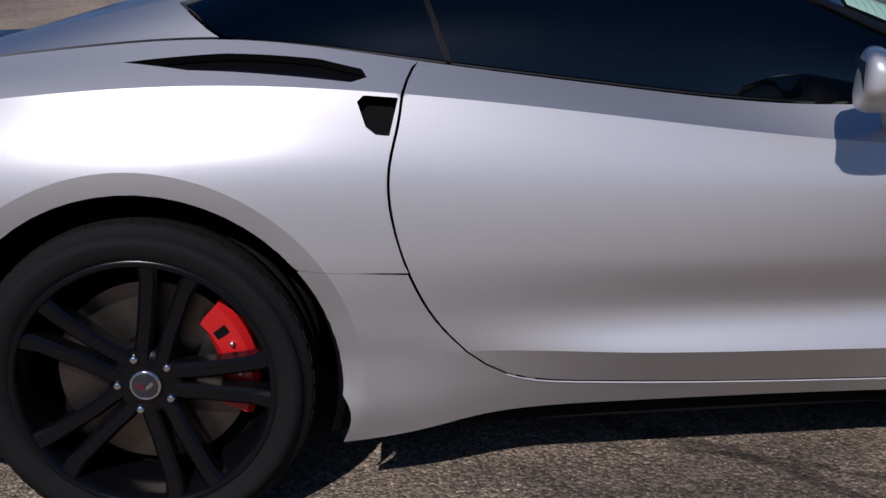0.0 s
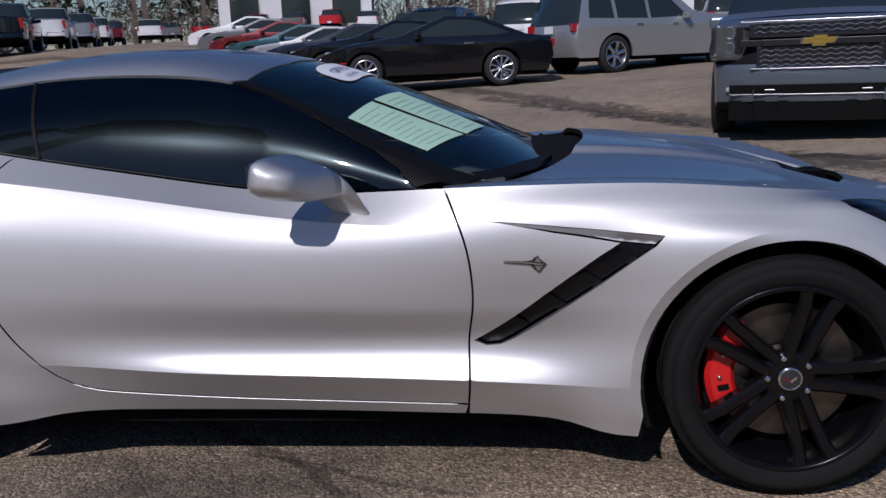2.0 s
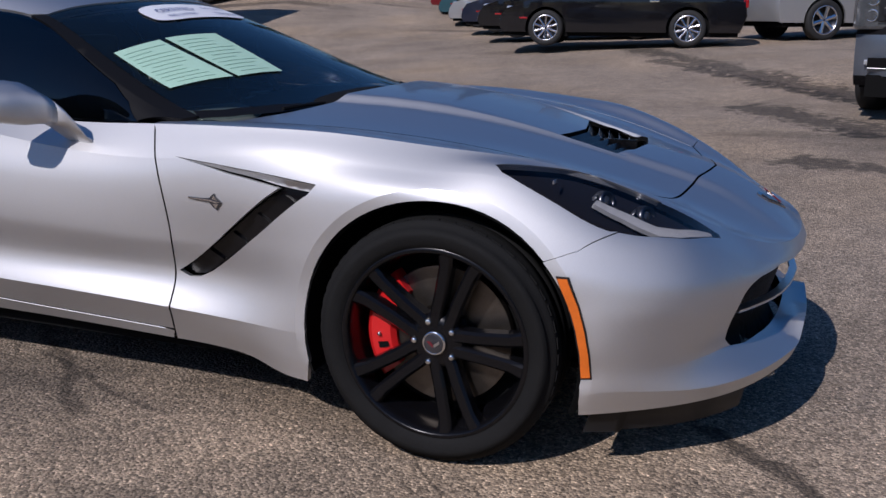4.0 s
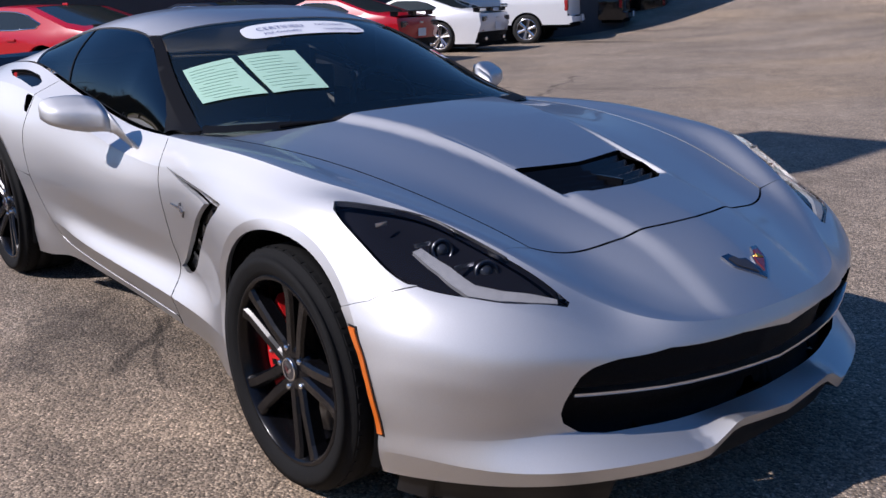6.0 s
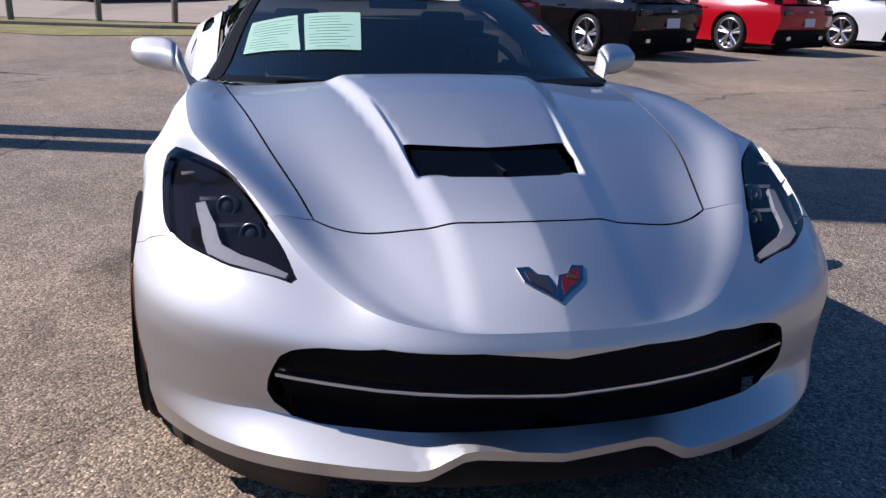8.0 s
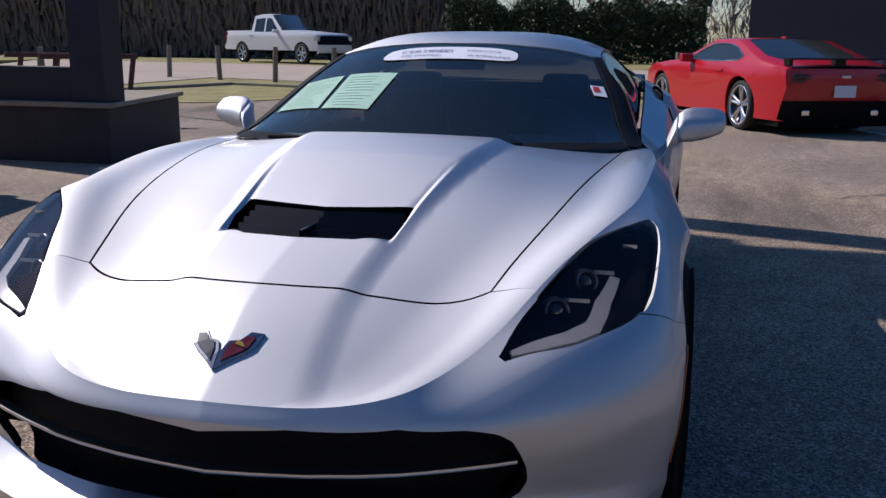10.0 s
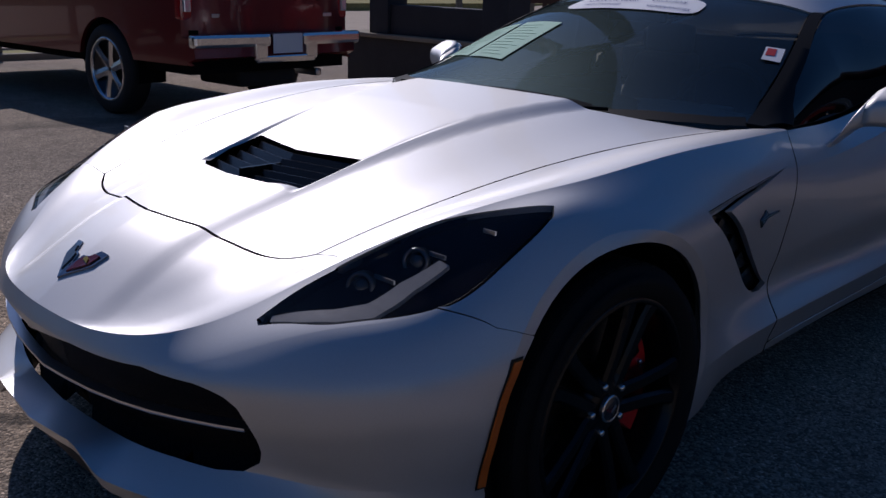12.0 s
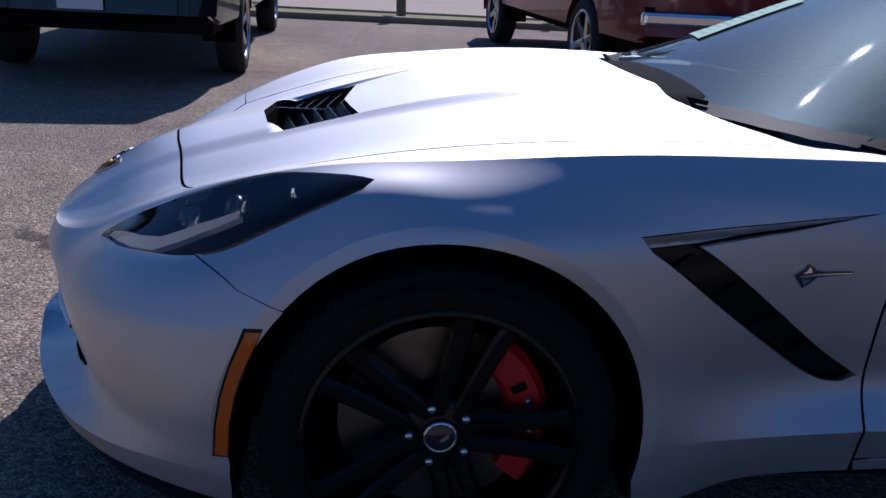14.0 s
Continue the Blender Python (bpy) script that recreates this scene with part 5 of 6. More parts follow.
    bump = nodes.new("ShaderNodeBump")
    bump.inputs["Strength"].default_value, bump.inputs["Distance"].default_value = .9, .006
    links.new(cells.outputs["Distance"], bump.inputs["Height"])
    bump.invert = True
    links.new(bump.outputs[0], b.inputs["Normal"])
    return m


ASPHALT = ground_material()


def lined(lo, near_lo, near_hi, hi, step):
    """Grid lines, close together where the camera walks."""
    a = list(np.arange(near_lo, near_hi, step))
    return [lo, lo / 2, lo / 4, lo / 8] + a + [hi / 8, hi / 4, hi / 2, hi]


gx, gy = lined(-400, -46, 46, 400, 1.0), lined(-400, -46, 46, 400, 1.0)
gv = [(x, y, ground_z(x, y)) for y in gy for x in gx]
gf = [(r * len(gx) + c, r * len(gx) + c + 1, (r + 1) * len(gx) + c + 1, (r + 1) * len(gx) + c) for r in range(len(gy) - 1) for c in range(len(gx) - 1)]
tagged(mesh_object("ground", gv, gf, ASPHALT), "worn grey asphalt car park with light stones", "ground", kind="structure")


# ---- other vehicles ----
def paint(name, color, rough=.3, metal=.3):
    return material(name, color, rough=rough, metal=metal, coat=.5, vary=.03, scale=40)


CAR_GLASS = material("car_glass", (0.022, 0.030, 0.031), rough=0.06)
ALLOY = material("alloy", (0.62, 0.62, 0.64), rough=.25, metal=1.0)
DARK_ALLOY = material("dark_alloy", (0.05, 0.05, 0.055), rough=.3, metal=.8)
SMOKED_RED = material("smoked_red_lamp", (0.07, 0.006, 0.008), rough=.2, coat=.5)
TAIL_RED = material("tail_lamp_red", (0.35, 0.012, 0.015), rough=.15, coat=.8)
CLEAR_LAMP = material("clear_lamp", (0.62, 0.64, 0.66), rough=.12, metal=.5, coat=.8)
LAMP_BLACK = material("lamp_black", (0.012, 0.012, 0.014), rough=.3, coat=.2)
LAMP_SMOKE = material("smoked_lamp", (0.16, 0.165, 0.175), rough=.22, metal=.7, coat=.6, vary=.5, scale=9)
PLATE = material("plate_white", (0.72, 0.73, 0.75), rough=.5)
TYRE = material("far_tyre", (0.014, 0.014, 0.014), rough=.8)


def road_wheel(parent, x, y, r, alloy, outward, rim_share=.70, spokes=5, twin=False):
    """A wheel of a parked vehicle: tyre, rim bowl, spokes, hub."""
    rim = r * rim_share
    thin = 1 if spokes < 8 else .5
    bm = bmesh.new()
    ring(bm, [(rim, .0), (rim + .02, -.012), (r - .03, -.008), (r - .005, .015), (r, .05), (r, .18), (r - .03, .21), (rim * .5, .21)], 36)
    w = part("wheel", bm, TYRE, parent, smooth=True)
    w.matrix_basis = pose(x, y, r, 0, 0, 0 if outward < 0 else 180)
    bm = bmesh.new()
    ring(bm, [(rim + .002, -.002), (rim - .012, .0), (rim - .02, .05), (rim * .3, .07), (.001, .07)], 32)
    part("rim", bm, alloy if alloy is not ALLOY else DARK_ALLOY, w, smooth=True)
    bm = bmesh.new()
    ring(bm, [(rim + .006, -.004), (rim - .004, -.010), (rim - .016, -.006), (rim - .022, .012)], 32)
    part("rim_lip", bm, alloy, w, smooth=True)
    for k in range(spokes * (2 if twin else 1)):
        a = 2 * math.pi * k / spokes + .3
        if twin:                          # blades in pairs
            a, thin = 2 * math.pi * (k // 2) / spokes + .3 + (.17 if k % 2 else -.17), .62
        c, t = Vector((math.cos(a), 0, math.sin(a))), Vector((-math.sin(a), 0, math.cos(a)))
        bm = bmesh.new()
        rows = [[bm.verts.new(c * q + t * u * wd + Vector((0, yy + abs(u) * .012, 0))) for u in (-1, 0, 1)] for q, wd, yy in ((.02, .045 * thin, .022), (rim * .5, .034 * thin, .012), (rim - .006, .046 * thin, .004))]
        for a_, b_ in zip(rows, rows[1:]):
            for i in range(2):
                bm.faces.new((a_[i], a_[i + 1], b_[i + 1], b_[i]))
        part("spoke", bm, alloy, w)
    return w


def vehicle(name, label, category, place, color, width, wb, radius, prof, belt, windows, alloy=None, group="", chrome=False, haunch=0.0, taper=.075, rim_share=.70, twin=False, trim=False):
    """A parked vehicle; x forwards from the rear axle, y to its left. prof: (x, z, name of the strip that begins there) over the top, tail to nose."""
    alloy = alloy or ALLOY
    body = tagged(new(name), label, category, group)
    body.matrix_basis = place
    half, top = width / 2, max(p[1] for p in prof)
    x0, x1 = min(p[0] for p in prof), max(p[0] for p in prof)

    def y_of(x, z):
        u = (2 * x - x0 - x1) / (x1 - x0)
        plan = 1 - taper * np.abs(u) ** 5 - .02 * u * u + haunch * (np.exp(-((x / .55) ** 2)) + .7 * np.exp(-(((x - wb) / .55) ** 2))) * np.exp(-(((z - .72) / .2) ** 2))
        low = np.clip((belt - z) / belt, 0, 1)
        side_ = np.where(z > belt, 1 - .20 * (z - belt) / max(top - belt, .1) - .03, 1 - .03 * np.clip((z - belt + .12) / .12, 0, 1) - .05 * low**3)
        return half * plan * side_

    floor = prof[0][1]
    # an arch that reaches below the sill is cut out of the outline itself
    sill = [(x1 - .05, floor - .02)]
    for cx in (wb, 0):
        rr = radius + .055
        a0 = math.asin(max(-1, min(1, (floor - .02 - radius) / rr)))
        sill += [(cx + rr * math.cos(a), radius + rr * math.sin(a)) for a in np.linspace(a0, math.pi - a0, 18)]
    sill.append((x0 + .05, floor - .02))
    outline = [(p[0], p[1]) for p in prof] + sill
    for sg in (1, -1):
        s_ = sheet(lambda q: np.stack([q[:, 0], -y_of(q[:, 0], q[:, 1]), q[:, 1]], 1), outline[::-1], holes=[np.array(w_) for w_ in windows], step=.11, depth=.04)
        p, f = s_ if sg < 0 else mirrored(*s_)
        mesh_object("flank", p, f, color, body)
        for w_ in windows:
            g_ = sheet(lambda q: np.stack([q[:, 0], -y_of(q[:, 0], q[:, 1]), q[:, 1]], 1), w_, step=.09, depth=0, drop=.006)
            pane = mesh_object("side_window", *(g_ if sg < 0 else mirrored(*g_)), CAR_GLASS, body)
            if trim:
                path = [(x, sg * (float(y_of(np.array(x), np.array(z))) + .002), z) for x, z in w_ + w_[:1]]
                part("window_trim", tube(path, .011, 6), CHROME, pane, smooth=True)
    # strips across, from tail to nose
    strips = []
    ways = [Vector((b_[0] - a_[0], b_[1] - a_[1])).normalized() for a_, b_ in zip(prof, prof[1:])]

    def turned(i, j):
        """The outward direction where strips i and j meet: rounded unless the corner is sharp."""
        if 0 <= j < len(ways) and ways[i].dot(ways[j]) > .35:
            d = (ways[i] + ways[j]).normalized()
        else:
            d = ways[i]
        return Vector((-d.y, d.x))

    for i_, ((xa, za, nm), (xb, zb, _)) in enumerate(zip(prof, prof[1:])):
        rows, n = [], 5
        n0, n1 = turned(i_, i_ - 1), turned(i_, i_ + 1)
        for k in range(n + 1):
            x, z = xa + (xb - xa) * k / n, za + (zb - za) * k / n
            ye = float(y_of(np.array(x), np.array(z)))
            row = []
            for u in np.linspace(-1, 1, 11):
                e = 1 - u * u
                flat = abs(zb - za) / (math.hypot(xb - xa, zb - za) + 1e-6)
                bow = .10 * e * flat * (1 if (x > (x0 + x1) / 2) == (zb < za) and x > (x0 + x1) / 2 else 0) - .07 * e * flat * (1 if x < x0 + .5 else 0)
                nn = n0.lerp(n1, k / n)
                row.append((x + bow, ye * u, z + .035 * e * (1 - flat), nn.x, .7 * u**5 + .12 * u, nn.y))
            rows.append(row)
        verts = [v for r in rows for v in r]
        faces = [((r + 1) * 11 + c, (r + 1) * 11 + c + 1, r * 11 + c + 1, r * 11 + c) for r in range(n) for c in range(10)]
        mat = CAR_GLASS if nm in ("windshield", "rear_window") and not trim else GRILLE_BLACK if nm in ("grille", "lower_grille", "diffuser", "bed") else CHROME if nm == "chrome_bumper" else color
        strips.append(mesh_object("glass_surround" if trim and nm in ("windshield", "rear_window") else nm, verts, faces, mat, body))
        if trim and nm in ("windshield", "rear_window"):      # the pane lies inside a painted surround
            lift = Vector((-(zb - za), 0, xb - xa)).normalized() * .005
            grid = [[verts[r * 11 + c][:3] for c in range(11)] for r in range(n + 1)]
            pv = [(q[0] + lift.x, q[1] * (.87 if r else .80), q[2] + lift.z) for r, row in enumerate(grid) for q in row]
            mesh_object(nm, pv, faces, CAR_GLASS, strips[-1])
    under = bmesh.new()
    box(under, x0 + .12, x1 - .12, -half * .86, half * .86, floor - .10, floor + .25)
    part("underbody", under, DARK, body)
    for cx in (0, wb):
        for sg in (-1, 1):
            bm = bmesh.new()
            ring(bm, [(radius + .06, sg * (half - .06)), (radius + .06, sg * (half - .32)), (.02, sg * (half - .32))], 24, start=-.2, turn=math.pi + .4)
            for v in bm.verts:
                v.co.x, v.co.z = v.co.x + cx, v.co.z + radius
            part("wheel_well", bm, DARK, body)
            road_wheel(body, cx, sg * (half - .025), radius, alloy, sg, rim_share, 5 if twin else 10 if radius < .37 else 6, twin)

    def block(nm, mat, x, y, z, dx, dy, dz, turn=0.0, lab="", both=False, parent=None, soft=.012):
        for sg in ((1, -1) if both else (1,)):
            bm = bmesh.new()
            box(bm, -dx / 2, dx / 2, -dy / 2, dy / 2, -dz / 2, dz / 2)
            bevel(bm, min(soft, dx * .3, dy * .3, dz * .3), 2)
            bmesh.ops.rotate(bm, verts=bm.verts, matrix=Matrix.Rotation(radians(turn * sg), 3, "Z"))
            bmesh.ops.translate(bm, verts=bm.verts, vec=(x, sg * y, z))
            part(nm, bm, mat, parent or body, lab)

    # door mirrors, handles and seams
    xm = max(p[0] for w_ in windows for p in w_) - .12
    block("door_mirror", color, xm, half + .06, belt + .06, .12, .2, .13, both=True, soft=.03)
    ym = float(y_of(np.array(.9), np.array(belt - .09))) + .004
    for hx in ((.62,) if len(windows) < 3 else (.62, 1.62)):
        block("door_handle", CHROME if chrome else color, hx, ym + .008, belt - .10, .18, .03, .035, both=True)
    return body, block, y_of, x0, x1


def muscle_coupe(place, color, label, alloy=None):
    """A two-door coupe with a rear wing, high belt and small glass."""
    prof = [(-.88, .22, "diffuser"), (-.97, .47, "rear_bumper"), (-1.03, .66, "tail_panel"), (-.98, .93, "trunk"), (-.40, 1.03, "rear_window"), (.48, 1.33, "roof"), (1.22, 1.345, "windshield"),
            (2.02, 1.01, "hood"), (3.2, .90, "hood_nose"), (3.62, .76, "grille"), (3.72, .62, "front_bumper"), (3.76, .42, "lower_grille"), (3.70, .24, "end")]
    win = [[(.16, 1.03), (.10, 1.09), (.40, 1.22), (.66, 1.272), (.9, 1.285), (1.2, 1.28), (1.5, 1.17), (1.80, 1.02), (1.2, 1.0), (.6, 1.0)]]
    low = lambda z: z if z < .5 else .5 + (z - .5) * .90
    prof = [(x, low(z), nm) for x, z, nm in prof]
    win = [[(x, low(z)) for x, z in w_] for w_ in win]
    b, block, y_of, x0, x1 = vehicle("coupe", label, "car", place, color, 1.89, 2.81, .352, prof, .92, win, alloy=alloy, group="coupes parked in a row", haunch=.035, taper=.13, rim_share=.79, twin=True, trim=True)
    block("lamp_bezel", LAMP_BLACK, -1.015, .49, .765, .045, .50, .11, turn=9, both=True)
    block("tail_lamp", SMOKED_RED, -1.028, .49, .784, .045, .44, .024, turn=9, both=True, lab="dark red slit lamp")
    block("tail_lamp", SMOKED_RED, -1.031, .47, .748, .045, .36, .020, turn=9, both=True, lab="dark red slit lamp")
    block("lamp_tip", TAIL_RED, -.93, .735, .768, .13, .05, .09, turn=38, both=True, lab="bright red lamp corner")
    block("badge", SATIN, -1.092, 0, .785, .012, .13, .035)
    block("number_plate", PLATE, -1.10, 0, .595, .012, .31, .155)
    block("rear_wing", GLOSS_BLACK, -.90, 0, 1.012, .20, 1.52, .022, soft=.01, lab="black wing blade")
    block("wing_foot", GLOSS_BLACK, -.88, .72, .965, .16, .05, .09, both=True)
    block("wing_foot", GLOSS_BLACK, -.88, 0, .965, .12, .16, .09)
    block("reflector", TAIL_RED, -1.0, .60, .50, .03, .12, .025, turn=10, both=True)
    block("exhaust", CHROME, -.98, .50, .31, .12, .11, .075, both=True)
    block("headlight", CLEAR_LAMP, 3.54, .62, .735, .12, .36, .10, turn=-22, both=True)
    block("roof_antenna", color, .55, 0, 1.285, .12, .03, .05)
    return b


def saloon(place, color, label, front_lamp=True):
    """A low two-door or four-door car seen from its front corner."""
    prof = [(-.92, .28, "rear_bumper"), (-1.02, .55, "tail_panel"), (-.98, .88, "trunk"), (-.52, .95, "rear_window"), (.35, 1.30, "roof"), (1.05, 1.34, "windshield"), (1.95, .98, "hood"),
            (2.95, .84, "hood_nose"), (3.38, .70, "grille"), (3.48, .56, "front_bumper"), (3.52, .38, "lower_grille"), (3.46, .24, "end")]
    win = [[(-.18, 1.00), (.36, 1.22), (.62, 1.27), (1.02, 1.28), (1.3, 1.17), (1.72, .97), (1.1, .96), (.1, .96)]]
    b, block, y_of, x0, x1 = vehicle("saloon_car", label, "car", place, color, 1.83, 2.62, .335, prof, .92, win, group="cars parked at an angle", chrome=True)
    block("tail_lamp", TAIL_RED, -.95, .66, .78, .10, .34, .14, turn=18, both=True)
    block("headlight", CLEAR_LAMP, 3.20, .66, .68, .34, .28, .13, turn=-30, both=True, soft=.04)
    block("bumper_marker", TAIL_RED, 3.05, .885, .52, .14, .02, .03, both=True)
    block("number_plate", PLATE, -1.08, 0, .60, .012, .31, .155)
    return b


def sport_utility(place, color, label, front_detail=False, wb=3.1, height=1.80, width=1.95, rear_plate=True, group="vehicles parked beyond"):
    prof = [(-.92, .36, "rear_bumper"), (-.98, .62, "tail_panel"), (-.94, 1.02, "rear_window"), (-.72, height - .12, "roof"), (-.2, height, "roof_front"), (1.55, height - .02, "windshield"), (2.25, 1.24, "hood"),
            (wb + .55, 1.14, "hood_nose"), (wb + .78, 1.02, "grille"), (wb + .84, .72, "front_bumper"), (wb + .86, .37, "lower_grille"), (wb + .78, .28, "end")]
    win = [[(-.66, 1.14), (-.60, height - .20), (-.05, height - .17), (-.02, 1.13)], [(.06, 1.13), (.04, height - .165), (.86, height - .15), (.88, 1.12)], [(.96, 1.12), (.94, height - .15), (1.5, height - .17), (2.02, 1.15)]]
    b, block, y_of, x0, x1 = vehicle("utility_vehicle", label, "car", place, color, width, wb, .39, prof, 1.10, win, group=group, chrome=True)
    block("tail_lamp", TAIL_RED, -.93, .72, .96, .14, .26, .17, turn=16, both=True)
    if rear_plate:
        block("number_plate", PLATE, -1.055, .0, .93, .012, .31, .155)
    block("roof_rail", SATIN, .3, .66, height + .03, 2.0, .03, .03, both=True)
    if not front_detail:
        block("headlight", CLEAR_LAMP, wb + .66, .70, .93, .22, .36, .15, turn=-18, both=True)
        return b
    return b, block, wb


def pickup(place, color, label, wb=3.3, width=1.92, height=1.80, rear_detail=False, plate=True, chrome_bumper=True, alloy=None, group="pickup trucks"):
    prof = [(-1.12, .52, "chrome_bumper" if chrome_bumper else "rear_bumper"), (-1.22, .56, "bumper_top"), (-1.20, .70, "bumper_step"), (-1.08, .72, "tailgate"), (-1.07, 1.22, "tailgate_top"), (-1.0, 1.24, "bed"), (.62, 1.24, "rear_window"), (.70, height - .06, "roof"), (1.1, height, "roof_front"), (1.75, height - .02, "windshield"), (2.5, 1.24, "hood"),
            (wb + .60, 1.14, "hood_nose"), (wb + .80, 1.04, "grille"), (wb + .86, .72, "front_bumper"), (wb + .88, .42, "lower_grille"), (wb + .80, .34, "end")]
    win = [[(.80, 1.20), (.80, height - .17), (1.38, height - .14), (1.40, 1.19)], [(1.48, 1.19), (1.46, height - .14), (1.74, height - .16), (2.30, 1.20)]]
    b, block, y_of, x0, x1 = vehicle("pickup_truck", label, "pickup truck", place, color, width, wb, .385, prof, 1.16, win, group=group, chrome=True, alloy=alloy)
    hw = width / 2
    block("tail_lamp", TAIL_RED, -1.04, hw - .14, 1.02, .10, .15, .36, both=True, soft=.03)
    if plate:
        block("number_plate", PLATE, -1.315, 0, .66, .012, .31, .16)
    block("headlight", CLEAR_LAMP, wb + .74, .72, .95, .20, .34, .18, turn=-14, both=True)
    if rear_detail:
        block("lamp_lens", CLEAR_LAMP, -1.10, hw - .12, .98, .03, .06, .14, both=True)
        block("bumper_corner", CHROME, -1.245, hw - .42, .69, .10, .72, .11, turn=-4, both=True, soft=.03)
        block("bumper_drop", CHROME, -1.285, .27, .61, .05, .13, .17, both=True, soft=.02)
        block("bumper_bar", CHROME, -1.285, 0, .535, .05, .62, .06, soft=.02)
        block("gate_badge", SATIN, -1.115, 0, 1.02, .012, .42, .075)
        block("model_badge", SATIN, -1.115, .48, .88, .010, .26, .03)
        block("trim_badge", SATIN, -1.115, -.62, .88, .010, .10, .03)
        block("gate_handle", BLACK_TRIM, -1.115, 0, 1.15, .03, .28, .07)
        block("spare_tyre", TYRE, -.75, 0, .36, .60, .62, .16, soft=.06)
        block("exhaust", SATIN, -.80, -.62, .36, .40, .07, .07, soft=.03)
    return b


def at(x, y, heading, z=None):
    """A pose on the ground, with the nose turned to heading (degrees from +x)."""
    return pose(x, y, ground_z(x, y) if z is None else z, 0, 0, heading)


RED = paint("bright_red_paint", (0.46, 0.002, 0.010), metal=0)
BLACK_PAINT = paint("black_paint", (0.008, 0.008, 0.010), rough=.12)
WHITE_PAINT = paint("white_paint", (0.74, 0.74, 0.74), metal=0)
NAVY = paint("navy_paint", (0.012, 0.016, 0.035))
GREY_BLUE = paint("grey_blue_paint", (0.15, 0.175, 0.21), rough=.3, metal=.5)
FAR_SILVER = paint("far_silver_paint", (0.42, 0.42, 0.42), rough=.3, metal=.6)
MAROON = paint("dark_red_paint", (0.16, 0.010, 0.014))
TEAL = paint("teal_paint", (0.03, 0.09, 0.11))
GREY = paint("grey_paint", (0.16, 0.16, 0.165))

# the big vehicle nose-on behind the sports car
b, block, wb_ = sport_utility(pose(3.46, 10.52, .19, 0, 0, -106) @ Matrix.Scale(1.07, 4), GREY_BLUE, "grey-blue full-size utility vehicle facing the sports car", True, wb=3.2, height=1.90, width=2.04, rear_plate=False)
fx = wb_ + .86


def front_x(y):
    return fx + .085 - .11 * (y / 1.0) ** 2


for z in (1.06, 1.015, .845, .80, .755, .71):    # zigzag bars of the honeycomb grille
    reach, n_ = (.58, 25) if z > .9 else (.52, 23)
    pts = [(front_x(y) + .026, y, z + (.009 if k % 2 else -.009)) for k, y in enumerate(np.linspace(-reach, reach, n_))]
    part("grille_bar", tube(pts, .0036, 5), SATIN, b)
for z, wide, high in ((1.03, 1.24, .13), (.79, 1.10, .18)):
    for k in range(7):
        y = (k - 3) * wide / 7
        block("grille_field", LAMP_BLACK, front_x(y) - .005, y, z, .04, wide / 7 + .004, high, turn=-y * 12, soft=.002)
for k in range(7):
    y = (k - 3) * .20
    block("grille_rim", SATIN, front_x(y) + .012, y, 1.11, .02, .206, .014, turn=-y * 12, soft=.003)
    block("grille_band", LAMP_BLACK, front_x(y) + .02, y, .915, .05, .204, .06, turn=-y * 12, soft=.004)
    block("grille_foot", SATIN, front_x(y) + .012, y * .86, .675, .02, .178, .012, turn=-y * 12, soft=.003)
    y = (k - 3) * .225
    block("bumper_slot", DARK, front_x(y) + .014, y, .487, .04, .232, .080, turn=-y * 12, soft=.003)
    block("bumper_trim", SATIN, front_x(y) + .02, y, .436, .026, .232, .010, turn=-y * 12, soft=.003)
    block("air_dam", DARK, front_x(y) - .02, y, .285, .06, .24, .19, turn=-y * 12, soft=.003)
emblem_shape = [(-.135, .026), (-.055, .026), (-.048, .046), (.060, .046), (.056, .026), (.145, .026), (.118, -.026), (.048, -.026), (.042, -.046), (-.066, -.046), (-.060, -.026), (-.158, -.026)]
for nm, grow, x_, mat in (("emblem_rim", 1.10, front_x(0) + .050, CHROME), ("emblem", 1.0, front_x(0) + .056, GOLD)):
    bm = bmesh.new()
    face = [bm.verts.new((x_, y * grow, .925 + z * grow * (1.04 if grow > 1 else 1))) for y, z in emblem_shape]
    back = [bm.verts.new((v.co.x - .02, v.co.y, v.co.z)) for v in face]
    bm.faces.new(face)
    for i in range(12):
        bm.faces.new((face[i], back[i], back[(i + 1) % 12], face[(i + 1) % 12]))
    bmesh.ops.recalc_face_normals(bm, faces=bm.faces)
    part(nm, bm, mat, b, "gold grille emblem" if mat is GOLD else "")
block("headlight", LAMP_SMOKE, front_x(.80) - .085, .80, .93, .22, .33, .34, turn=-18, both=True, soft=.03)
block("lamp_panel", LAMP_BLACK, front_x(.72) + .012, .715, .95, .02, .07, .24, turn=-18, both=True, soft=.006)
for yy, zz, r in ((.80, 1.02, .062), (.80, .88, .055)):
    for sg in (1, -1):
        bm = bmesh.new()
        ring(bm, [(r, .0), (r * .82, .012), (r * .78, -.004), (r * .45, -.012), (.001, -.016)], 20, axis="x")
        bmesh.ops.translate(bm, verts=bm.verts, vec=(front_x(yy) + .03, sg * yy, zz))
        part("lamp_ring", bm, CHROME, b, smooth=True)
block("lamp_bar", CLEAR_LAMP, front_x(.8) + .028, .86, .82, .012, .16, .022, turn=-18, both=True, soft=.004)
block("fog_lamp", CLEAR_LAMP, front_x(.76) + .02, .76, .487, .03, .13, .044, turn=-16, both=True)
block("tow_hook", SATIN, front_x(.4) + .03, .42, .480, .02, .09, .014, both=True)

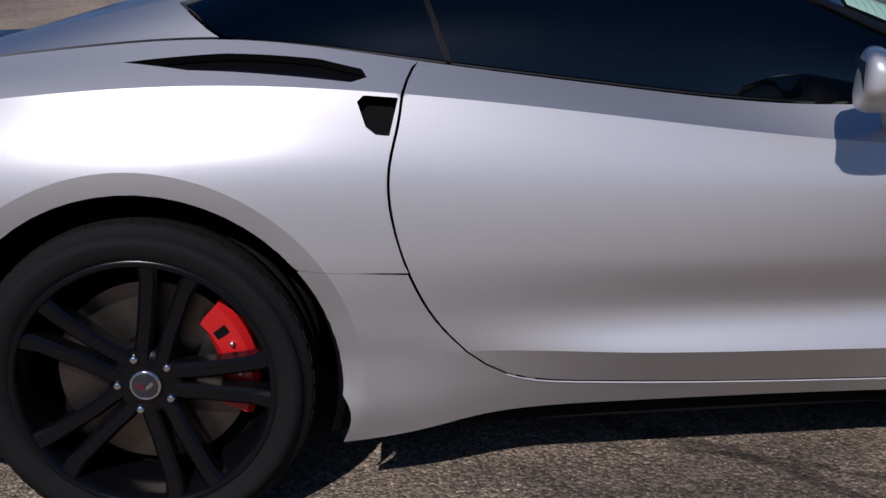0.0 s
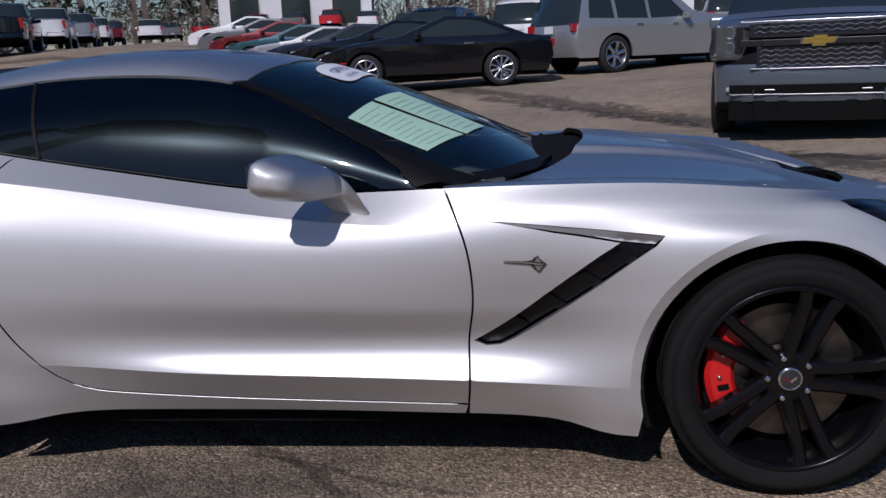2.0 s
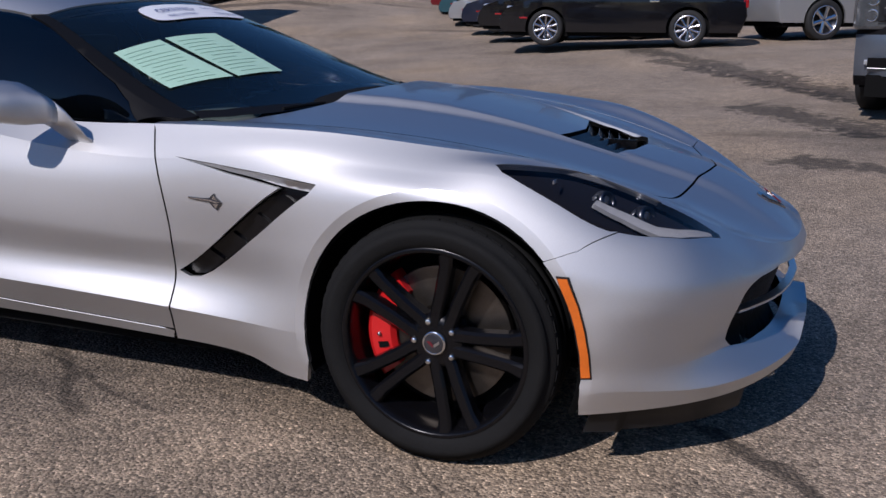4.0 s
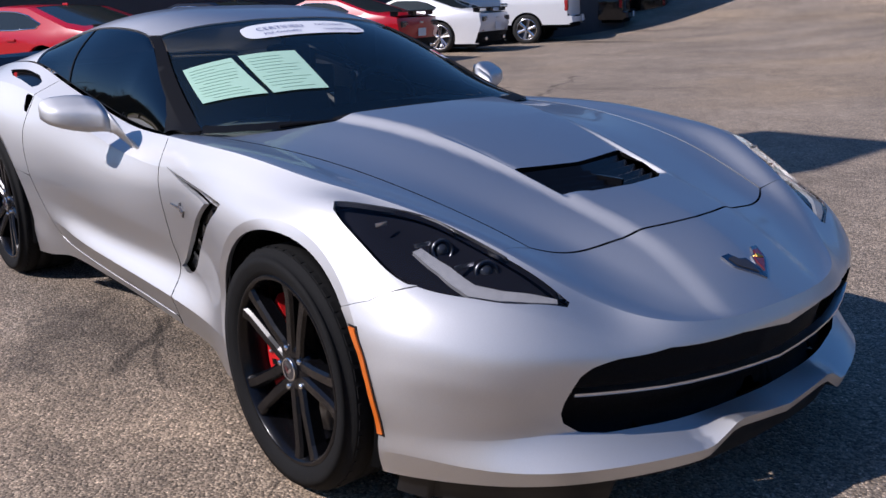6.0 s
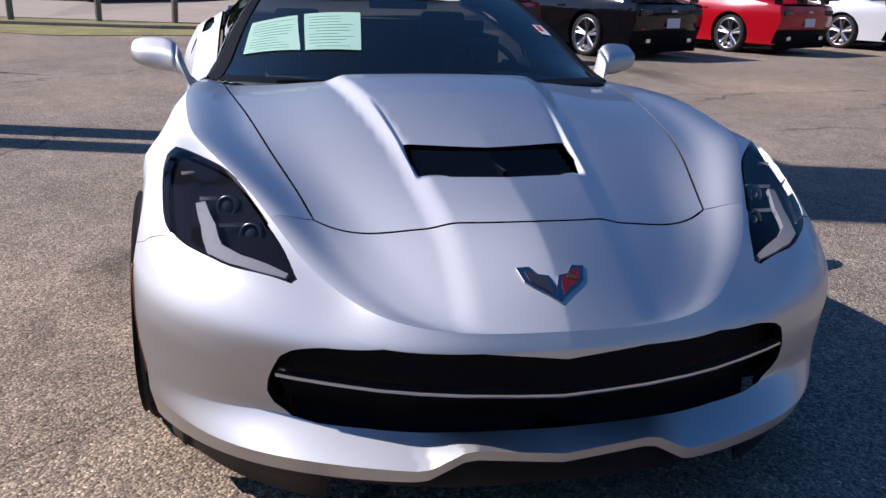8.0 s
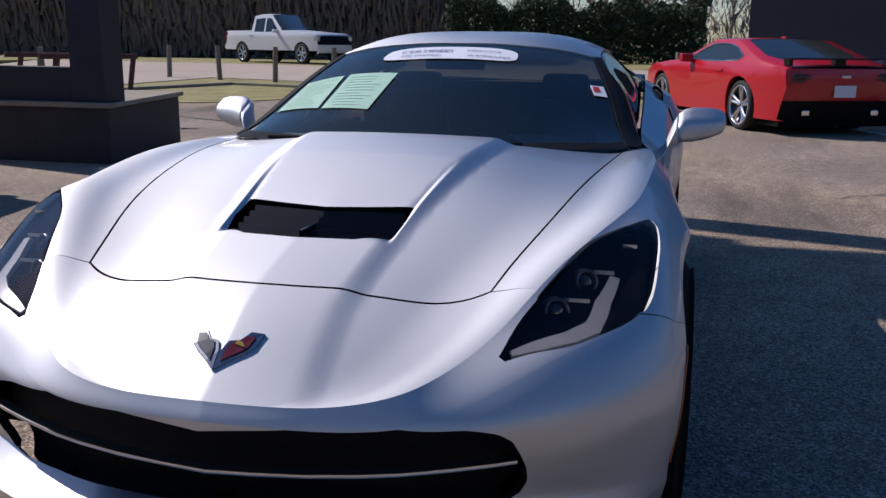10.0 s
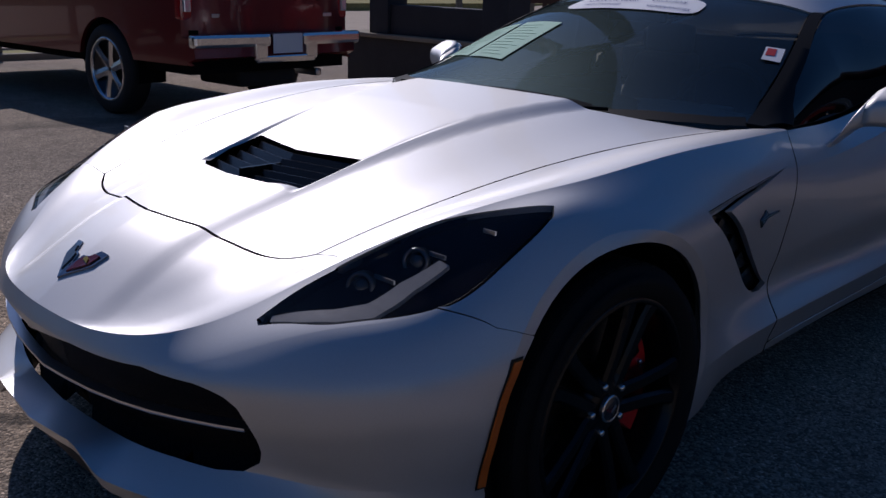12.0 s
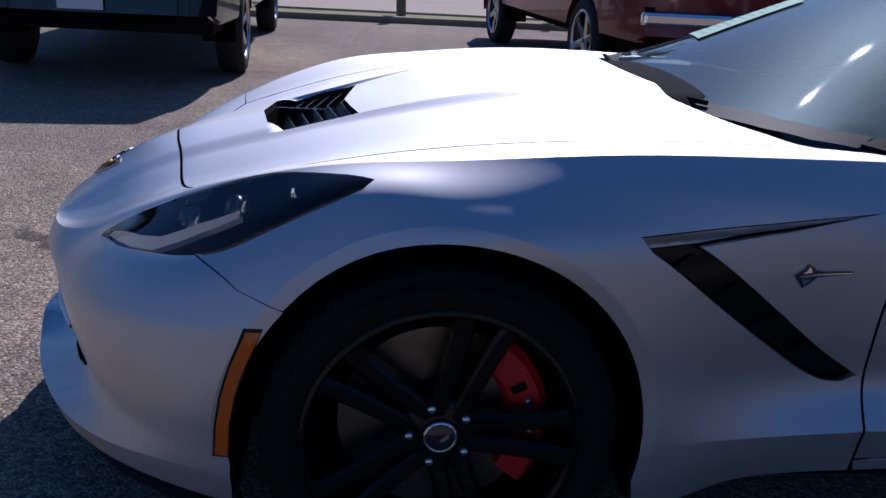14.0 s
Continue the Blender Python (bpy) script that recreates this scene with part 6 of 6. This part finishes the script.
# the angled row beyond
saloon(pose(-1.2, 15.6, .54, 0, 0, 187), BLACK_PAINT, "black two-door car with alloy wheels")
for k, (colr, lab) in enumerate(((BLACK_PAINT, "black car parked in an angled row"), (NAVY, "dark navy car parked in an angled row"), (FAR_SILVER, "silver car parked in an angled row"), (TEAL, "dark teal car parked in an angled row"), (MAROON, "dark red car parked in an angled row"), (GREY, "grey car parked in an angled row"), (WHITE_PAINT, "white car parked in an angled row"))):
    x, y = -1.2 - 1.45 * (k + 1), 15.6 + 2.95 * (k + 1)
    saloon(at(x, y, 190), colr, lab)
sport_utility(pose(.75, 17.4, .64, 0, 0, 34), FAR_SILVER, "silver utility vehicle with chrome wheels", wb=3.1, height=1.78)
sport_utility(at(-.6, 26, 80), WHITE_PAINT, "white family van seen from behind", wb=3.0, height=1.75)
sport_utility(at(-3.4, 27.5, 80), NAVY, "dark blue family van seen from behind", wb=3.0, height=1.72)
sport_utility(at(6.5, 30, 85), GREY, "grey family van seen from behind", wb=3.0, height=1.72)

# coupes and trucks in the row along the far side
for x, y, colr, lab, al in ((-11.35, 1.85, RED, "bright red coupe with rear wing", None), (-12.40, 5.08, BLACK_PAINT, "black coupe with rear wing and alloy wheels", ALLOY), (-13.68, 8.45, RED, "bright red coupe with rear wing", None), (-15.1, 11.85, WHITE_PAINT, "white coupe with rear wing", None)):
    muscle_coupe(pose(x - .36, y + .85, 0, 0, 0, 203), colr, lab, al)
for k, (colr, lab) in enumerate(((WHITE_PAINT, "white pickup truck parked in the row"), (BLACK_PAINT, "black pickup truck parked in the row"), (BLACK_PAINT, "black pickup truck parked in the row"), (GREY, "grey pickup truck parked in the row"), (WHITE_PAINT, "white pickup truck parked in the row"), (NAVY, "navy pickup truck parked in the row"), (GREY, "grey pickup truck parked in the row"), (BLACK_PAINT, "black pickup truck parked in the row"))):
    x, y = -16.4 - 1.2 * k, 16.3 + 3.6 * k
    pickup(pose(x, y, 0.0 if k < 3 else ground_z(x, y), 0, 0, 212), colr, lab, wb=3.6, height=1.86, width=2.0, chrome_bumper=k % 2 == 0)

# trucks that stand with their tails to the sports car
pickup(pose(-2.87, -5.93, 0, 0, 0, -85), MAROON, "dark red pickup truck with chrome rear bumper", wb=3.26, width=1.9, rear_detail=True, chrome_bumper=False, group="trucks by the fence")
b = pickup(pose(2.00, -5.72, 0, 0, 0, -90), BLACK_PAINT, "black pickup truck seen from behind", wb=3.6, width=2.04, chrome_bumper=True, height=1.88, group="trucks by the fence")
# far trucks up the slope
for k, (x, y) in enumerate(((-18.8, 27.9), (-20.8, 34.8), (-23.7, 43.4), (-27.2, 52.8), (-30.5, 62.3), (-29.1, 66.2), (-33.0, 80.8), (-32.2, 86.4), (-29.0, 91.0))):
    pickup(at(x, y, 112), (BLACK_PAINT, WHITE_PAINT, FAR_SILVER, WHITE_PAINT, MAROON, WHITE_PAINT, GREY, RED, FAR_SILVER)[k], ("black pickup truck", "white pickup truck", "silver pickup truck", "white pickup truck", "dark red pickup truck", "white pickup truck", "grey pickup truck", "red pickup truck", "silver pickup truck")[k] + " parked up the slope", wb=3.5, chrome_bumper=True)
for k in range(7):
    x, y = -23 + 3.1 * k, 74 + .5 * k
    pickup(at(x, y, 95), (RED, GREY, RED, WHITE_PAINT, BLACK_PAINT, RED, FAR_SILVER)[k], ("red", "grey", "red", "white", "black", "red", "silver")[k] + " pickup truck far up the car park", wb=3.4)
pickup(pose(-33.0, -15.4, .30, 0, 0, 63), WHITE_PAINT, "white work truck standing on the verge", wb=3.6, height=1.86, group="trucks on the road")

# ---- painted bay lines and a manhole cover ----
LINE_PAINT = material("line_paint", (0.62, 0.62, 0.60), rough=.8, vary=.3, scale=9)
for k, (x, y) in enumerate(((-11.35, 3.75), (-12.45, 7.0), (-13.9, 10.4), (-15.4, 14.2))):
    bm = bmesh.new()
    box(bm, -.2, 5.0, -.05, .05, 0, .004)
    ob = tagged(part("bay_line", bm, LINE_PAINT, None), "worn white painted parking bay line", "road marking", "parking bay lines")
    ob.matrix_basis = pose(x, y, .001, 0, 0, 203)
IRON = material("cast_iron", (0.05, 0.045, 0.04), rough=.6, metal=.4, vary=.3, scale=14, bump=.6, bump_scale=40)
bm = bmesh.new()
ring(bm, [(.001, .012), (.29, .012), (.295, .006), (.31, .006), (.315, .012), (.36, .010), (.37, 0)], 36, axis="z")
cover = tagged(part("manhole_cover", bm, IRON, None), "dark cast-iron manhole cover in the asphalt", "manhole cover")
cover.matrix_basis = pose(-11.0, 4.55, .001)

# a thin pole's cast shadow, laid on the asphalt as a dark strip
POLE_SHADE = material("tar", (0.012, 0.012, 0.012), rough=.7, vary=.2, scale=12)
bm = bmesh.new()
box(bm, 0, 3.25, -.022, .022, -.004, .004)
ob = tagged(part("tar_joint", bm, POLE_SHADE, None), "thin straight dark strip laid on the asphalt as a pole's cast shadow", "road marking", kind="structure")
ob.matrix_basis = pose(-10.5, -6.2, .002, 0, 0, math.degrees(math.atan2(2.88, 1.44)))

# ---- fence, planter, verge ----
WOOD = material("weathered_post", (0.20, 0.17, 0.14), rough=.85, vary=.3, scale=6, bump=.3, bump_scale=60)
CONCRETE = material("tan_concrete", (0.42, 0.34, 0.26), rough=.9, vary=.12, scale=.8, bump=.2)
RAIL_WOOD = material("dark_timber", (0.06, 0.045, 0.035), rough=.9, vary=.3, scale=3, bump=.2)
GRASS = material("dry_grass", (0.27, 0.235, 0.085), rough=.95, vary=.45, scale=1.5, bump=.6, bump_scale=30)
CURB = material("curb", (0.30, 0.26, 0.19), rough=.9, vary=.2, scale=2)
DARK_STONE = material("dark_cladding", (0.030, 0.030, 0.033), rough=.7, vary=.25, scale=4)
POST_LINE = [(-20.45 - .80 * k, -5.72 - 2.12 * k) for k in range(0, 5)] + [(-20.35, -3.8), (-20.2, -2.1), (-20.05, -.5), (-20.0, 1.1)] + [(-14.8 + 2.35 * k, -12.1 + .05 * k) for k in range(12)]
first = None
for x, y in POST_LINE:
    if first is None:
        bm = bmesh.new()
        rows = [[bm.verts.new(((.075 - .01 * (z > .8)) * math.cos(a), (.075 - .01 * (z > .8)) * math.sin(a), z)) for a in np.linspace(0, 2 * math.pi, 10, endpoint=False)] for z in (-.1, .3, .7, .95, 1.0)]
        for a, c in zip(rows, rows[1:]):
            for i in range(10):
                bm.faces.new((a[i], a[(i + 1) % 10], c[(i + 1) % 10], c[i]))
        bm.faces.new(rows[-1])
        first = tagged(part("fence_post", bm, WOOD, None, smooth=False), "short weathered wooden fence post", "post", "posts along the verge")
        first.matrix_basis = pose(x, y, 0, 1, 2, 0)
    else:
        copy_thing(first, pose(x, y, 0, random.uniform(-3, 3), random.uniform(-3, 3), random.uniform(0, 90)))


def slab(name, pts, z, mat, label, thick=.05):
    bm = bmesh.new()
    top_ = [bm.verts.new((x, y, z)) for x, y in pts]
    bot = [bm.verts.new((x, y, z - thick)) for x, y in pts]
    bm.faces.new(top_)
    for i in range(len(pts)):
        bm.faces.new((top_[i], bot[i], bot[(i + 1) % len(pts)], top_[(i + 1) % len(pts)]))
    bmesh.ops.recalc_face_normals(bm, faces=bm.faces)
    return tagged(part(name, bm, mat, None), label, name.split("_")[0], kind="structure")


slab("verge", [(-16.6, 3.0), (-16.2, 1.0), (-15.9, -1.0), (-15.9, -2.2), (-15.4, -3.9), (-16.3, -5.3), (-15.6, -6.5), (-13.9, -7.4), (-13.2, -8.6), (-14.2, -10.3), (-16.5, -11.4), (14, -10.9), (14, -12.3), (-15.5, -12.8), (-24.3, -13.2), (-20.1, 3.0)], .015, GRASS, "dry grass verge beside the car park")
slab("road", [(-24.0, -12.9), (-15, -12.9), (30, -12.4), (30, -24), (-26.5, -25), (-26.0, -16)], .035, CONCRETE, "sunlit tan concrete road")
ROAD_NEAR = [(-19.9, 5), (-20.25, -2.5), (-21.1, -5.2), (-22.1, -8), (-23.1, -10.3), (-24.0, -12.9), (-26.0, -16), (-26.5, -25)]
ROAD_FAR = [(-30.5, 5), (-29.6, -1.1), (-24.9, -4.7), (-25.6, -7.4), (-27.7, -9.7), (-29.4, -11.9), (-30.3, -15), (-32, -25)]
tagged(mesh_object("road_slope", [(x, y, .03) for x, y in ROAD_NEAR] + [(x, y, .296) for x, y in ROAD_FAR], [(k + 1, k, k + 8, k + 9) for k in range(7)], CONCRETE, smooth=False), "sunlit tan concrete road rising to the far verge", "road", kind="structure")
slab("verge_far", ROAD_FAR + [(30, -24), (60, -60), (-90, -60), (-90, 8), (-30.5, 8)], .30, GRASS, "grass beyond the road", thick=.32)
for a, c in (((-17.9, 3.0), (-17.9, -2.2)), ((-17.9, -2.2), (-19.0, -6.6)), ((-19.0, -6.6), (-20.2, -10.4)), ((-20.2, -10.4), (-16.5, -11.4)), ((-16.5, -11.4), (14, -10.9))):
    d = Vector((c[0] - a[0], c[1] - a[1], 0))
    bm = bmesh.new()
    box(bm, 0, d.length, -.08, .08, -.05, .09)
    bevel(bm, .025)
    ob = tagged(part("curb", bm, CURB, None), "low weathered curb at the edge of the asphalt", "curb", kind="structure")
    ob.matrix_basis = pose(a[0], a[1], 0, 0, 0, math.degrees(math.atan2(d.y, d.x)))

for a, c in (((-24.95, -4.6), (-29.7, -1.0)), ((-24.95, -4.6), (-25.9, -6.6))):
    d = Vector((c[0] - a[0], c[1] - a[1], 0))
    bm = bmesh.new()
    box(bm, 0, d.length, -.10, .10, -.05, .17)
    bevel(bm, .03)
    ob = tagged(part("edging", bm, RAIL_WOOD, None), "dark timber edging of a planted bed", "edging", kind="structure")
    ob.matrix_basis = pose(a[0], a[1], .30, 0, 0, math.degrees(math.atan2(d.y, d.x)))
rail_fence = tagged(new("rail_fence"), "low grey wooden rail fence on the far verge", "fence")
RAIL_A, RAIL_B = Vector((-34.3, -9.1, .30)), Vector((-32.2, -3.0, .30))
rail_fence.matrix_basis = pose(RAIL_A.x, RAIL_A.y, RAIL_A.z, 0, 0, math.degrees(math.atan2(6.1, 2.1)))
for k in range(4):
    bm = bmesh.new()
    box(bm, k * 2.13 - .06, k * 2.13 + .06, -.06, .06, -.1, .46)
    bevel(bm, .01)
    part("post", bm, WOOD, rail_fence)
for z in (.17, .40):
    bm = bmesh.new()
    box(bm, -.3, 6.7, .06, .11, z - .045, z + .045)
    bevel(bm, .01)
    part("rail", bm, WOOD, rail_fence)

planter = tagged(new("planter"), "dark clad sign base with two square pillars", "planter")
# pillar tops and sign box are out of view, sized to cast ground shadows
for nm, dims in (("base", (-7.5, -5.45, -6.95, -4.35, 0, .54)), ("coping", (-7.55, -5.40, -7.0, -4.3, .54, .59)), ("pillar", (-5.80, -5.46, -4.74, -4.38, .59, 7.0)), ("pillar", (-5.76, -5.46, -6.55, -6.22, .59, 7.0)), ("sill", (-5.72, -5.50, -6.22, -4.74, .59, .92)), ("sign_box", (-5.6, -4.30, -6.3, -4.9, 7.0, 9.6))):
    bm = bmesh.new()
    box(bm, *dims)
    if nm in ("base", "coping"):          # the base is sheared to fit the camera's view
        for v in bm.verts:
            v.co.y += .2 * (v.co.x + 5.45)
    bevel(bm, .012)
    part(nm, bm, CURB if nm == "coping" else DARK_STONE, planter)

# ---- buildings and woods ----
SIDING = material("dark_siding", (0.045, 0.05, 0.06), rough=.7, vary=.12, scale=1.2)
WHITE_METAL = material("white_metal_wall", (0.66, 0.67, 0.68), rough=.6, vary=.06, scale=1)
ROOF = material("roof_metal", (0.20, 0.20, 0.21), rough=.6, vary=.15, scale=2)
BLUE_SIGN = material("blue_fascia", (0.02, 0.12, 0.45), rough=.4)


def building(label, x, y, heading, length, depth, height, wall, rows, fascia=None):
    """A low commercial building; its long face looks along its own -y."""
    z = ground_z(x, y) - .3
    b_ = tagged(new("building"), label, "building")
    b_.matrix_basis = pose(x, y, z, 0, 0, heading)
    bm = bmesh.new()
    box(bm, -length / 2, length / 2, 0, depth, 0, height)
    part("wall", bm, wall, b_)
    bm = bmesh.new()
    vs = box(bm, -length / 2 - .4, length / 2 + .4, -.5, depth + .5, height, height + .25)
    for v in vs:
        if v.co.y > depth / 2:
            v.co.z += .9
    part("roof", bm, ROOF, b_)
    if fascia:
        bm = bmesh.new()
        box(bm, -length / 2, length / 2, -.12, -.004, height - 1.0, height - .1)
        part("fascia", bm, fascia, b_)
    for k in range(rows):
        cx = -length / 2 + length * (k + .5) / rows
        w2 = length / rows * .30
        bm = bmesh.new()
        box(bm, cx - w2, cx + w2, -.06, -.004, .9, height - 1.3)
        win_ = part("window", bm, WHITE_METAL, b_)
        bm = bmesh.new()
        box(bm, cx - w2 + .08, cx + w2 - .08, -.09, -.061, .98, height - 1.38)
        part("pane", bm, CAR_GLASS, win_)
    return b_


building("dark grey sales building with white framed windows", -27, 13, -100, 18, 9, 4.2, SIDING, 5)
building("long white metal workshop building", -20, 76, 12, 13, 12, 4.6, WHITE_METAL, 3)
building("white showroom with a blue band", 12, 50, -8, 24, 12, 5.0, WHITE_METAL, 6, BLUE_SIGN)

TWIG = material("bare_twigs", (0.16, 0.13, 0.11), rough=.95, vary=.3, scale=1)
PINE = material("pine_needles", (0.035, 0.06, 0.025), rough=.9, vary=.35, scale=2)


def bare_tree(rnd, verts, faces, x, y, z, h):
    """Adds a leafless tree: forked tapered limbs down to fine twigs."""
    def limb(p, d, length, r, level):
        q = p + d * length
        u = d.cross(Vector((.3, .2, 1))).normalized()
        v = d.cross(u)
        base = len(verts)
        for c, rr in ((p, r), (q, r * .55)):
            for k in range(3):
                a = 2 * math.pi * k / 3
                verts.append(tuple(c + (u * math.cos(a) + v * math.sin(a)) * rr))
        for k in range(3):
            faces.append((base + k, base + (k + 1) % 3, base + 3 + (k + 1) % 3, base + 3 + k))
        if level:
            for k in range(3 if level > 1 else 4):
                t = rnd.uniform(.45, 1.0)
                nd = (d + Vector((rnd.uniform(-.8, .8), rnd.uniform(-.8, .8), rnd.uniform(-.1, .7)))).normalized()
                limb(p + d * length * t, nd, length * rnd.uniform(.45, .75), r * .5, level - 1)
    limb(Vector((x, y, z)), Vector((rnd.uniform(-.06, .06), rnd.uniform(-.06, .06), 1)).normalized(), h * .45, h * .022, 4)


def pine_tree(rnd, verts, faces, x, y, z, h):
    """Adds an evergreen: drooping needle clumps round a stem."""
    for k in range(520):
        t = rnd.uniform(.12, 1)
        r = h * .20 * (1.05 - t) * rnd.uniform(.3, 1.1)
        a = rnd.uniform(0, 2 * math.pi)
        c = Vector((x + r * math.cos(a), y + r * math.sin(a), z + h * t))
        s_ = h * .045 * rnd.uniform(.6, 1.5)
        base = len(verts)
        for _ in range(3):
            verts.append(tuple(c + Vector((rnd.uniform(-1, 1), rnd.uniform(-1, 1), rnd.uniform(-.6, .5))) * s_))
        faces.append((base, base + 1, base + 2))


rnd = random.Random(7)
v1, f1, v2, f2 = [], [], [], []
for k in range(330):
    if k < 140:                            # up the slope
        a = rnd.uniform(radians(62), radians(140))
        dist = rnd.uniform(88, 150)
    elif k < 190:                         # beyond the road
        a = rnd.uniform(radians(175), radians(255))
        dist = rnd.uniform(60, 110)
    else:                                 # unseen trees round the rest, added to darken the mirrored horizon
        a = rnd.uniform(radians(255), radians(422))
        dist = rnd.uniform(58, 105)
    x, y = dist * math.cos(a), dist * math.sin(a)
    h = rnd.uniform(11, 21)
    if rnd.random() < .30:
        pine_tree(rnd, v2, f2, x, y, ground_z(x, y) - .3, h)
    else:
        bare_tree(rnd, v1, f1, x, y, ground_z(x, y) - .3, h)
tagged(mesh_object("bare_woods", v1, f1, TWIG, smooth=False), "bare grey-brown winter trees in the distance, some added out of view", "trees", kind="stuff")
tagged(mesh_object("evergreen_woods", v2, f2, PINE, smooth=False), "dark evergreens among the bare trees, some added out of view", "trees", kind="stuff")
v3, f3 = [], []
for k in range(80000):                    # undergrowth and twigs along the edge of the woods
    far = k % 3
    a = rnd.uniform(radians(60), radians(142)) if far else rnd.uniform(radians(172), radians(258))
    dist = rnd.uniform(84, 125) if far else rnd.uniform(52, 85)
    # unseen undergrowth, added like those trees to darken the mirrored horizon
    if k % 4 == 1:
        a, dist = rnd.uniform(radians(255), radians(422)), rnd.uniform(52, 90)
    x, y = dist * math.cos(a), dist * math.sin(a)
    high = abs(rnd.gauss(0, 3.2))
    c = Vector((x, y, ground_z(x, y) + high))
    d = Vector((rnd.uniform(-1, 1), rnd.uniform(-1, 1), rnd.uniform(-.3, 1.6))) * rnd.uniform(.4, 1.2)
    w_ = Vector((rnd.uniform(-1, 1), rnd.uniform(-1, 1), rnd.uniform(-.3, .3))) * rnd.uniform(.03, .10)
    base = len(v3)
    v3 += [tuple(c - w_), tuple(c + w_), tuple(c + d)]
    f3.append((base, base + 1, base + 2))
for k in range(26000):                    # brown thicket just behind the far verge
    q = rnd.random()
    x, y = -38.5 - 2 * q + rnd.uniform(-3, 0), -8.5 - 34 * q
    c = Vector((x, y, .3 + rnd.uniform(0, 1) ** 1.5 * 4.5))
    d = Vector((rnd.uniform(-.35, .35), rnd.uniform(-.35, .35), rnd.uniform(.3, 1.5)))
    w_ = Vector((rnd.uniform(-.06, .06), rnd.uniform(.04, .14), 0))
    base = len(v3)
    v3 += [tuple(c - w_), tuple(c + w_), tuple(c + d)]
    f3.append((base, base + 1, base + 2))
tagged(mesh_object("undergrowth", v3, f3, TWIG, smooth=False), "tangled brown undergrowth at the wood's edge, some added out of view", "bushes", kind="stuff")


v4, f4 = [], []
for k in range(26000):                    # clipped evergreen hedge along the far verge
    q = rnd.random()
    bulge = .25 * math.sin(q * 21) + .18 * math.sin(q * 47)
    high = rnd.random() ** .8 * (2.6 + bulge)
    c = Vector((-37.0 - 3.2 * q + rnd.uniform(-1.4, .2) + .3 * bulge, -8.6 + 11 * q, .3 + high))
    s_ = rnd.uniform(.06, .17)
    base = len(v4)
    for _ in range(3):
        v4.append(tuple(c + Vector((rnd.uniform(-1, 1), rnd.uniform(-1, 1), rnd.uniform(-1, 1))) * s_))
    f4.append((base, base + 1, base + 2))
tagged(mesh_object("hedge", v4, f4, PINE, smooth=False), "dark evergreen hedge beyond the road", "hedge", kind="stuff")


# ---- wooden racks that lean behind the sign ----
RACK_WOOD = material("stained_wood", (0.10, 0.045, 0.03), rough=.7, vary=.25, scale=5, bump=.2)
for x, y, turn in ((-8.9, -6.9, 40), (-9.6, -8.0, 46)):
    rack = tagged(new("wooden_rack"), "open dark brown wooden rack behind the sign", "rack", "racks behind the sign")
    rack.matrix_basis = pose(x, y, 0, 0, 0, turn)
    for u in (-.55, -.05, .45):
        bm = bmesh.new()
        box(bm, -.03, .03, u - .035, u + .035, 0, .98)
        for v in bm.verts:
            v.co.y += .16 * v.co.z
        bevel(bm, .006)
        part("upright", bm, RACK_WOOD, rack)
    for z in (.12, .95):
        bm = bmesh.new()
        box(bm, -.035, .035, -.62, .66, z - .035, z + .035)
        bevel(bm, .006)
        part("crossbar", bm, RACK_WOOD, rack)
